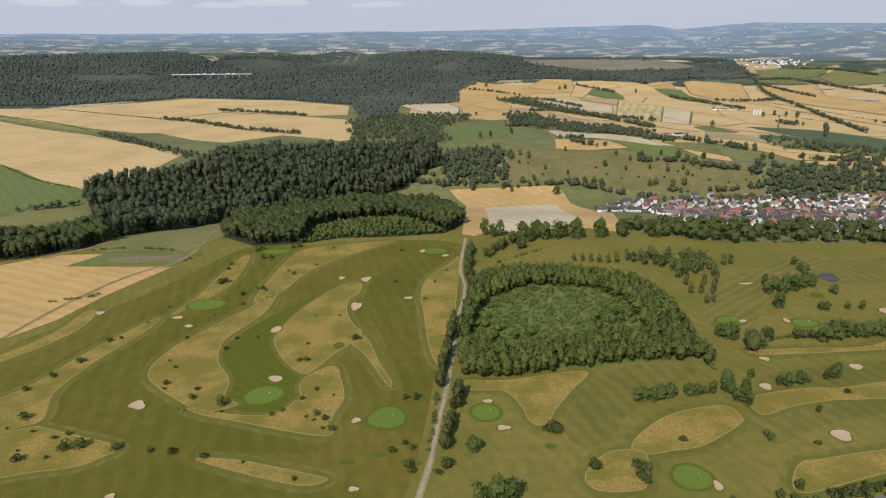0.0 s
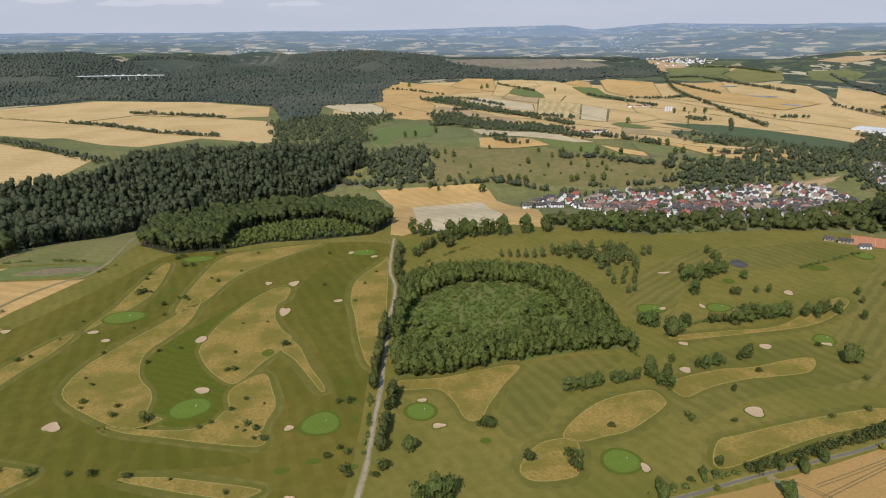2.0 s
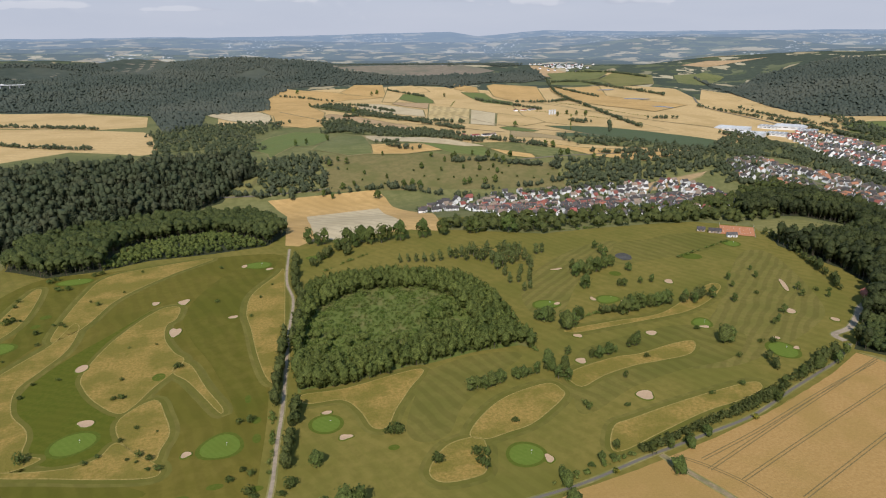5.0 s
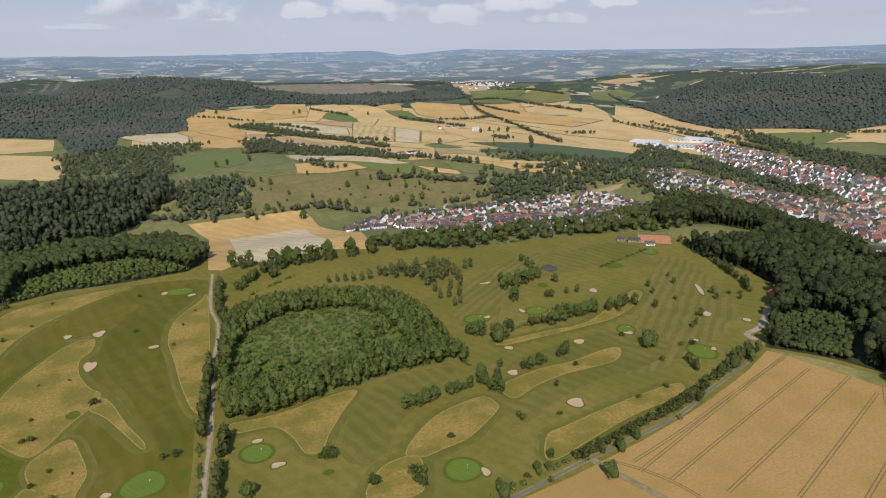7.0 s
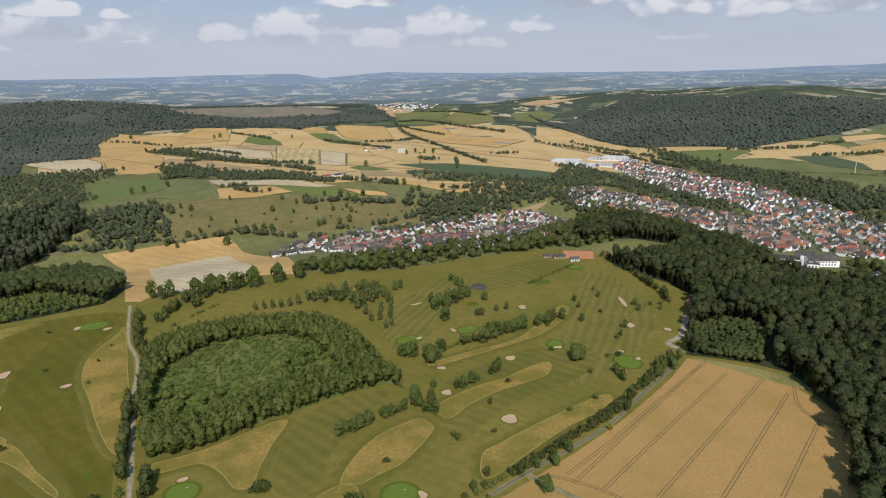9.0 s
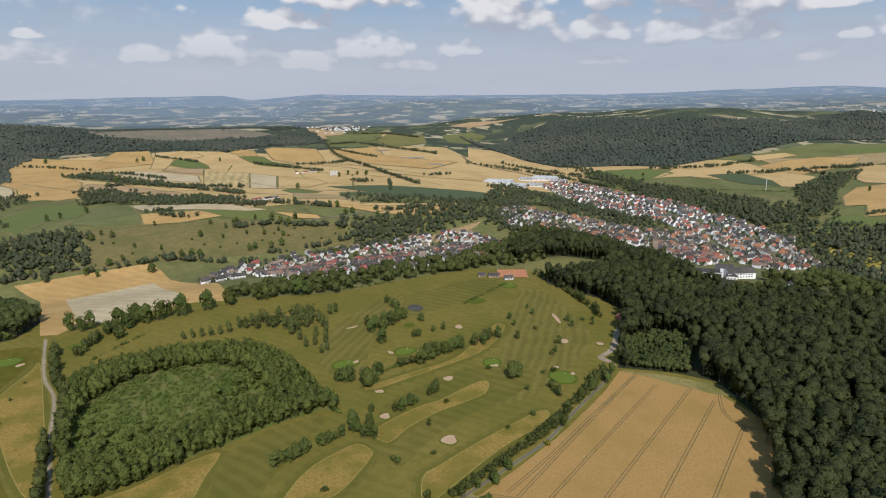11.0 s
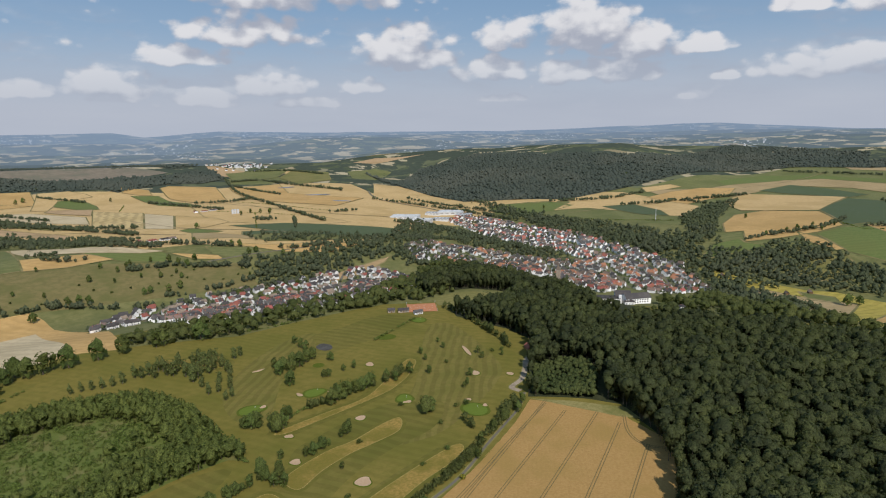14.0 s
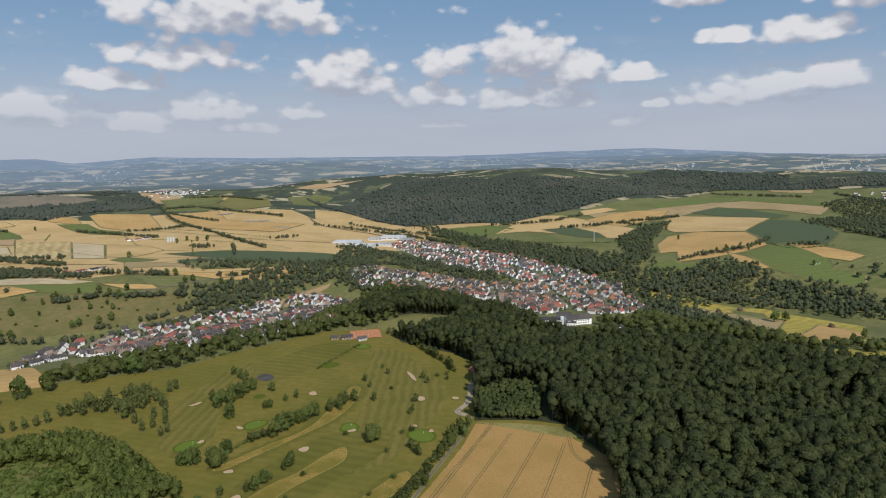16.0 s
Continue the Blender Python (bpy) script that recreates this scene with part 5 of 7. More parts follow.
            for wx in (-4, -2.6, 4.4, 7.2):
                for wy in (-1.1, 1.1):
                    bm = bmesh.new()
                    bmesh.ops.create_cone(bm, segments=10, radius1=0.5, radius2=0.5, depth=0.35, cap_ends=True, matrix=pose(wx, wy, 0.5, 90))
                    part("wheel", bm, "roof_grey", lorry)
    elif kind == "far_town":
        (ax, ay), (bx, by) = rows
        rng = np.random.default_rng(int(abs(ax)))
        along = rng.random((40, 1))
        joined_houses(np.array([[ax, ay]]) + along * np.array([[bx - ax, by - ay]]) + rng.normal(0, 60, (40, 2)), 0.4, rng)
        for k in range(3):
            shed(ax + (bx - ax) * (0.3 + 0.25 * k), ay + (by - ay) * (0.3 + 0.25 * k), 34, 14, 7, 20 + 30 * k, "white hall of a distant town")
    elif kind == "river":
        for (cx, cy), (a, b) in zip(rows, ((34, 11), (44, 13), (32, 10))):
            ob = drape("lake", oval(cx, cy, a, b, -40, 0.12, int(cx)), 6, "river_water")
            tagged(ob, "small blue lake between trees in the valley", "lake", kind="structure")


# ---- forests, fields and the course, laid out in metres ----
# farmland west of the course
field("wheat", 1, [(-502.3, 625.9), (-477.4, 642), (-435.4, 674.3), (-382.8, 676.5), (-404, 635.4), (-287.1, 627.8), (-300.4, 597.4), (-318.9, 554.6), (-335.2, 499.6), (-359.5, 462.5), (-369, 437.4)])
field("meadow", 1, [(-417.5, 699.7), (-397.2, 724.5), (-359.2, 847), (-323.6, 904), (-277.8, 760.4), (-277.4, 710.1), (-281.4, 676.5), (-313.6, 685.3), (-384, 685.1)])
field("crop", 2, [(-403.2, 637.1), (-380.7, 678.5), (-284.7, 676.7), (-281.3, 654.6), (-283, 639.9)])
field("fallow", 3, [(-367.3, 651.9), (-345.2, 670.4), (-284, 666.4), (-285, 652.9), (-327.9, 646.1)])
field("crop", 1, [(-953, 1232), (-837, 1190), (-711, 1087), (-591.8, 994), (-553.6, 972), (-530.9, 936), (-571.5, 911), (-618.9, 857), (-668.3, 839)])
field("meadow", 1, [(-654, 819), (-605.7, 837), (-558.2, 888), (-517.5, 901), (-481.2, 818), (-575.6, 791.3), (-627.1, 781.9)])
field("wheat_pale", 1, [(-1566, 2081), (-1289, 1878), (-1046, 1689), (-867, 1574), (-668, 1408), (-530.4, 1293), (-528.5, 1102), (-566, 987), (-599.1, 1016), (-649.7, 1032), (-789.4, 1165), (-1048, 1363)])
field("wheat_pale", 1, [(-1592, 2170), (-1278, 2149), (-803, 1856), (-668.9, 1993), (-419, 1877), (-274.7, 1784), (-206.5, 1605), (-131.2, 1459), (-233.9, 1417), (-292.9, 1465), (-382.8, 1518), (-486.7, 1425), (-580.6, 1474), (-707.9, 1591), (-767.1, 1598), (-888, 1670), (-1032, 1771), (-1369, 2001), (-1502, 2041)])
field("wheat_pale", 2, [(-1278, 2149), (-928, 2360), (-573.9, 2324), (-308.4, 2117), (-280.9, 1883), (-410.6, 1876), (-673.6, 2007), (-809, 1869)])
field("dry_verge", 2, [(-1361, 1988), (-964, 1730), (-862, 1619), (-1027, 1707), (-1312, 1913)])
# farmland behind the village
field("wheat_gold", 1, [(5.9, 1054), (187.7, 1061), (195.4, 1023), (196.9, 981), (235.2, 871), (214.3, 755.8), (201.6, 728.4), (171.9, 746.2), (47.3, 732.7), (33.1, 718.7), (18.7, 726.8), (31.7, 975)])
field("stubble_pale", 2, [(60.1, 960), (173.8, 976), (172.7, 811), (152.6, 753.2), (86.5, 720.3), (54, 751.1)])
field("heath", 1, [(-58.5, 1117), (2.4, 1217), (89, 1221), (124, 1248), (330.4, 1195), (446.3, 1135), (544.5, 1085), (548.6, 1016), (511.2, 989), (377.4, 1016), (201.2, 1056), (11, 1078)])
field("wheat_pale", 1, [(-124.3, 2665), (100.5, 2632), (272, 2680), (492, 2663), (644, 2620), (917, 2399), (1188, 2469), (1373, 2416), (1532, 2142), (1452, 1887), (1641, 2132), (1811, 1872), (1634, 1588), (1590, 1431), (1656, 1237), (1637, 1162), (1498, 1237), (1405, 1284), (1317, 1203), (1254, 1227), (1195, 1298), (845, 1100), (693.3, 1092), (603.1, 1165), (516.8, 1247), (402.3, 1254), (361.3, 1379), (321.6, 1608), (217.9, 1700), (117.8, 1723), (-97.4, 1810)])
field("hill_bare", 1, [(321.2, 3300), (585.5, 3222), (896, 3166), (1076, 2849), (930, 2771), (671.5, 2873), (405.3, 3085)])
field("hill_bare", 1, [(-1070, 3200), (-904, 3393), (-758.3, 3376), (-763, 3148), (-917, 3035)])
field("hill_bare", 1, [(-733.7, 3625), (-463, 3797), (-385.8, 3659), (-437.9, 3122), (-627.9, 3446)])
field("hill_bare", 1, [(-1619, 2811), (-1263, 2873), (-1236, 2806), (-1486, 2736)])
field("hill_bare", 1, [(-67.9, 3177), (42.4, 3325), (94.1, 3178), (12.1, 3032)])
field("stubble", 1, [(1316, 3021), (1379, 2987), (1474, 2843), (1385, 2732), (1284, 2769), (1271, 2851)])
field("wheat_pale", 1, [(1577, 2789), (1645, 2786), (1615, 2597), (1554, 2549)])
field("crop_pale", 1, [(1255, 2701), (1481, 2739), (1527, 2503), (1376, 2456), (1208, 2547)])
field("stubble_pale", 3, [(-140.1, 2089), (-118.4, 2142), (-63.3, 2147), (14.8, 2122), (44.8, 2028), (45, 1896), (26.2, 1803), (-22.5, 1859), (-73.2, 1941)])
field("wheat_gold", 3, [(52.4, 2476), (79.6, 2578), (125.4, 2730), (188.3, 2674), (297.5, 2607), (372.6, 2516), (458.8, 2396), (322.9, 2382), (259.3, 2311), (184.5, 2215), (209.1, 2030), (167.3, 1728), (120.3, 1705), (50.6, 1786), (53.2, 1994), (21.9, 2117)])
field("wheat_gold", 3, [(331.2, 2594), (411.3, 2748), (524, 2711), (476, 2385), (412.3, 2461), (345.3, 2530)])
field("wheat_pale", 4, [(536, 2661), (631, 2639), (661, 2541), (662, 2466), (615, 2451), (551, 2448), (472.5, 2236), (432.2, 2265)])
field("crop", 4, [(551, 2448), (617, 2419), (614, 2258), (593, 2150), (545, 2184), (507, 2329)])
field("stubble", 5, [(472.5, 2236), (577, 2162), (529, 2001), (473.1, 2118), (453.5, 2191)])
field("stubble", 3, [(189.7, 1926), (219.7, 1992), (282.5, 1903), (332.8, 1771), (387.8, 1632), (361, 1579), (315.1, 1683), (235.7, 1787)])
field("stubble_pale", 3, [(331.3, 2259), (418.4, 2197), (509, 1980), (472.4, 1812), (396.3, 1928), (327.1, 2077)])
field("stubble_lines", 4, [(558, 2094), (652, 1947), (542, 1622), (447.5, 1703)])
field("stubble_pale", 4, [(649, 1930), (688, 1813), (590, 1560), (543, 1622)])
field("wheat_pale", 4, [(691, 1811), (749, 1671), (738, 1575), (651, 1527), (592, 1558)])
field("crop", 3, [(587, 1520), (628, 1545), (648, 1416), (625, 1399), (584, 1438)])
field("crop_dark", 4, [(708, 1511), (821, 1442), (914, 1296), (996, 1222), (966, 1123), (847, 1115), (697, 1201), (638, 1304), (669, 1366), (728, 1333)])
field("wheat_gold", 4, [(794, 2602), (863, 2493), (835, 2383), (800, 2410), (766, 2478)])
field("crop", 4, [(770, 2409), (851, 2364), (834, 2230), (854, 2092), (810, 1985), (759, 2115)])
field("wheat_gold", 5, [(913, 2518), (956, 2548), (1120, 2487), (1052, 2286), (965, 2052), (875, 2134), (858, 2287)])
field("wheat_gold", 5, [(1163, 2459), (1354, 2399), (1225, 2106), (1270, 1870), (1335, 1794), (1132, 1666), (1067, 1835), (1044, 2034), (1126, 2360)])
field("wheat_pale", 3, [(810, 1985), (954, 2029), (956, 1786), (957, 1492), (958, 1346), (852, 1354), (785, 1468), (738, 1575), (738, 1727)])
field("wheat_dull", 3, [(530, 1307), (589, 1452), (638, 1304), (651, 1218), (599, 1280)])
field("wheat_gold", 4, [(520, 1283), (575, 1230), (629, 1177), (706, 1145), (803, 1076), (704, 1055), (630, 1107), (597, 1168)])
field("stubble", 4, [(591, 959), (683, 966), (795, 981), (760, 962), (656, 928), (600, 935)])
field("crop", 3, [(-24.7, 1441), (29.8, 1573), (90.9, 1643), (158.4, 1596), (155.1, 1468), (112.3, 1369), (72.8, 1387), (18, 1254), (15.7, 1309), (-6.3, 1357)])
field("crop_pale", 4, [(101.5, 1310), (155.1, 1468), (187.9, 1542), (242.7, 1506), (211.8, 1225), (164.1, 1226), (122.7, 1279)])
field("wheat_gold", 5, [(221.9, 1309), (279.9, 1284), (321.3, 1271), (348.8, 1211), (271.3, 1205), (211, 1221)])
field("stubble_pale", 4, [(237.4, 1511), (298, 1474), (410.2, 1258), (444.3, 1219), (399.3, 1226), (324.3, 1282), (237, 1343)])
field("crop", 3, [(329.4, 1301), (410.2, 1258), (439.7, 1207), (420, 1156), (363.2, 1186), (331.1, 1226), (308.8, 1266)])
field("wheat_gold", 4, [(439.7, 1207), (514, 1152), (512, 1122), (464.5, 1151)])
field("crop_pale", 3, [(519, 1220), (597, 1168), (589, 1104), (526, 1128), (506, 1163)])
field("meadow", 3, [(-62.9, 1100), (-51.1, 1150), (-27.1, 1173), (11.4, 1207), (14.4, 1184), (-12.5, 1135), (-30.2, 1079), (-44.8, 1084)])
# farmland east of the river
field("crop_pale", 1, [(1489, 1359), (1646, 1164), (1977, 1156), (2442, 1119), (3163, 949), (3254, 235.6), (1267, 78.5), (1247, 226.4), (1285, 378.1), (1232, 524.3), (1394, 607.8), (1408, 822), (1414, 1077)])
field("yellow_hay", 2, [(786.4, 160.1), (848, 120.5), (884, 49.4), (832, 45.7), (787.8, 111.1)])
field("wheat_dull", 1, [(2060, 2950), (2457, 2953), (2583, 2845), (2409, 2748), (2112, 2820)])
field("stubble", 1, [(1948, 2696), (2114, 2727), (2331, 2570), (2173, 2615), (2030, 2621)])
field("crop_pale", 1, [(1789, 2523), (1970, 2545), (2014, 2469), (1743, 2255), (1669, 2316)])
field("meadow", 2, [(580, 634.4), (618.6, 635.4), (650.9, 622.7), (672.5, 578.5), (642.7, 546.6), (583.8, 567.8), (563.4, 599.5)])
field("wheat_dull", 4, [(1043, 378.6), (1021, 288.2), (930, 247.2), (919, 281.3), (987, 344.8)])
field("crop_pale", 4, [(1065, 318.3), (1063, 267.1), (1029, 250.3), (1021, 288.2)])
field("crop", 2, [(2380, 1016), (2757, 1005), (2851, 854), (2787, 533), (2713, 464.2), (2757, 782), (2290, 934)])
field("wheat_pale", 3, [(1712, 1256), (1838, 1218), (1924, 1137), (1884, 988), (1775, 805), (1551, 733), (1536, 773), (1568, 822), (1563, 959), (1561, 1034), (1484, 1099), (1628, 1141)])
field("crop_dark", 5, [(1611, 1017), (1706, 969), (1627, 844), (1536, 773), (1528, 850), (1570, 945)])
field("crop", 3, [(1485, 1353), (1603, 1187), (1587, 1101), (1486, 1090), (1425, 1135), (1414, 1255)])
field("wheat_gold", 5, [(1872, 1022), (2048, 1033), (2194, 997), (2280, 909), (2122, 864), (1929, 857), (1801, 852)])
field("wheat_pale", 5, [(1877, 781), (2054, 827), (2172, 827), (2320, 577), (1745, 490.6), (1709, 664)])
field("crop_dark", 5, [(2286, 831), (2542, 820), (2535, 698), (2439, 546), (2302, 564), (2278, 733)])
field("wheat_dull", 4, [(2025, 1107), (2197, 978), (2668, 883), (2757, 782), (2675, 466), (2492, 464.8), (2580, 634), (2542, 820), (2095, 825), (1907, 961)])
field("wheat_gold", 5, [(1443, 598), (1601, 636), (1716, 607), (1714, 481.6), (1477, 369.2), (1394, 389.5), (1325, 432.6), (1278, 482.3), (1364, 522), (1338, 548)])
field("crop_dark", 4, [(1745, 490.6), (2262, 562), (2113, 399.7), (1681, 272.2), (1502, 261.1), (1521, 336.9), (1478, 364)])
field("crop", 4, [(1377, 389.8), (1457, 363.8), (1480, 317), (1382, 238.3), (1315, 216.6), (1308, 167), (1246, 157.3), (1251, 229.5), (1278, 307.2)])
field("wheat_gold", 5, [(1491, 335.1), (1494, 289.4), (1422, 184.4), (1373, 201.1), (1382, 247.5)])
field("wheat_gold", 5, [(1381, 423.5), (1350, 376.5), (1289, 314.7), (1278, 326.1), (1315, 386.8)])
field("crop", 3, [(1178, 519), (1241, 530), (1296, 501), (1274, 482.8), (1265, 433.2), (1192, 480.7), (1160, 505)])
field("wheat_pale", 5, [(2056, 1142), (2183, 1101), (2173, 1052), (1981, 1082)])
field("wheat_dull", 3, [(3172, 832), (3268, 764), (3236, 633), (3047, 605), (3031, 750)])
field("meadow", 3, [(1239, 423.9), (1276, 364.5), (1256, 301.2), (1206, 270.5), (1154, 265.9), (1133, 311.8), (1150, 372.6)])
field("yellow_hay", 2, [(1107, 498.1), (1103, 413.3), (1103, 311.5), (1079, 231.5), (1061, 131), (925, 112.9), (864, 153.1), (871, 191.2), (940, 256.3), (984, 324.5), (1059, 396.3), (1073, 440.9)])
field("wheat_dull", 4, [(1052, 374.7), (1034, 299.2), (1038, 229.6), (901, 211.1), (946, 265.4), (994, 328)])
field("wheat_gold", 4, [(1034, 185.1), (1009, 127.8), (944, 117.6), (894, 146.8), (885, 181.8)])
# the big wheat field beside the lane
field_near([(104.3, 237.9), (140.6, 249), (183.5, 254.8), (198.7, 257.9), (243, 267), (288.9, 278.5), (322.4, 288.3), (306.8, 284.2), (336.4, 293.6), (370.5, 305.5), (407.6, 322), (424.3, 290.8), (443.1, 258.4), (431.8, 242.3), (421.2, 202), (362.1, 156.1), (306.8, 119.1)])
field("dry_verge", 2, [(409.3, 323.4), (428.4, 293.9), (447.3, 254.4), (438.4, 235.8), (429.8, 249.7), (419.5, 287.1)])
# long rough on the course
rough([(-214.8, 403.8), (-214.6, 441.3), (-202.4, 467.9), (-188.3, 495.1), (-172.6, 525.1), (-165.7, 561.7), (-158.6, 550.4), (-158.6, 510), (-169.1, 479.1), (-177.4, 454.1), (-170.7, 422.1), (-157.3, 401.2), (-152.4, 388.1), (-150.1, 371.5), (-138.7, 363.7), (-156.5, 356.3), (-182.7, 371.8)])
rough([(-176.2, 538), (-171.5, 626.9), (-158.5, 678.4), (-110.3, 696.3), (-59, 703.7), (-94, 668.4), (-125.1, 631.4), (-142.6, 600.8), (-152.9, 559.8), (-165.1, 534.9)])
rough([(-137.7, 461.6), (-131.7, 499.7), (-119, 535.6), (-98.6, 571.5), (-82.4, 572.3), (-82.5, 547.2), (-89.1, 534.3), (-87.3, 507.2), (-78, 481.1), (-69.7, 467.2), (-74.4, 450.5), (-86.5, 429.7), (-95.5, 409.7), (-104.1, 401.9), (-120.5, 420.5), (-131.6, 440.3)])
rough([(-73.8, 463.2), (-63.8, 455), (-51.4, 418.2), (-40.1, 389.9), (-41.1, 383.3), (-52.9, 408.3), (-64.7, 432.6), (-75.3, 447.7)])
rough([(-102, 394.1), (-83.7, 412.6), (-74.6, 390.2), (-69.9, 369.2), (-73.3, 352.8), (-75.2, 342.8), (-84.4, 350.5), (-98, 370.7)])
rough([(-170.9, 360.7), (-142.6, 352.8), (-120.2, 350.3), (-107, 355), (-99.6, 368), (-86.3, 353.1), (-71.9, 335.6), (-75, 327.6), (-102, 334), (-128.9, 343.1), (-156.7, 351.9)])
rough([(-296.2, 334.4), (-276.5, 336.2), (-258.9, 341.7), (-251, 340.3), (-229.3, 332.7), (-200.1, 322.4), (-194.1, 316.9), (-200.6, 310.2), (-209.7, 302.9), (-232.4, 298), (-267.6, 294)])
rough([(-313.8, 359.4), (-302.6, 375.9), (-290.5, 393.8), (-279.7, 432.7), (-268.4, 462.3), (-253.8, 493.2), (-245.4, 498.4), (-249, 469.6), (-260.1, 436.5), (-267.8, 403.1), (-268.9, 378.5), (-258.7, 351.5), (-266.5, 342.5), (-296.2, 334.4)])
rough([(-356.5, 419.7), (-338.3, 443.7), (-322.5, 477.4), (-319.2, 515.2), (-308.6, 516), (-305.4, 482.1), (-317, 452.3), (-335.3, 425.8), (-347.6, 407.1)])
rough([(-239.9, 503.9), (-231.1, 546.8), (-228.7, 586.3), (-221.7, 656.7), (-213.6, 654.3), (-208.4, 593), (-212.8, 558.2), (-228.2, 524.9)])
rough([(-24.3, 542), (-18.5, 584.2), (5.3, 628.2), (12.6, 638.4), (6.8, 517.8), (3.2, 472.7), (-3.3, 416.6), (-9.9, 416.8), (-16.1, 453.3), (-20.7, 504.6)])
rough([(11.5, 389.1), (41.1, 388.9), (96.2, 399.5), (81.1, 373.8), (68.3, 353.9), (58.8, 336.3), (50.1, 338.3), (45.5, 359.2), (36, 375.2), (13.3, 377.3)])
rough([(104.8, 313.2), (121, 332.2), (143.1, 346.8), (174.2, 353.5), (180.2, 342.6), (177.4, 334.8), (161.4, 322.6), (144.2, 312.2), (126.7, 308.4), (113.1, 306.2)])
rough([(89.4, 307.3), (110.4, 307.8), (105.1, 283.8), (98, 275.9), (77.5, 276.4), (72.9, 288.2)])
rough([(192.2, 295.3), (207, 299), (247.5, 306.6), (289.8, 311.9), (310.2, 312.1), (307.6, 303.6), (286.5, 296.7), (254.5, 292), (215.9, 281.3), (185.6, 272.3), (179.2, 276.9)])
rough([(195.8, 361.8), (234.8, 372.1), (259.7, 371.8), (290.1, 377.9), (308.6, 377), (294.5, 360.8), (265.5, 358), (245.3, 357.6), (217.8, 351.8), (194.4, 342.7)])
rough([(224.3, 425.2), (268.7, 427.8), (315.6, 429.4), (366.3, 456.4), (399.5, 473.3), (402.3, 463.2), (374.1, 441.6), (344.6, 428), (317.1, 423.3), (264, 420.1), (231.2, 418.6)])
rough([(-146, 307.9), (-121.1, 305.8), (-93.4, 297.7), (-70, 290), (-67.9, 286.7), (-77.9, 283.3), (-97.3, 288.3), (-125.1, 298.4)])
rough([(218, 656.3), (242.2, 637.6), (267, 631.1), (267, 594.9), (249.9, 593.4), (230, 620.4)])
# mown fairways
fairway("mown_wide", [(-30, 262), (-16, 330), (-8, 420), (2, 520), (8, 600), (14, 690), (-60, 706), (-160, 694), (-226, 690), (-262, 600), (-300, 520), (-346, 446), (-318, 356), (-280, 280), (-180, 232), (-80, 236)])
fairway("mown_dark", [(-250.5, 269.8), (-259.3, 291), (-230.7, 295.1), (-205.2, 300.3), (-180.4, 308.7), (-145.7, 302.8), (-117.3, 293.4), (-89.9, 282.7), (-46.9, 277.4), (-27.2, 249.7), (-129.3, 230.7)])
fairway("close", [(-168.5, 420.3), (-172, 447.3), (-163.5, 475.8), (-147.5, 504.9), (-126.8, 535.9), (-104.1, 571.8), (-114.1, 522.8), (-133.8, 477.8), (-133.9, 445.9), (-120.5, 420.5), (-105.6, 399.6), (-100.5, 379.2), (-104.3, 358.8), (-120.8, 352.2), (-140.4, 359.8), (-153.9, 380.8)])
fairway("mown_dark", [(-76.7, 546.9), (-63.5, 605), (-31.4, 664.8), (9.3, 688.8), (-0.6, 639.1), (-20.3, 587.3), (-23.6, 519.1), (-17.2, 443.8), (-11.3, 400.6), (-13.3, 378.1), (-28.2, 371.5), (-35.8, 401.3), (-50.4, 454.5), (-66.1, 497.2)])
fairway("mown_dark", [(-305, 379.5), (-293.1, 426.1), (-264.8, 504.9), (-246.9, 575.3), (-237.5, 648.2), (-214.8, 676), (-214.3, 612.3), (-223.4, 539.9), (-233, 486.9), (-252.2, 429.1), (-271.5, 375), (-285, 349.1)])
fairway("mown_dark", [(-259.5, 354.7), (-265.6, 399.1), (-256.6, 438.2), (-235.3, 492.5), (-206.4, 520.4), (-207.5, 628.8), (-185.2, 684.4), (-176.8, 579.5), (-186.1, 519.5), (-212.5, 470.3), (-223.5, 423.8), (-210.9, 391.3), (-174.6, 360.8), (-127.6, 338.8), (-93.4, 326.4), (-77.3, 312.4), (-130.1, 313.7), (-189.1, 320.5), (-234.4, 335.7)])
fairway("mown", [(69.5, 330.7), (88.8, 375), (105.2, 396.9), (144, 407.6), (175, 398.6), (144.8, 373.3), (110.7, 344.5), (93.8, 318.8), (76.3, 313.9)])
fairway("striped", [(274.2, 356), (363.3, 420.3), (471.6, 525.2), (509, 540.8), (509, 505.7), (456.8, 401.4), (414.6, 367), (333.8, 338.2), (295.2, 336.6)])
fairway("mown", [(212.5, 384.3), (250.7, 398.3), (310.4, 405.8), (335.9, 393.8), (353.5, 373), (318.5, 345.5), (273.8, 341.7), (228.2, 331.5), (185.7, 312.1), (180.6, 325.4)])
fairway("striped", [(264.1, 564.9), (336.8, 613.6), (382.8, 615.3), (336.1, 550), (285.7, 519.2), (233.8, 454.2), (211.7, 464.4), (223.5, 515.8)])
fairway("mown", [(380.5, 611.5), (443.1, 611.2), (500.3, 609.9), (435.1, 577.7), (378.1, 560.6), (363.8, 578.2)])
fairway("mown", [(382.3, 596.8), (471.3, 621.6), (513.2, 585.5), (462.7, 558.2), (385.1, 548.9), (331.7, 550.1)])
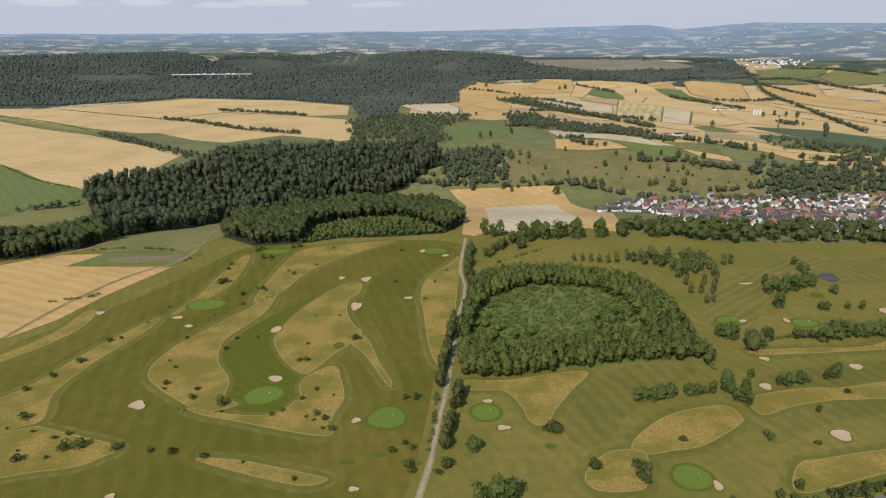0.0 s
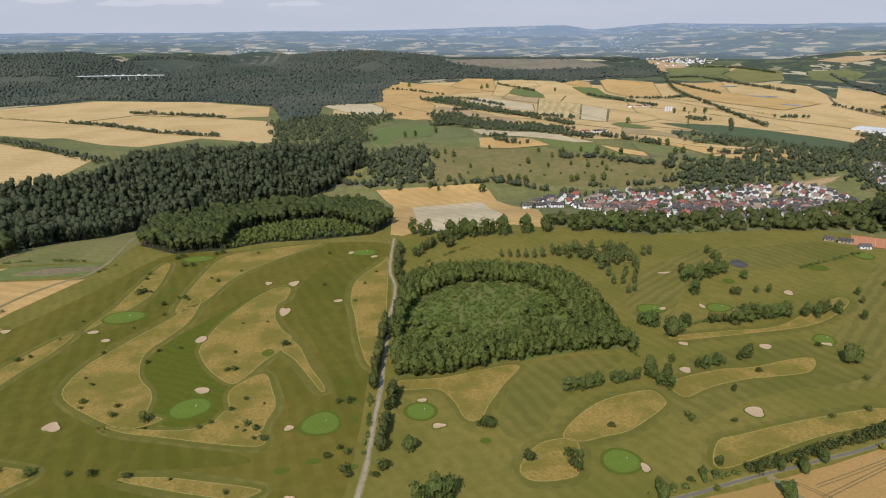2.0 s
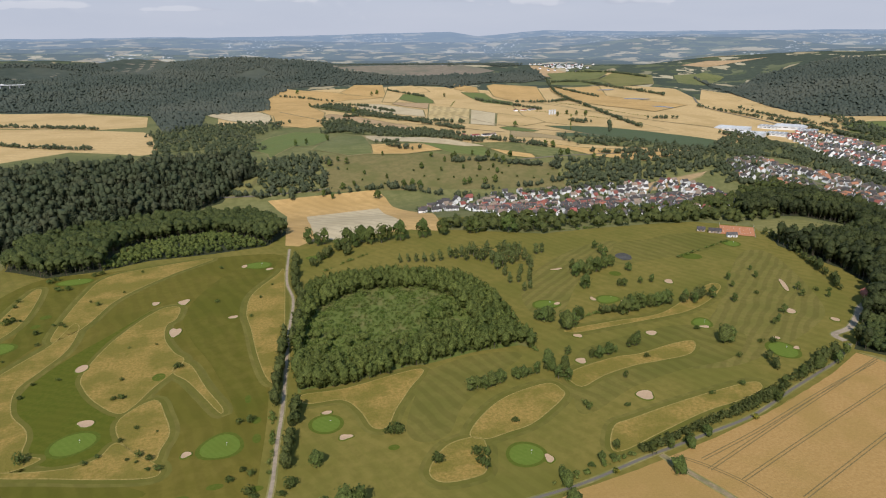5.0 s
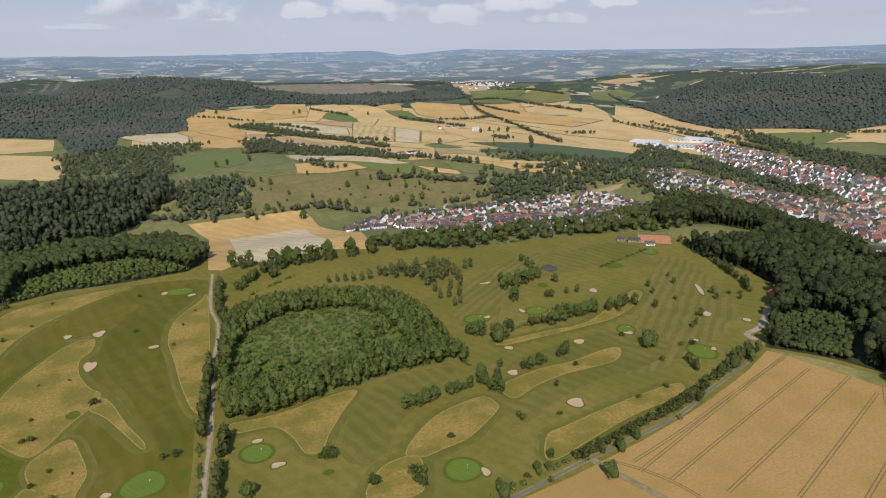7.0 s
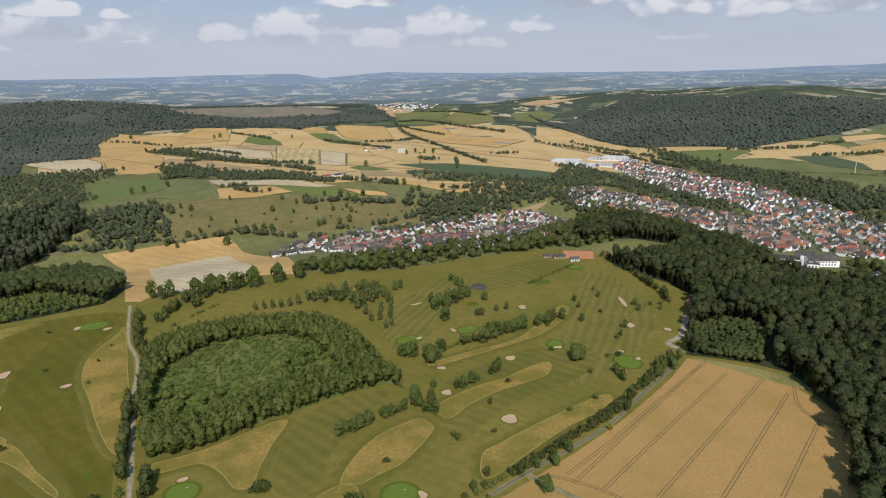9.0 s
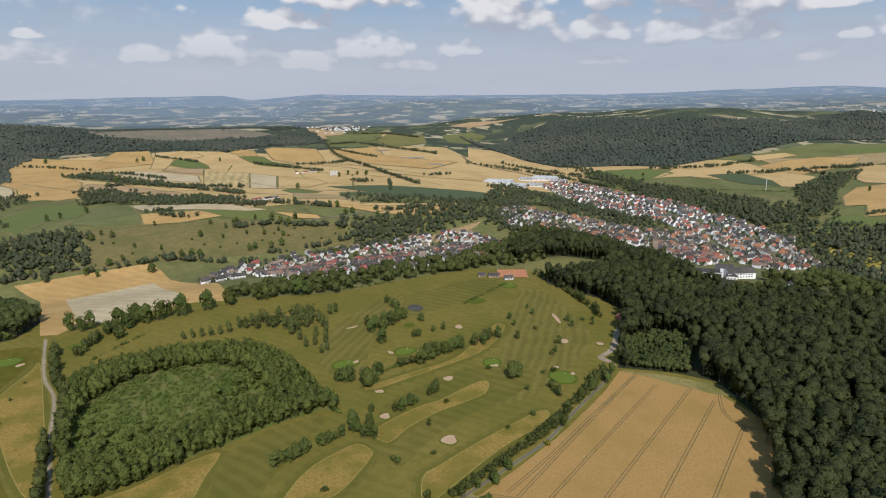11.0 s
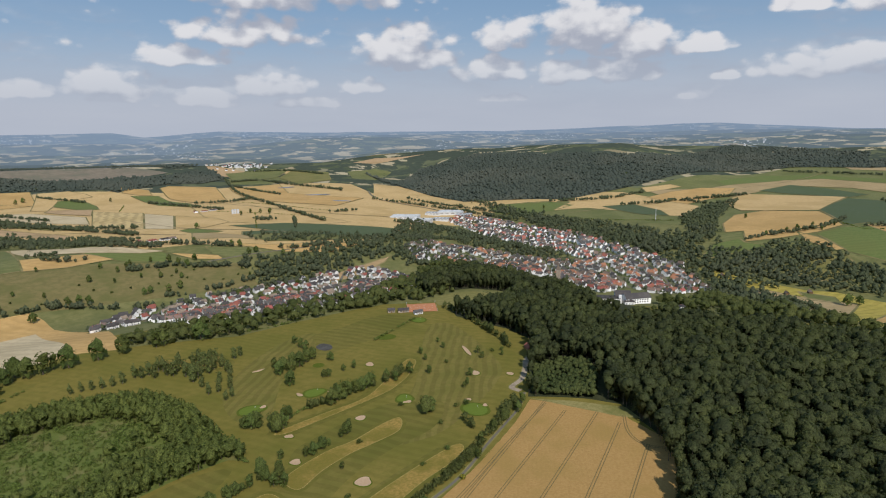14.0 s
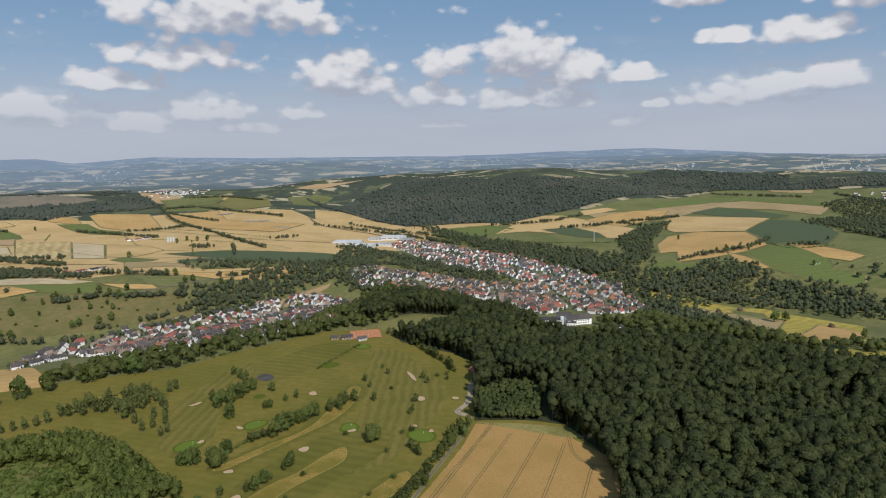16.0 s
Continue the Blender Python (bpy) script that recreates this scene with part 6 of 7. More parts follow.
greens([(-124.1, 374.3, 12.2, 11, -1), (-39.2, 345.6, 11, 11.8, -1), (23, 350.1, 8.6, 8.9, -1), (129.5, 285.5, 9.9, 9.7, -1), (230.6, 476.8, 10.9, 8, -2), (287.9, 470.2, 9.8, 7, -2), (-216.2, 526.9, 15.4, 12.1, -2), (-12.8, 663.8, 12.4, 9.7, -3), (-188.6, 672.2, 15.3, 8.4, -3), (49.6, 670.3, 10, 5.9, -3)])
greens([(362.3, 343.5, 9.1, 12.4, -26), (335.8, 402.6, 7.1, 7.1, -25), (499.5, 567.7, 7.8, 9.2, -26)])
tees([(-84.5, 444.2, 4.4, 5.7, -1), (-58, 303.3, 4.5, 3, -1), (-23.5, 394.7, 2, 5.4, -1), (-18.7, 347.5, 2.5, 5, -1), (-18.7, 367.7, 3, 4.1, -1), (-41, 308.9, 4.5, 2.6, -1), (-192, 584.6, 4.5, 4.7, -2), (-194.8, 565.8, 3.8, 4.5, -2), (58.4, 314.3, 3.3, 2.7, -1), (-19.7, 300.9, 3.8, 2.5, -1)])
tees([(430.6, 545.7, 11, 10, -26), (328.1, 525.5, 5.7, 6.6, -25)])
bunkers([(-204.5, 364.3, 5.9, 5.9, -1), (-121.4, 395.4, 6, 4.2, -1), (-58.3, 343, 3.1, 3.3, -1), (-51.7, 279.7, 2.9, 2.4, -1), (-80.8, 517.7, 4.4, 10.9, -2), (-140.3, 473.9, 4.5, 6.7, -2), (-79.2, 582.4, 5.4, 6.7, -2), (-103.6, 586.6, 3, 5.4, -2), (-231.1, 500.1, 5.2, 3.2, -2), (-215.4, 483, 4.2, 3, -2), (-304.3, 512.3, 4.9, 3.5, -2), (-35.4, 534.6, 4.5, 3.4, -2), (-26.5, 664.5, 3.3, 5, -3), (-1.7, 648.2, 3.8, 4, -2), (24.9, 362.4, 4.2, 2.1, -1)])
bunkers([(32.6, 332.8, 4.2, 3.1, -1), (140.4, 278, 2.8, 4.1, -1), (229.5, 320.2, 7.1, 5.6, -1), (167.6, 374.1, 2.9, 2.6, -1), (228.2, 412.3, 3.2, 4, -1), (285.8, 398.8, 4.8, 4.8, -2), (278.2, 554.6, 6.3, 2.7, -2), (240.5, 475.3, 3.2, 3, -2), (275.7, 475, 2.4, 5.2, -2), (297.9, 460.5, 1.5, 4, -2), (-179.3, 276.8, 2.9, 2.6, -1), (211.2, 374.9, 4.9, 4.1, -1)])
bunkers([(364.9, 490.2, 4.9, 5.6, -25), (458.4, 446.3, 2.8, 15.9, -28), (419.5, 397.5, 4.3, 7.1, -28), (332.9, 395.2, 3.7, 3, -25), (371.6, 360.5, 3.1, 2.9, -26), (373.4, 342.4, 2.7, 2.7, -26), (439.4, 371, 3.3, 4.5, -29)])
pond([(355.4, 572.7), (366.9, 579.7), (371.5, 568.9), (365.9, 557.5), (356.7, 558)])
# ways
way("gravel_road", 2.2, [(-19.6, 253.3), (-16.5, 273.3), (-11.1, 303.1), (-7.3, 337.4), (-1.9, 377.7), (4.1, 441.2), (9.2, 494.2), (16.5, 556.5), (13.6, 609.3), (22.2, 710)])
way("asphalt_road", 1.9, [(100.4, 249), (146.5, 253), (190.7, 262.4), (237.6, 270.9), (280.6, 279.4), (322.3, 295.1), (359.3, 308.1), (387.1, 318.2), (415.5, 334.3)])
way("dirt_track", 3.1, [(202.4, 262.4), (208.2, 243.9), (216.3, 221.1), (220.1, 200.5)])
way("gravel_road", 5, [(415.8, 338.9), (417.1, 350.4), (436.7, 355), (459.9, 369.3), (476.8, 381.8), (504, 393.2)])
way("dirt_track", 2.2, [(-365.3, 444.6), (-360.1, 463.5), (-349, 523.7), (-329.1, 586.5), (-306.1, 623.7), (-289.1, 640.2), (-283.1, 698.6), (-306.2, 842)])
way("dirt_track", 3.8, [(-444.4, 662.8), (-415, 695), (-400, 730.1)])
way("asphalt_road", 4.4, [(463.3, 1124), (582.6, 1126), (705.5, 1111)])
way("asphalt_road", 6.2, [(1473, 1949), (1380, 1761), (1412, 1536), (1317, 1203), (1263, 971)])
way("asphalt_road", 5, [(-86.3, 1082), (-8.4, 1075), (49.7, 1076), (108.1, 1079)])
way("dirt_track", 5, [(741.9, 207.6), (750.1, 189.1), (753, 158.4), (763, 107.2)])
# ---- woods ----
clearing([(15.9, 444.5), (22.6, 493.7), (35.4, 529.1), (56.1, 543.9), (73.2, 556.8), (102.3, 556.9), (134.8, 548.6), (153.5, 524.2), (159.2, 488.4), (159, 456.8), (141.5, 441.9), (125.3, 446.3), (100.9, 434.1), (80.1, 424.1), (62, 430.1), (43.8, 416.8), (28.4, 422.4)])
clearing([(414.5, 327.6), (445, 279.4), (504, 315.5), (500.5, 353.9), (459.8, 359.2)])
clearing([(501.7, 314.1), (505.1, 308.7), (440, 266.3), (435.6, 272.4)])
clearing([(514.7, 274.5), (529.6, 231.8), (514.7, 225), (501, 264.3)])
clearing([(458.8, 172.7), (497.1, 183.2), (496.6, 176.1), (455.2, 163.5)])
clearing([(577.8, 149.8), (597.8, 114.3), (585.7, 111.7), (565.6, 144.1)])
clearing([(628.6, 94.2), (680.9, 94.1), (672.4, 83.8), (596.8, 80.6)])
clearing([(577.2, 637), (621.1, 638), (656, 627.6), (680.7, 581.5), (614.8, 518.7), (556.7, 541.1), (541.8, 581.7)])
clearing([(663.5, 387.7), (677.5, 375.8), (699.2, 372.5), (724.5, 378.3), (748.2, 392.1), (765.7, 411.1), (773.6, 431.7), (770.2, 449.7), (756.2, 461.6), (734.4, 464.9), (709.2, 459.1), (685.5, 445.3), (668, 426.3), (660.1, 405.7)])
clearing([(580.5, 951.1), (687.3, 972.5), (815.2, 988.6), (760.8, 950), (648.4, 916.9), (592.7, 923.5)])
wood("spruce wood", "spruce", 7.6, 1, [(-569.6, 986), (-480, 841), (-408.9, 754.6), (-369.2, 817), (-329.5, 909), (-292.6, 941), (-225.5, 994), (-128.7, 1019), (-65.9, 1060), (-28.8, 1140), (2.3, 1162), (-30.8, 1283), (-110, 1284), (-208.9, 1264), (-324.4, 1280), (-433.2, 1266), (-455.1, 1116), (-550.7, 1047)])
wood("oak wood", "oak", 7.0, 1, [(-271.7, 742.5), (-220.4, 695.6), (-169.6, 700.7), (-170.4, 752.9), (-154.2, 840), (-70.1, 853), (-0.1, 735.6), (23.2, 785.5), (23.8, 799.9), (-16.8, 983), (-80.3, 1000), (-169.2, 990), (-252.6, 963), (-311.6, 933)])
wood("young plantation", "sapling", 5.9, 1, [(-168.2, 700.6), (-166.9, 752.4), (-143.3, 822), (-69.4, 845), (-0.1, 733), (-60.3, 722.4), (-127.1, 720.7)])
wood("beech wood", "beech", 5.0, 1, [(8.8, 392.2), (53.4, 393.9), (94.5, 402.8), (137.2, 412), (180.1, 412.2), (187.1, 398.2), (187.7, 444.1), (191.7, 500.8), (183.1, 535.8), (178.4, 554.9), (157.3, 576.1), (104.7, 587.6), (60.2, 586.6), (32, 578.8), (22.7, 517.2), (10.9, 452.3)])
wood("young plantation", "scrub", 3.5, 2.2, [(16.8, 444.5), (23.6, 495.9), (35.5, 531.7), (56.3, 546.6), (73.5, 559.6), (102.8, 559.7), (135.4, 551.3), (154.1, 526.7), (160.1, 488.3), (159.3, 454.8), (141, 440.1), (124.8, 444.4), (100.6, 432.3), (79.8, 422.4), (61.5, 426.5), (43.6, 415.1), (28.3, 420.7)])
wood("young trees", "youngster", 7.4, 2, [(16.8, 444.5), (23.6, 495.9), (36.1, 482.1), (38.3, 451.3), (68.2, 444.5), (110, 456.6), (137.8, 478.2), (153.5, 524.2), (160.1, 488.3), (159.3, 454.8), (141, 440.1), (124.8, 444.4), (100.6, 432.3), (79.8, 422.4), (61.5, 426.5), (43.6, 415.1), (28.3, 420.7)])
wood("oak wood", "oak", 7.0, 1, [(-527.4, 644.1), (-485.9, 655), (-460.3, 663.4), (-417.5, 699.7), (-404.4, 738.8), (-457.2, 800), (-474.9, 749.9), (-531.7, 731.8), (-638.4, 797.4)])
wood("mixed wood", "mixed", 5.4, 1, [(410.6, 327.1), (439.4, 292.9), (448.7, 259.7), (426.5, 217), (387.9, 184.9), (325.7, 143), (267.9, 99.7), (387.4, -42.4), (811, -26.1), (757.2, 78.3), (721.7, 152.5), (706.1, 198.1), (684, 256.5), (653.3, 321.9), (611.7, 355.7), (626.1, 418), (665.6, 479.7), (644, 548.6), (631.3, 530.4), (588, 559.5), (571.6, 595.2), (542.7, 545.6), (542.4, 462.9), (526, 412.2), (466.9, 368.8)])
wood("tree belt", "belt", 12.8, 1, [(206.3, 733.4), (266, 701.2), (318.4, 672.5), (393.5, 673.1), (523.5, 663.2), (579.9, 740.2), (419, 746), (321.8, 760.4), (235.2, 775.5)])
wood("tree belt", "belt", 12.8, 1, [(435, 701), (522.4, 710.7), (554.7, 690.8), (650.7, 698.8), (640.4, 633.8), (588.4, 619.2), (539.2, 659.2), (487.6, 662.2)])
wood("valley wood", "far_oak", 10.1, 1, [(535.8, 1046), (542, 991), (654, 981), (747.5, 1007), (878, 1089), (828, 1119), (671.9, 1090), (590.6, 1081)])
wood("valley wood", "far_oak", 10.1, 1, [(1.4, 1094), (107.5, 1073), (117.7, 1128), (114.4, 1150), (43.8, 1169), (12, 1142)])
wood("hillside wood", "far_oak", 13.5, 2, [(-193.6, 1395), (-121.2, 1415), (-32.2, 1328), (15.1, 1361), (-23.1, 1543), (65.5, 1737), (85, 1830), (-43.2, 1874), (-106.2, 1832), (-214.1, 1799), (-254, 1746)])
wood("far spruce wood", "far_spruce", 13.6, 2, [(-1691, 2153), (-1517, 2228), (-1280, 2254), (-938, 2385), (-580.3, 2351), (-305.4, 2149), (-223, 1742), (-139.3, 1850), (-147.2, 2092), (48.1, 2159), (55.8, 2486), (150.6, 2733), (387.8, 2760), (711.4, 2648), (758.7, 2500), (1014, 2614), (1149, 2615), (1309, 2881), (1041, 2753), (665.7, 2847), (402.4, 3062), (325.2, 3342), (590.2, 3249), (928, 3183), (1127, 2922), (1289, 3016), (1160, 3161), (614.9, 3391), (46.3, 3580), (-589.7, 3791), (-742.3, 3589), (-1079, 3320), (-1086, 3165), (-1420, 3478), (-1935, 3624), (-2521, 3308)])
wood("far spruce wood", "far_spruce", 13.6, 6, [(1853, 2480), (1744, 2198), (1673, 1951), (1599, 1739), (1532, 1500), (1554, 1393), (1664, 1177), (2019, 1181), (2623, 1152), (3293, 1097), (3512, 1416), (2555, 1496), (2371, 1804), (2442, 2221), (2220, 2245), (2117, 2378), (1777, 2144)])
wood("river wood", "far_oak", 10.2, 1, [(1409, 1133), (1292, 816), (1238, 613.4), (1158, 459.1), (1062, 344.1), (1053, 396.8), (1107, 491.4), (1149, 593.1), (1202, 758.5), (1297, 1006)])
wood("river wood", "far_oak", 10.2, 1, [(1215, 540.3), (1232, 434), (1285, 378.1), (1217, 263.5), (1208, 73.2), (1124, 66.2), (1107, 198), (1093, 318.4), (1117, 421.7)])
wood("river wood", "far_oak", 10.2, 1, [(1511, 734.6), (1864, 797.6), (1972, 779.8), (1481, 632.3), (1242, 517), (1248, 580.2)])
wood("river wood", "far_oak", 10.2, 1, [(961, 1187), (1123, 1314), (1160, 1200), (915, 1036), (844, 1026)])
wood("tree belt", "belt", 12.8, 1, [(765.2, 393.4), (935, 395.3), (871, 295.9), (816, 216), (753.1, 242.2), (745.9, 314.6)])
wood("tree belt", "belt", 12.8, 1, [(902, 298.8), (877, 232.7), (849, 167.6), (913, 95.3), (922, 52), (852, 88.2), (806, 170.4), (796, 229.8)])
wood("tree belt", "belt", 12.2, 1, [(886, 919), (772.4, 657.8), (765.8, 562.5), (713.8, 544.4), (697.6, 639.2), (681.3, 747.2), (609.8, 693.8), (553.6, 727.8), (771.5, 876)])
wood("mixed wood", "mixed", 5.4, 1, [(630.9, 719.7), (581.7, 642), (620.4, 654.7), (663.9, 635.2), (690.6, 583.8), (643.6, 533.8), (658, 388.7), (728.6, 387.2), (729.7, 432.6), (694.3, 443.3), (752.4, 554.3), (738.4, 625.9), (798.4, 779.1), (671, 728.1)])
wood("river wood", "far_oak", 10.2, 1, [(1565, 1521), (1457, 1299), (1290, 975), (1215, 806), (1202, 699.4), (1172, 623.2), (1200, 542.3), (1277, 558.5), (1328, 723.2), (1374, 892), (1427, 1099), (1519, 1343)])
wood("river wood", "far_oak", 10.2, 1, [(1140, 583.2), (1121, 503.6), (1072, 426.9), (1000, 322.7), (962, 259), (848, 226.7), (886, 322.3), (941, 402), (1066, 495.1)])
wood("valley wood", "far_oak", 10.8, 1, [(824, 1092), (859, 1002), (869, 943), (914, 892), (902, 765.1), (888, 866), (813, 883), (811, 946), (780.3, 1016)])
hedge("oak", 23.4, [(1175, 1323), (1146, 1121), (1107, 941), (1109, 807)])
hedge("oak", 13, [(754.3, 1001), (812, 1000), (833, 955)])
hedge("oak", 11.7, [(357.4, 1020), (432.3, 1008), (546.6, 1017), (632.2, 998)])
wood("valley wood", "far_oak", 9.5, 1, [(-816, 1542), (-640.8, 1396), (-520.2, 1289), (-425, 1241), (-467.2, 1293), (-507.9, 1248), (-622.9, 1361)])
wood("valley wood", "far_oak", 9.5, 1, [(-208.4, 1413), (-110, 1284), (-30.2, 1254), (2.7, 1279), (-50.1, 1171), (-90.1, 1143), (-165.9, 1268)])
wood("young plantation", "young", 3.4, 1, [(414.5, 327.6), (443.9, 281), (500.5, 315.9), (498.1, 352.2), (459.8, 359.2)])
wood("hillside scrub", "far_oak", 13.5, 1, [(2110, 423.3), (2433, 406.6), (2153, 239), (2119, 145.4), (1646, 110.7), (1675, 212.9), (1791, 297.6)])
wood("hillside scrub", "far_oak", 13.5, 1, [(1344, 210.1), (1342, 142.9), (1347, 85.9), (1311, 82.5), (1293, 159.1)])
wood("hillside wood", "far_oak", 10.8, 1, [(1199, 432.5), (1286, 442.7), (1314, 387.2), (1296, 340.7), (1237, 305.1), (1198, 350.8)])
wood("village trees", "far_oak", 9.5, 1, [(1199, 1240), (1153, 1017), (1094, 834), (1059, 707.3), (1030, 728.5), (1037, 882), (1030, 1048)])
wood("village trees", "far_oak", 10.8, 1, [(801, 975), (818, 928), (837, 853), (767.9, 703.2), (785.1, 801), (784.7, 891)])
wood("plateau wood", "far_oak", 11.5, 6, [(170.9, 1759.7), (203.6, 1861.7), (253.7, 1813.3), (306.8, 1641.7), (372.7, 1517.6), (381.9, 1319.4), (316.8, 1392.6), (257.1, 1517.6), (194.5, 1590.1), (166.2, 1662.5)])
wood("plateau wood", "far_oak", 11.5, 6, [(184.5, 2214.9), (286.4, 2252.4), (312.4, 2087.7), (384.7, 1874.4), (437.3, 1710.1), (376.2, 1766.7), (279.4, 1980.1), (204.9, 2130.7)])
wood("plateau wood", "far_oak", 11.5, 6, [(640.2, 1292.6), (695.5, 1301.2), (758.9, 1230.2), (852.2, 1142.5), (953.7, 1109.1), (837.7, 1102.6), (718.4, 1164.6), (644.8, 1207.1)])
wood("valley wood", "far_oak", 11.5, 3, [(538.9, 1115.7), (618.4, 1065.5), (718.3, 1016.8), (852.5, 1007.6), (981, 1064.8), (880.6, 954.1), (783.8, 958.2), (664.8, 940.3), (539.9, 951.2), (509.3, 995), (520.9, 1044.1)])
wood("slope wood", "far_oak", 11.5, 3, [(15.6, 1205.1), (62.3, 1243.1), (115.4, 1220.5), (116.3, 1160.3), (104.8, 1083.2), (52.7, 1059.7), (7, 1071.7), (-22.5, 1085.9), (-4.4, 1138.7)])
wood("hillside wood", "far_oak", 13, 5, [(1209.9, 293.6), (1239.2, 270), (1257.4, 160.6), (1098.3, 136.3), (1100, 198.1), (1113.7, 247.6)])
wood("hillside wood", "far_oak", 13, 5, [(1112.9, 500.6), (1180.4, 475.9), (1211.6, 434.8), (1269.6, 362.6), (1223.1, 358), (1163.2, 377), (1124.3, 318.1), (1132.8, 268.8), (1099.5, 244.2), (1078.6, 312.8), (1091, 389.4)])
# hedgerows: widths in metres
hedge("oak", 18.2, [(-698.1, 2039), (-578.5, 1979), (-402.2, 1875)])
hedge("oak", 15.6, [(-807, 1856), (-674.4, 1769), (-507.6, 1623), (-348.3, 1531)])
hedge("scrub", 9.1, [(-1361, 1988), (-1143, 1854), (-908, 1653)])
hedge("scrub", 9.1, [(-1270, 2134), (-1020, 2001), (-817, 1870)])
hedge("oak", 18.2, [(-838, 1570), (-745.4, 1492), (-654.9, 1406)])
hedge("scrub", 7.8, [(-852, 1212), (-702.6, 1074), (-597.5, 1005)])
hedge("oak", 9.1, [(-599.5, 864), (-561.5, 893), (-528.1, 930)])
hedge("scrub", 6.5, [(-406, 690.3), (-364.4, 697.9), (-306.9, 684.8)])
hedge("scrub", 6.5, [(-282, 645.3), (-275.3, 660), (-271.8, 665.6)])
hedge("scrub", 6.5, [(-363.1, 539.3), (-336.2, 547.3), (-325.7, 557.6)])
hedge("oak", 26, [(156.9, 1587), (242.9, 1606), (340.2, 1476), (423.7, 1330)])
hedge("oak", 15.6, [(216.3, 2201), (299.3, 1990), (405.7, 1771), (533.6, 1639)])
hedge("oak", 13, [(235.1, 1319), (277.4, 1299)])
hedge("oak", 13, [(759.3, 2204), (804, 2013), (839, 1831)])
hedge("oak", 18.2, [(427.4, 1294), (496.2, 1257), (566.1, 1192)])
hedge("oak", 20.8, [(637.1, 1132), (731.3, 1107)])
hedge("oak", 20.8, [(1081, 1308), (1246, 1342)])
hedge("oak", 20.8, [(875, 1078), (1075, 1069), (1183, 1025)])
hedge("oak", 11.7, [(1355, 1761), (1431, 1612), (1417, 1388), (1356, 1118)])
hedge("oak", 11.7, [(1500, 1751), (1461, 1431), (1402, 1117)])
hedge("oak", 13, [(1468, 333.3), (1495, 276.4)])
hedge("scrub", 11.7, [(1424, 1007), (1408, 889), (1458, 723.7)])
hedge("oak", 13, [(1661, 990), (1788, 926)])
hedge("scrub", 9.1, [(987, 344.8), (1044, 303.5)])
hedge("thicket", 7.0, [(193.7, 267.1), (223.2, 274.1), (253.3, 280.7), (281, 287.2), (309, 294.9)])
hedge("thicket", 7.0, [(270.4, 282.6), (295.9, 290.9), (326.4, 301.8)])
hedge("scrub", 4.0, [(133.9, 258.1), (150.4, 259.4), (172.4, 264), (191.3, 267.6)])
hedge("oak", 10.4, [(315.1, 295), (355.8, 312.6), (391.5, 324.5)])
hedge("tall_row", 6.5, [(-7.2, 377.9), (-3.3, 408.3), (1.1, 443.1), (6.2, 483.3)])
hedge("tall_row", 7.8, [(-2.8, 310.6), (1.4, 338.4), (6.3, 370.4)])
hedge("tall_row", 7.8, [(9.8, 462.2), (15.9, 494), (23.8, 542.6), (21.8, 570.5)])
hedge("scrub", 3.9, [(-13.2, 310.9), (-10.3, 332.8), (-8.6, 370.9)])
hedge("tall_row", 9.1, [(21, 577.9), (21.4, 617.2), (28, 661.7)])
hedge("scrub", 5.2, [(52, 622.5), (84.4, 649.3), (104.7, 663.4)])
hedge("oak", 11.7, [(40.5, 633.6), (55, 663.4), (79.5, 692.7), (82.1, 650.5)])
hedge("scrub", 6.5, [(313.4, 686.4), (370.3, 675.2), (425.1, 684.8)])
hedge("scrub", 3.9, [(411, 544.6), (463.8, 563.6), (508.6, 578.5)])
hedge("scrub", 5.2, [(222.5, 432), (255.9, 443.9), (279.8, 446.1)])
hedge("oak", 7.8, [(267.2, 444), (300.5, 442), (338.1, 444)])
hedge("oak", 7.8, [(328.9, 439.8), (355.1, 441.8), (375.7, 451.7)])
hedge("scrub", 5.2, [(187.3, 376.5), (188.4, 356.4), (190.5, 350.3)])
hedge("oak", 5.2, [(180.6, 373.7), (186.7, 361.7), (191.3, 351.7)])
hedge("scrub", 3.9, [(185.4, 327.6), (189.7, 319.1)])
hedge("scrub", 5.2, [(184, 417.2), (187.1, 398.2)])
hedge("oak", 9.1, [(560.7, 593.6), (544.9, 534.7), (516.4, 458.2), (492, 414.5)])
hedge("oak", 7.8, [(339.5, 335.5), (336.1, 317.4)])
trees([(139.1, 253.6, 11), (198.4, 264.2, 11), (211.3, 265.7, 8), (225.6, 267.4, 8), (239.1, 269.9, 9), (305.4, 286.4, 10), (166.2, 262.8, 6), (140.6, 262.3, 8)])
trees([(325, 302.5, 9), (343.9, 306.2, 12), (363.4, 311.9, 12), (382.8, 314.2, 11), (397.6, 322.4, 12), (306.6, 290.8, 7)])
bushes([(169.6, 256.6, 3.2), (278.7, 276.6, 3.5), (174.6, 267.9, 4), (159.3, 264.2, 3.5)])
single("gold", [(170, 256.1, 3), (278.5, 275.5, 3.6), (225.5, 267.3, 3.4), (310.4, 290.6, 4)])
bushes([(-274.6, 339.7, 1.6), (-255.6, 336.3, 2.3), (-238.9, 328.4, 3.0), (-253.7, 316.7, 1.8), (-233.1, 309.9, 2.5), (-232.7, 332.8, 3.1), (-290.6, 386.3, 1.9), (-281.3, 402.7, 2.6), (-271.5, 425.4, 3.3), (-268.3, 458.3, 2.1), (-261.5, 462, 2.8), (-252.8, 490.9, 1.6), (-247.2, 522, 2.3), (-208.6, 460.1, 3.0), (-207.3, 423.3, 1.8)])
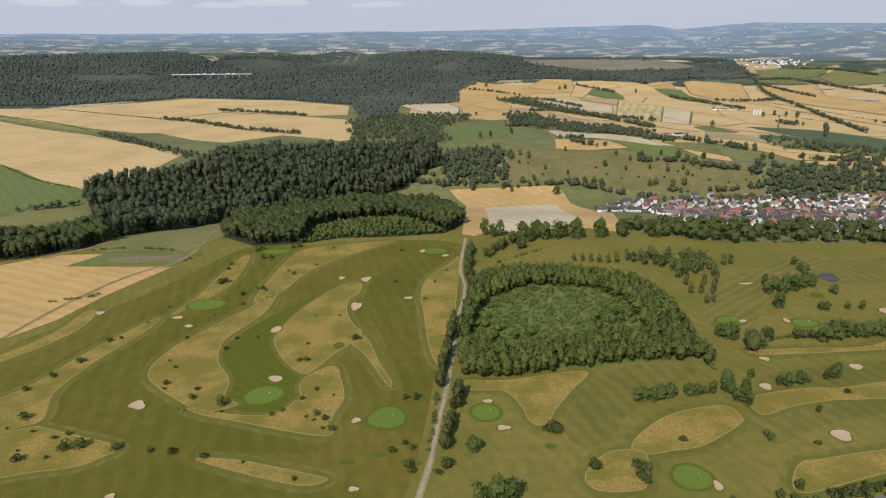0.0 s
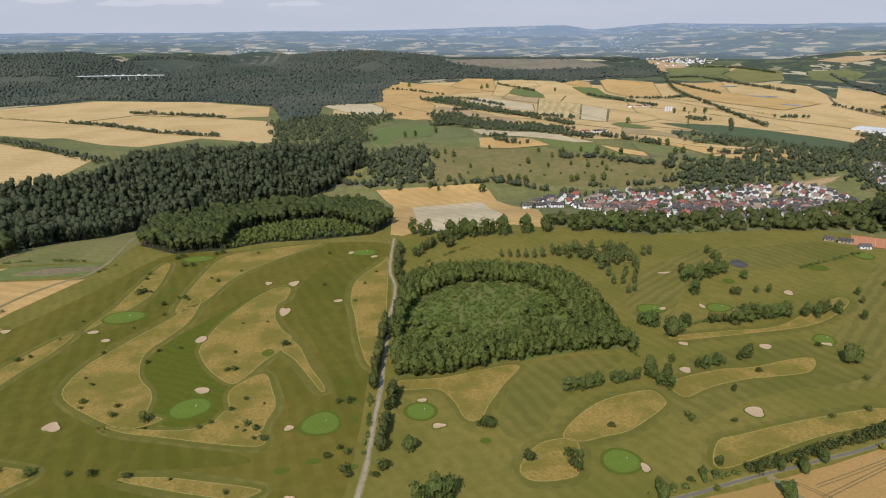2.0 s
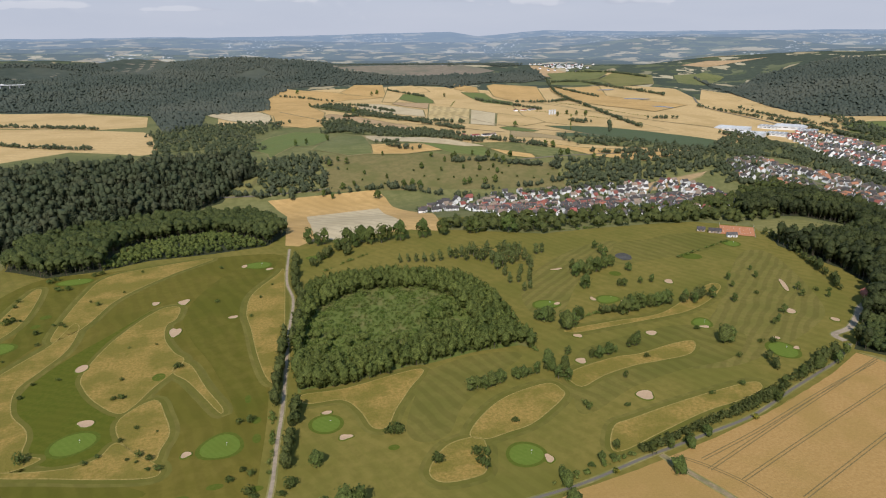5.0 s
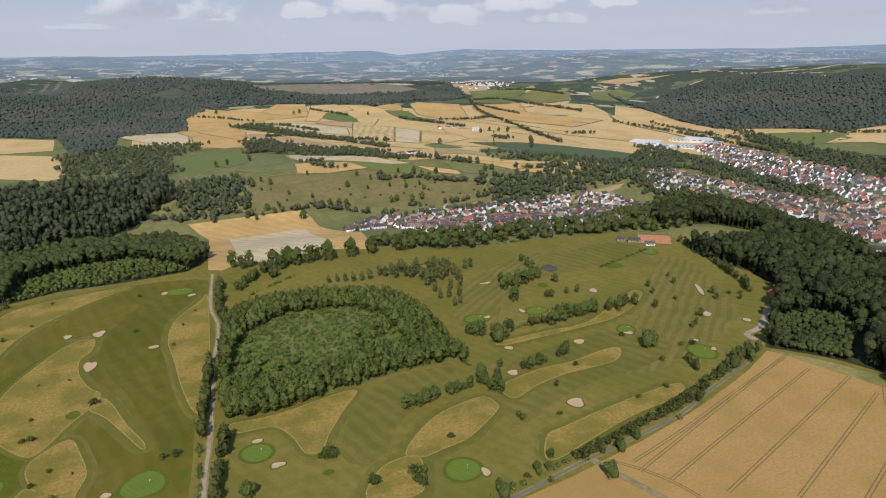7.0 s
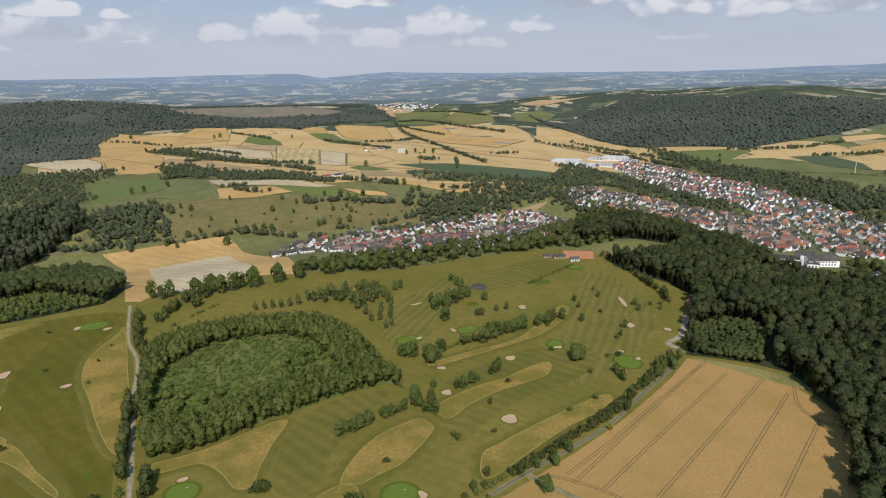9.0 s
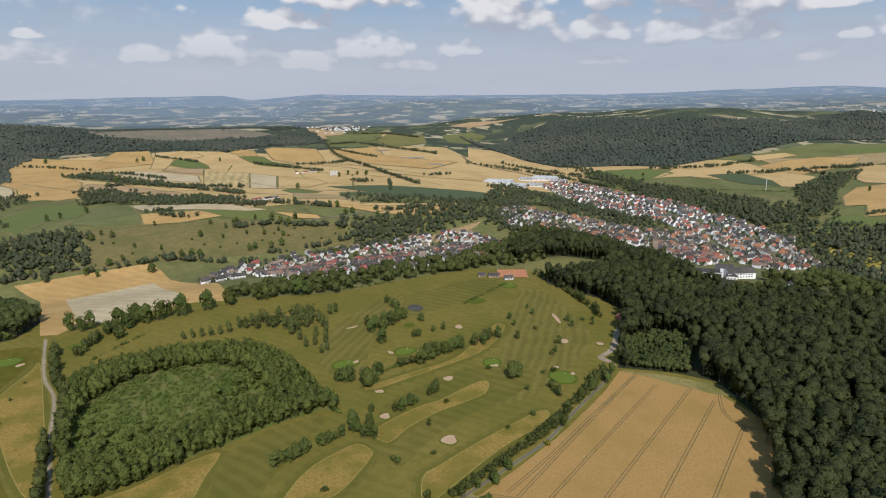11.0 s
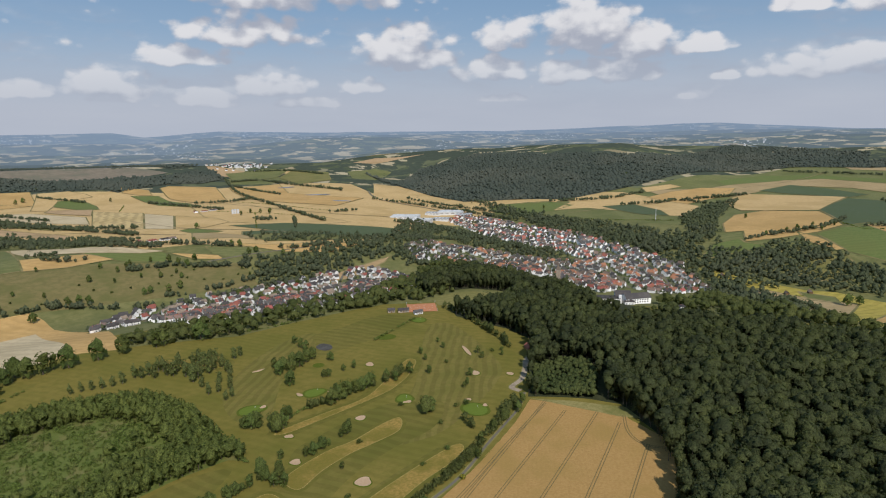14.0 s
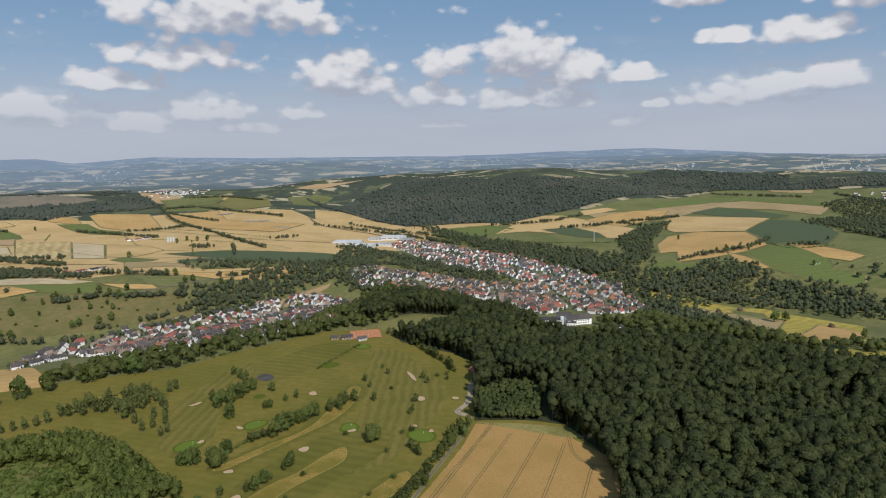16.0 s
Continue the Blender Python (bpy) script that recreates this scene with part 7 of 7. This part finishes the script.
bushes([(-195, 383.5, 2.5), (-171.5, 382.8, 3.1), (-171.4, 372.1, 1.9), (-167.6, 458.6, 2.6), (-170.5, 439.8, 3.3), (-200.3, 502.4, 2.1), (-180.3, 562.3, 2.8), (-155.1, 606.1, 1.6), (-135.8, 625, 2.3), (-171.1, 557.8, 3.0), (-223.7, 596.8, 1.8), (-210.3, 581, 2.5), (-182.8, 525.5, 3.1), (-112.2, 498.9, 1.9), (-109, 447, 2.6)])
bushes([(-109.9, 420.1, 3.3), (-92.7, 498.2, 2.1), (-90, 380.3, 2.8), (-77.3, 372.9, 1.6), (-90.8, 347, 2.3), (-113.2, 350.7, 3.0), (-84.9, 343.7, 1.8), (-78, 334.6, 2.5), (-141.4, 308.8, 3.1), (-117.1, 303.1, 1.9), (-85, 288, 2.6), (-49.9, 573.7, 3.3), (-0.7, 602, 2.1)])
# ---- single trees on the course: place and height ----
trees([(45.3, 722.8, 23), (53.9, 712.8, 18.9), (62.9, 716.9, 21.6), (73.3, 689.4, 16.2), (87.6, 701.7, 24.3), (94.8, 692.5, 20.2), (105, 709.8, 21.6), (113.4, 700.2, 21.6), (126.2, 699.5, 25.7), (137.4, 707.9, 20.2), (149.5, 702.6, 25.7), (177.5, 705.5, 24.3), (203.1, 708.8, 23), (235.3, 702.7, 24.3), (243.6, 702.3, 20.2)])
trees([(280.5, 691.5, 27), (313.2, 690, 23), (14.7, 264.3, 17.6), (24.9, 266.1, 20.2), (30.7, 266.8, 17.6)])
trees([(296.9, 441.8, 16.2), (239.7, 439.3, 14.9), (244.7, 439.1, 13.5), (225.1, 426.2, 17.6), (232.1, 427.7, 14.9), (214.1, 445, 14.9), (218.9, 442.9, 16.2), (210.5, 449.9, 12.2), (281.9, 500.5, 14.9), (298, 541.3, 13.5), (293.3, 551.1, 12.2), (310.7, 546.2, 14.9), (313.5, 536.6, 16.2), (324.4, 542.8, 14.9), (333.4, 545.1, 13.5)])
trees([(288, 531.2, 14.9), (300.3, 530.6, 14.9)])
trees([(346.9, 601.3, 10.8), (344.3, 585.5, 12.2), (344, 574.8, 12.2), (344.6, 528.6, 10.8), (314.7, 495.6, 8.1), (318.5, 493.1, 9.5), (336.9, 494.6, 8.1), (348.4, 494.1, 9.5), (283.8, 437.7, 16.2), (292.7, 442, 16.2), (300.1, 443.6, 17.6), (307, 444.3, 16.2), (313.3, 444, 14.9), (319.6, 443.7, 14.9), (326.5, 444.4, 14.9)])
trees([(334, 446, 14.9)])
trees([(121.6, 360.3, 12.2), (126.3, 361.5, 10.8), (131.3, 360, 10.8), (136.5, 361.2, 12.2), (143.9, 363.7, 12.2), (156.5, 366, 10.8), (161.6, 365.9, 10.8), (172.6, 367.6, 10.8), (186.7, 379.2, 12.2), (184.1, 368.7, 12.2), (194.4, 368.3, 13.5), (184.4, 357.1, 10.8), (190.7, 354.3, 10.8), (220.8, 376.7, 9.5), (225.6, 375.1, 10.8)])
trees([(235.2, 377.7, 10.8), (241.6, 379, 6.8), (255.9, 382.9, 9.5), (262.8, 384.1, 13.5)])
trees([(328.8, 367.5, 16.2), (332.8, 369, 14.9), (333.4, 366.4, 14.9), (389.8, 429.2, 9.5), (411.4, 458.6, 8.1), (376.8, 443.4, 13.5), (352.1, 447.7, 12.2), (355.8, 438.5, 10.8), (448.8, 471.7, 8.1), (457.9, 490.2, 6.8), (420, 475.4, 9.5), (460.7, 432.6, 9.5), (453.4, 419.6, 8.1), (411.5, 396, 9.5), (394.9, 383.9, 8.1)])
trees([(387.8, 381, 6.8), (471.9, 409.1, 6.8)])
birches([(186.2, 622.7, 16.9), (190.6, 617.3, 16.9), (198.4, 620.4, 16.9), (212.1, 621.4, 18.6), (210.8, 608, 16.9), (214.3, 601.3, 18.6), (222, 610.8, 16.9), (222.3, 591.4, 20.3), (221.5, 573.1, 20.3), (228.9, 578.7, 18.6), (237.6, 590.6, 18.6), (247.2, 606.2, 18.6), (252.8, 606, 18.6), (258.4, 605.7, 18.6), (257.8, 589.7, 16.9)])
birches([(255.6, 574.5, 15.2), (221.9, 554.4, 13.5), (219.2, 534.2, 13.5), (238.4, 553.6, 13.5), (228.3, 533.8, 13.5), (248.7, 553.2, 13.5), (239.2, 533.3, 13.5)])
birches([(131, 623.7, 11.8), (139.7, 623.3, 11.8), (148, 621.1, 11.8), (155.9, 617.4, 13.5), (164.4, 616.9, 13.5), (173, 616.5, 15.2), (199.5, 608.5, 16.9), (209.1, 625, 16.9), (229.8, 627.5, 16.9), (237.2, 610, 18.6), (241.3, 582.7, 18.6), (224.6, 511.3, 11.8), (231.8, 514.7, 11.8), (255.9, 567.1, 13.5), (277.9, 604.7, 15.2)])
birches([(285.9, 607.6, 13.5), (249.6, 590.1, 16.9), (246.9, 619.7, 16.9)])
trees([(13.4, 310, 12.2), (181.4, 274.8, 6.8), (167.8, 268, 6.8), (202.1, 245, 12.2), (222.5, 262.4, 8.1), (79.7, 293, 6.8), (107.7, 291.4, 6.8), (103.9, 280.1, 6.8), (61.4, 327.1, 6.8), (64.7, 326.8, 6.8), (135, 238.2, 12.2), (185.7, 320.8, 5.4), (185.7, 315.7, 5.4), (229.3, 343.9, 6.8), (260.6, 385, 9.5)])
trees([(237.6, 380.9, 5.4), (167.3, 367.6, 6.8), (185.5, 359.4, 10.8), (192.8, 364.9, 10.8), (206.7, 386.9, 8.1)])
trees([(553.6, 727.8, 14.9), (581.2, 710.7, 16.2), (707, 647.7, 14.9), (529.6, 735.4, 16.2), (682.2, 696.4, 13.5)])
bushes([(-269.7, 350.6, 5.4), (-226, 317.6, 6.8), (-218.2, 318.5, 6.8), (-196, 317.4, 5.4), (-174.9, 314.8, 3.4), (-160.9, 312.9, 4.7), (-141.3, 308.3, 4.1), (-247.8, 307.3, 5.4), (-148.6, 363.3, 6.8), (-171.2, 371.4, 4.1), (-195.5, 389.4, 4.1), (-199, 413, 2.7), (-274.9, 423.8, 4.7), (-283.9, 404.4, 4.1), (-290.9, 384.9, 4.1)])
bushes([(-268.3, 457.3, 4.1), (-152.2, 460.1, 2.7), (-153.7, 599.7, 4.1), (-161.3, 608.1, 2.7), (-174.9, 562.1, 4.1), (-189.8, 549.1, 4.7), (-220.5, 578.5, 6.8), (-214.8, 581.2, 5.4), (-224.2, 616.1, 4.1), (-225.6, 629.7, 4.1), (-198.3, 649.7, 5.4), (-189, 649.2, 5.4), (-72.5, 453.3, 5.4), (-11.7, 572, 2.7), (-20.4, 531.5, 2.7)])
bushes([(-21.6, 366.4, 5.4), (-28, 367.3, 4.1), (-22.5, 313.7, 4.1), (-26, 317.5, 3.4), (-24.3, 298, 5.4), (-21.5, 293.1, 4.1), (-2.3, 296.5, 6.8), (-33.1, 311.3, 4.1)])
bushes([(-211.6, 675.8, 5.4), (-206.9, 681.6, 5.4), (-172.3, 683.5, 5.4), (-166.7, 687.3, 5.4), (-127.1, 680.5, 2.7), (-50.1, 665.9, 3.4), (77.7, 293.7, 6.8), (102.9, 293.1, 6.8), (103.5, 284.7, 6.8), (136.4, 317.8, 3.4), (135.4, 316.7, 4.1), (259.7, 364.9, 4.1), (-6.9, 290.9, 4.1), (-105.7, 420, 4.1), (-97, 367.9, 3.4)])
bushes([(-107, 355, 2.7), (-84.3, 349.9, 4.1), (-77.8, 343.5, 4.1), (-72.6, 333.3, 4.1), (152.5, 442.5, 4.1), (59.7, 328.7, 6.8), (64.1, 329.1, 6.8)])
bushes([(324.3, 344.8, 4.1), (298.9, 312, 4.1), (271.7, 307.6, 3.4), (210.9, 311.7, 3.4), (223.6, 268.2, 4.1), (323.9, 393.3, 4.1), (364.3, 356, 5.4), (354.9, 358.3, 4.1), (474.3, 424.9, 4.1), (483.2, 419.7, 4.1), (420.2, 437.4, 4.1)])
trees([(820, 1672, 16.2), (862, 1699, 16.2), (879, 1673, 16.2), (900, 1658, 16.2), (164.6, 2584, 18.9), (178.9, 2208, 16.2), (433.7, 2474, 18.9), (459.1, 2497, 18.9), (545.8, 2725, 13.5), (679.2, 2329, 16.2), (290.8, 1991, 18.9), (149.5, 1445, 17.6), (76.5, 1387, 16.2), (99.4, 1400, 16.2), (563.7, 1197, 16.2)])
trees([(576, 1189, 14.9), (629.6, 1522, 17.6), (514.9, 1263, 13.5)])
trees([(140.2, 1195, 12.2), (154, 1178, 14.9), (122.4, 1176, 13.5), (227, 1207, 10.8), (177.5, 1124, 8.1), (96, 1051, 16.2), (181.6, 1024, 17.6), (109.1, 1039, 12.2), (30.4, 1077, 12.2), (131.5, 1071, 14.9), (151.9, 1081, 12.2), (213.3, 1099, 10.8), (236, 1064, 13.5), (250, 1063, 13.5), (261.6, 1051, 14.9)])
trees([(339.2, 1041, 14.9), (349.4, 1044, 14.9), (375.2, 1037, 14.9), (394.4, 1039, 16.2), (357.2, 1105, 10.8), (333.1, 1145, 12.2), (314.9, 1175, 10.8), (351.6, 1157, 13.5), (395.9, 1168, 12.2), (421.4, 1151, 16.2), (431.6, 1136, 13.5), (441.6, 1121, 13.5), (464, 1142, 13.5), (562.8, 1126, 16.2), (581.7, 1134, 14.9)])
trees([(614.9, 1091, 14.9)])
bushes([(150.6, 1150, 4.1), (169.4, 1101, 4.1), (280.3, 1091, 4.1), (299.8, 1072, 4.1), (329.4, 1075, 4.1), (371.1, 1070, 4.1), (401, 1089, 4.1), (419.2, 1071, 4.1), (440.6, 1051, 4.1), (468, 1037, 4.1), (498.5, 1044, 4.1), (204.8, 1078, 4.1), (266.9, 1120, 4.1), (391.6, 1121, 4.1), (442.4, 1096, 4.1)])
bushes([(516.3, 1064, 4.1)])
trees([(384.4, 1093, 10.8), (412.2, 1097, 10.8), (359.4, 1164, 13.5), (412.3, 1076, 10.8), (480.7, 933, 12.2), (456.8, 959, 13.5), (315.5, 1106, 9.5), (283.6, 1126, 13.5), (556.1, 943, 16.2), (514.9, 1033, 8.1)])
trees([(1327, 252.2, 12.2), (2212, 1295, 12.2), (1542, 587.1, 14.9), (1412, 389.1, 10.8), (1423, 437.8, 9.5), (1016, 239.3, 18.9), (1036, 228.7, 16.2), (885, 120.3, 16.2), (945, 116.9, 16.2), (2897, 1011, 12.2), (1565, 274.2, 10.8), (1503, 1145, 12.2), (1124, 318.9, 10.8)])
# ---- village streets ----
street(5, [(224, 924), (307.9, 931), (404, 929), (501.3, 916), (611.4, 915), (686.2, 888), (664.3, 762.2)])
street(4, [(292.6, 913), (341.2, 972), (374.2, 992)])
street(4, [(385.3, 785.9), (472.4, 921), (503.3, 960)])
street(4, [(490.3, 731.7), (620.3, 911), (663.5, 958)])
street(4, [(459.6, 741.2), (573, 794.9), (596.6, 718.8)])
street(5, [(899, 1018), (934, 885), (958, 772), (987, 672), (995, 579.5), (998, 492.8), (981, 434)])
street(4, [(934, 885), (900, 824)])
street(4, [(1041, 793.7), (885, 649.9), (846, 598.3)])
street(4, [(1089, 686.8), (989, 587.6), (914, 521.3)])
street(4, [(1097, 589.9), (1029, 519.4), (945, 456.6)])
street(5, [(1323, 1344), (1279, 1127), (1202, 916), (1146, 751.2), (1115, 650.1)])
# ---- the village: built-up blocks, spacing and roofs ----
village(14.6, "north", [(212.4, 891), (246.3, 958), (318.1, 991), (431.3, 991), (532.2, 973), (645.4, 967), (712.1, 957), (745.3, 886), (639.2, 714.9), (558.7, 708.3), (435.8, 716.7), (360.7, 735.7), (306.5, 781.9), (287.4, 897)])
village(14.6, "far", [(1281, 1329), (1391, 1363), (1329, 1129), (1246, 849), (1188, 706.5), (1127, 567), (1074, 704.2), (1116, 866), (1174, 1073)])
village(14.6, "old", [(851, 1012), (936, 1040), (1016, 929), (1024, 795.4), (1082, 682.4), (1117, 625.8), (1119, 535.9), (992, 419.5), (879, 452.1), (914, 521.3), (798.2, 502.8), (858, 606.9), (837, 687.1), (842, 799), (844, 892), (821, 947)])
sheds([(1180, 1391, 2), (1187, 1333, 0), (1337, 1442, 1), (1385, 1412, 2), (1372, 1343, 1), (1278, 1344, 1)])
place("church", [(836, 601.3)])
place("clinic", [(739.2, 431.7)])
hedge("oak", 11.7, [(744.5, 487.6), (680.9, 416.2), (682.5, 373.2), (735.5, 362.3)])
place("tennis", [(539.7, 607.2)])
place("clubhouse", [(510.9, 610.2)])
place("pavilion", [(518.1, 589.8)])
place("red_house", [(499.1, 386)])
place("farm", [(456.7, 1330)])
place("farm", [(786.8, 1838)])
place("silo", [(818, 1719)])
place("pole", [(1446, 762.1)])
place("house_single", [(852, 313.5)])
place("house_single", [(749, 353.4)])
place("viaduct", [(-1164, 2836), (-811, 2790)])
place("far_town", [(1398, 2972), (1592, 2958)])
place("far_town", [(3051, 370.8), (3013, 249.2)])
place("river", [(1310, 2265), (1256, 1966), (1219, 1756)])
# wheel marks in the big wheat field
tramlines([(220.2, 243.3), (303.1, 272.8), (418, 312.2)])
tramlines([(231.9, 230.4), (310.8, 256.5), (410.3, 287.6)])
tramlines([(252.1, 209.6), (326.4, 234.4), (424.8, 266.7)])
tramlines([(282.8, 191.4), (343.9, 214.7), (420.8, 243.7)])
tramlines([(310.7, 174.8), (356.8, 192.5), (406.5, 211.4)])
tramlines([(433.5, 247.5), (415.9, 234.4), (406.4, 222.4), (404, 210.4), (409.1, 194.2), (384.7, 176.8), (361.7, 157)])
tramlines([(209.9, 259.1), (220.4, 246.9), (230.2, 230.3), (235.4, 212.5)])
tramlines([(222.3, 251.8), (272.8, 265.8), (336.8, 286.5), (410.8, 308.1)])
# more hedges, lone trees and tracks between the far fields
hedge("oak", 7.8, [(94.4, 2527), (181.6, 2456), (277.5, 2332)])
hedge("oak", 10.4, [(218, 2218), (331.4, 2170), (412.1, 1958)])
hedge("oak", 20.8, [(244.6, 1885), (336.6, 1872), (441, 1670), (489.4, 1517)])
hedge("oak", 28.6, [(204.3, 1606), (309.1, 1550), (375.5, 1348), (438.1, 1259)])
hedge("scrub", 6.5, [(680.4, 2200), (616.4, 2043)])
hedge("scrub", 5.2, [(876, 1699), (730.2, 1414)])
hedge("scrub", 5.2, [(760.6, 1907), (876, 1682), (966, 1459)])
hedge("oak", 10.4, [(1020, 1540), (1113, 1530)])
hedge("oak", 7.8, [(893, 1516), (789.9, 1333)])
hedge("oak", 11.7, [(1188, 2469), (1190, 2276), (1183, 2086)])
hedge("scrub", 6.5, [(953, 2075), (1007, 1852), (1036, 1625), (1096, 1534)])
hedge("oak", 10.4, [(512.6, 2575), (609.1, 2343)])
hedge("oak", 13, [(305.4, 1566), (396.3, 1494), (453.1, 1385)])
hedge("oak", 15.6, [(338.1, 1144), (414.3, 1129), (489.2, 1091)])
hedge("oak", 11.7, [(489.2, 1091), (521.1, 1075), (558.9, 1054)])
hedge("oak", 10.4, [(87.4, 1063), (134.5, 1056), (211.3, 1060), (285.6, 1014)])
hedge("oak", 10.4, [(-47.4, 1082), (10.8, 1067), (78.8, 1076)])
hedge("oak", 10.4, [(311.5, 996), (370, 979), (454.2, 967), (549.6, 981)])
hedge("oak", 10.4, [(250.1, 1270), (289.6, 1230), (322.1, 1237)])
hedge("oak", 15.6, [(1894, 904), (2151, 822)])
hedge("oak", 13, [(2910, 966), (2894, 754.4), (2888, 605.7)])
hedge("oak", 13, [(1603, 1198), (1739, 1098), (1977, 1089)])
hedge("scrub", 9.1, [(1522, 391.3), (1445, 317.4), (1497, 246.5)])
hedge("oak", 18.2, [(3032, 512.9), (2888, 376.3), (2786, 260.6)])
hedge("oak", 18.2, [(1730, 275.8), (1643, 188.3), (1580, 142.3)])
way("dirt_track", 3.8, [(72.4, 2107), (228.2, 1772), (435.3, 1650), (561.1, 1417)])
way("dirt_track", 3.8, [(560.3, 1823), (615, 1550), (709.7, 1366), (787.3, 1191)])
way("dirt_track", 3.8, [(897, 2139), (962, 1769), (1027, 1494), (1187, 1385)])
way("dirt_track", 3.8, [(1460, 1033), (1788, 926), (2336, 894), (2936, 810)])
trees([(1342, 468.5, 9.5), (1357, 450.8, 9.5), (1388, 446.2, 9.5), (1398, 426.5, 10.8), (1448, 416.5, 12.2), (1467, 382.3, 10.8)])
place("hut", [(1088, 445.5)])
place("hut", [(1039, 326)])
place("hut", [(1066, 301.5)])
place("hut", [(1022, 166.2)])
place("bales", [(1330, 245.4)])
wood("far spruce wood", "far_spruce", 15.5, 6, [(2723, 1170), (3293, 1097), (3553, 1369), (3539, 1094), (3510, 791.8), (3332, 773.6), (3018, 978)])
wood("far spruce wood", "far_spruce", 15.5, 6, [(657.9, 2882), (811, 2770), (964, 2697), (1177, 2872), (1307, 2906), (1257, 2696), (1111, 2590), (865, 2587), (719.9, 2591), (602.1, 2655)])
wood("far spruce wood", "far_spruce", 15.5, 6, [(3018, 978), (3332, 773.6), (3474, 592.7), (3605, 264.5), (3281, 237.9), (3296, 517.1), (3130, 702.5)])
wood("hillside wood", "far_oak", 13.5, 2, [(2708, 510), (2907, 452.8), (2917, 206.8), (2041, 139.8), (1921, 221.9), (2477, 381.9)])
field("crop_pale", 5, [(1330, 2838), (1570, 2900), (1627, 2793), (1480, 2640), (1266, 2626)])
field("meadow", 5, [(1485, 2629), (1641, 2767), (1697, 2547), (1543, 2298), (1389, 2306)])
hedge("oak", 15.6, [(1217, 2603), (1377, 2599), (1369, 2273), (1391, 2003)])
hedge("oak", 15.6, [(1468, 2869), (1612, 2769), (1647, 2495)])
hedge("oak", 10.4, [(1262, 2696), (1141, 2371), (1067, 2100), (971, 1682), (911, 1392)])
hedge("oak", 23.4, [(804, 1575), (829, 1521)])
hedge("oak", 13, [(847, 2069), (944, 2026), (1046, 2058)])
hedge("oak", 11.7, [(1753, 927), (1870, 911), (1827, 799)])
hedge("oak", 11.7, [(1559, 389.2), (1429, 399.7), (1346, 452.5), (1286, 488.2)])
wood("valley wood", "far_oak", 10.8, 1, [(-18.2, 1175), (14.6, 1257), (104.8, 1255), (116.1, 1182), (73.9, 1150), (16.5, 1118)])
hedge("oak", 15.6, [(176.6, 1697), (269.3, 1579), (376.9, 1561), (422.9, 1425)])
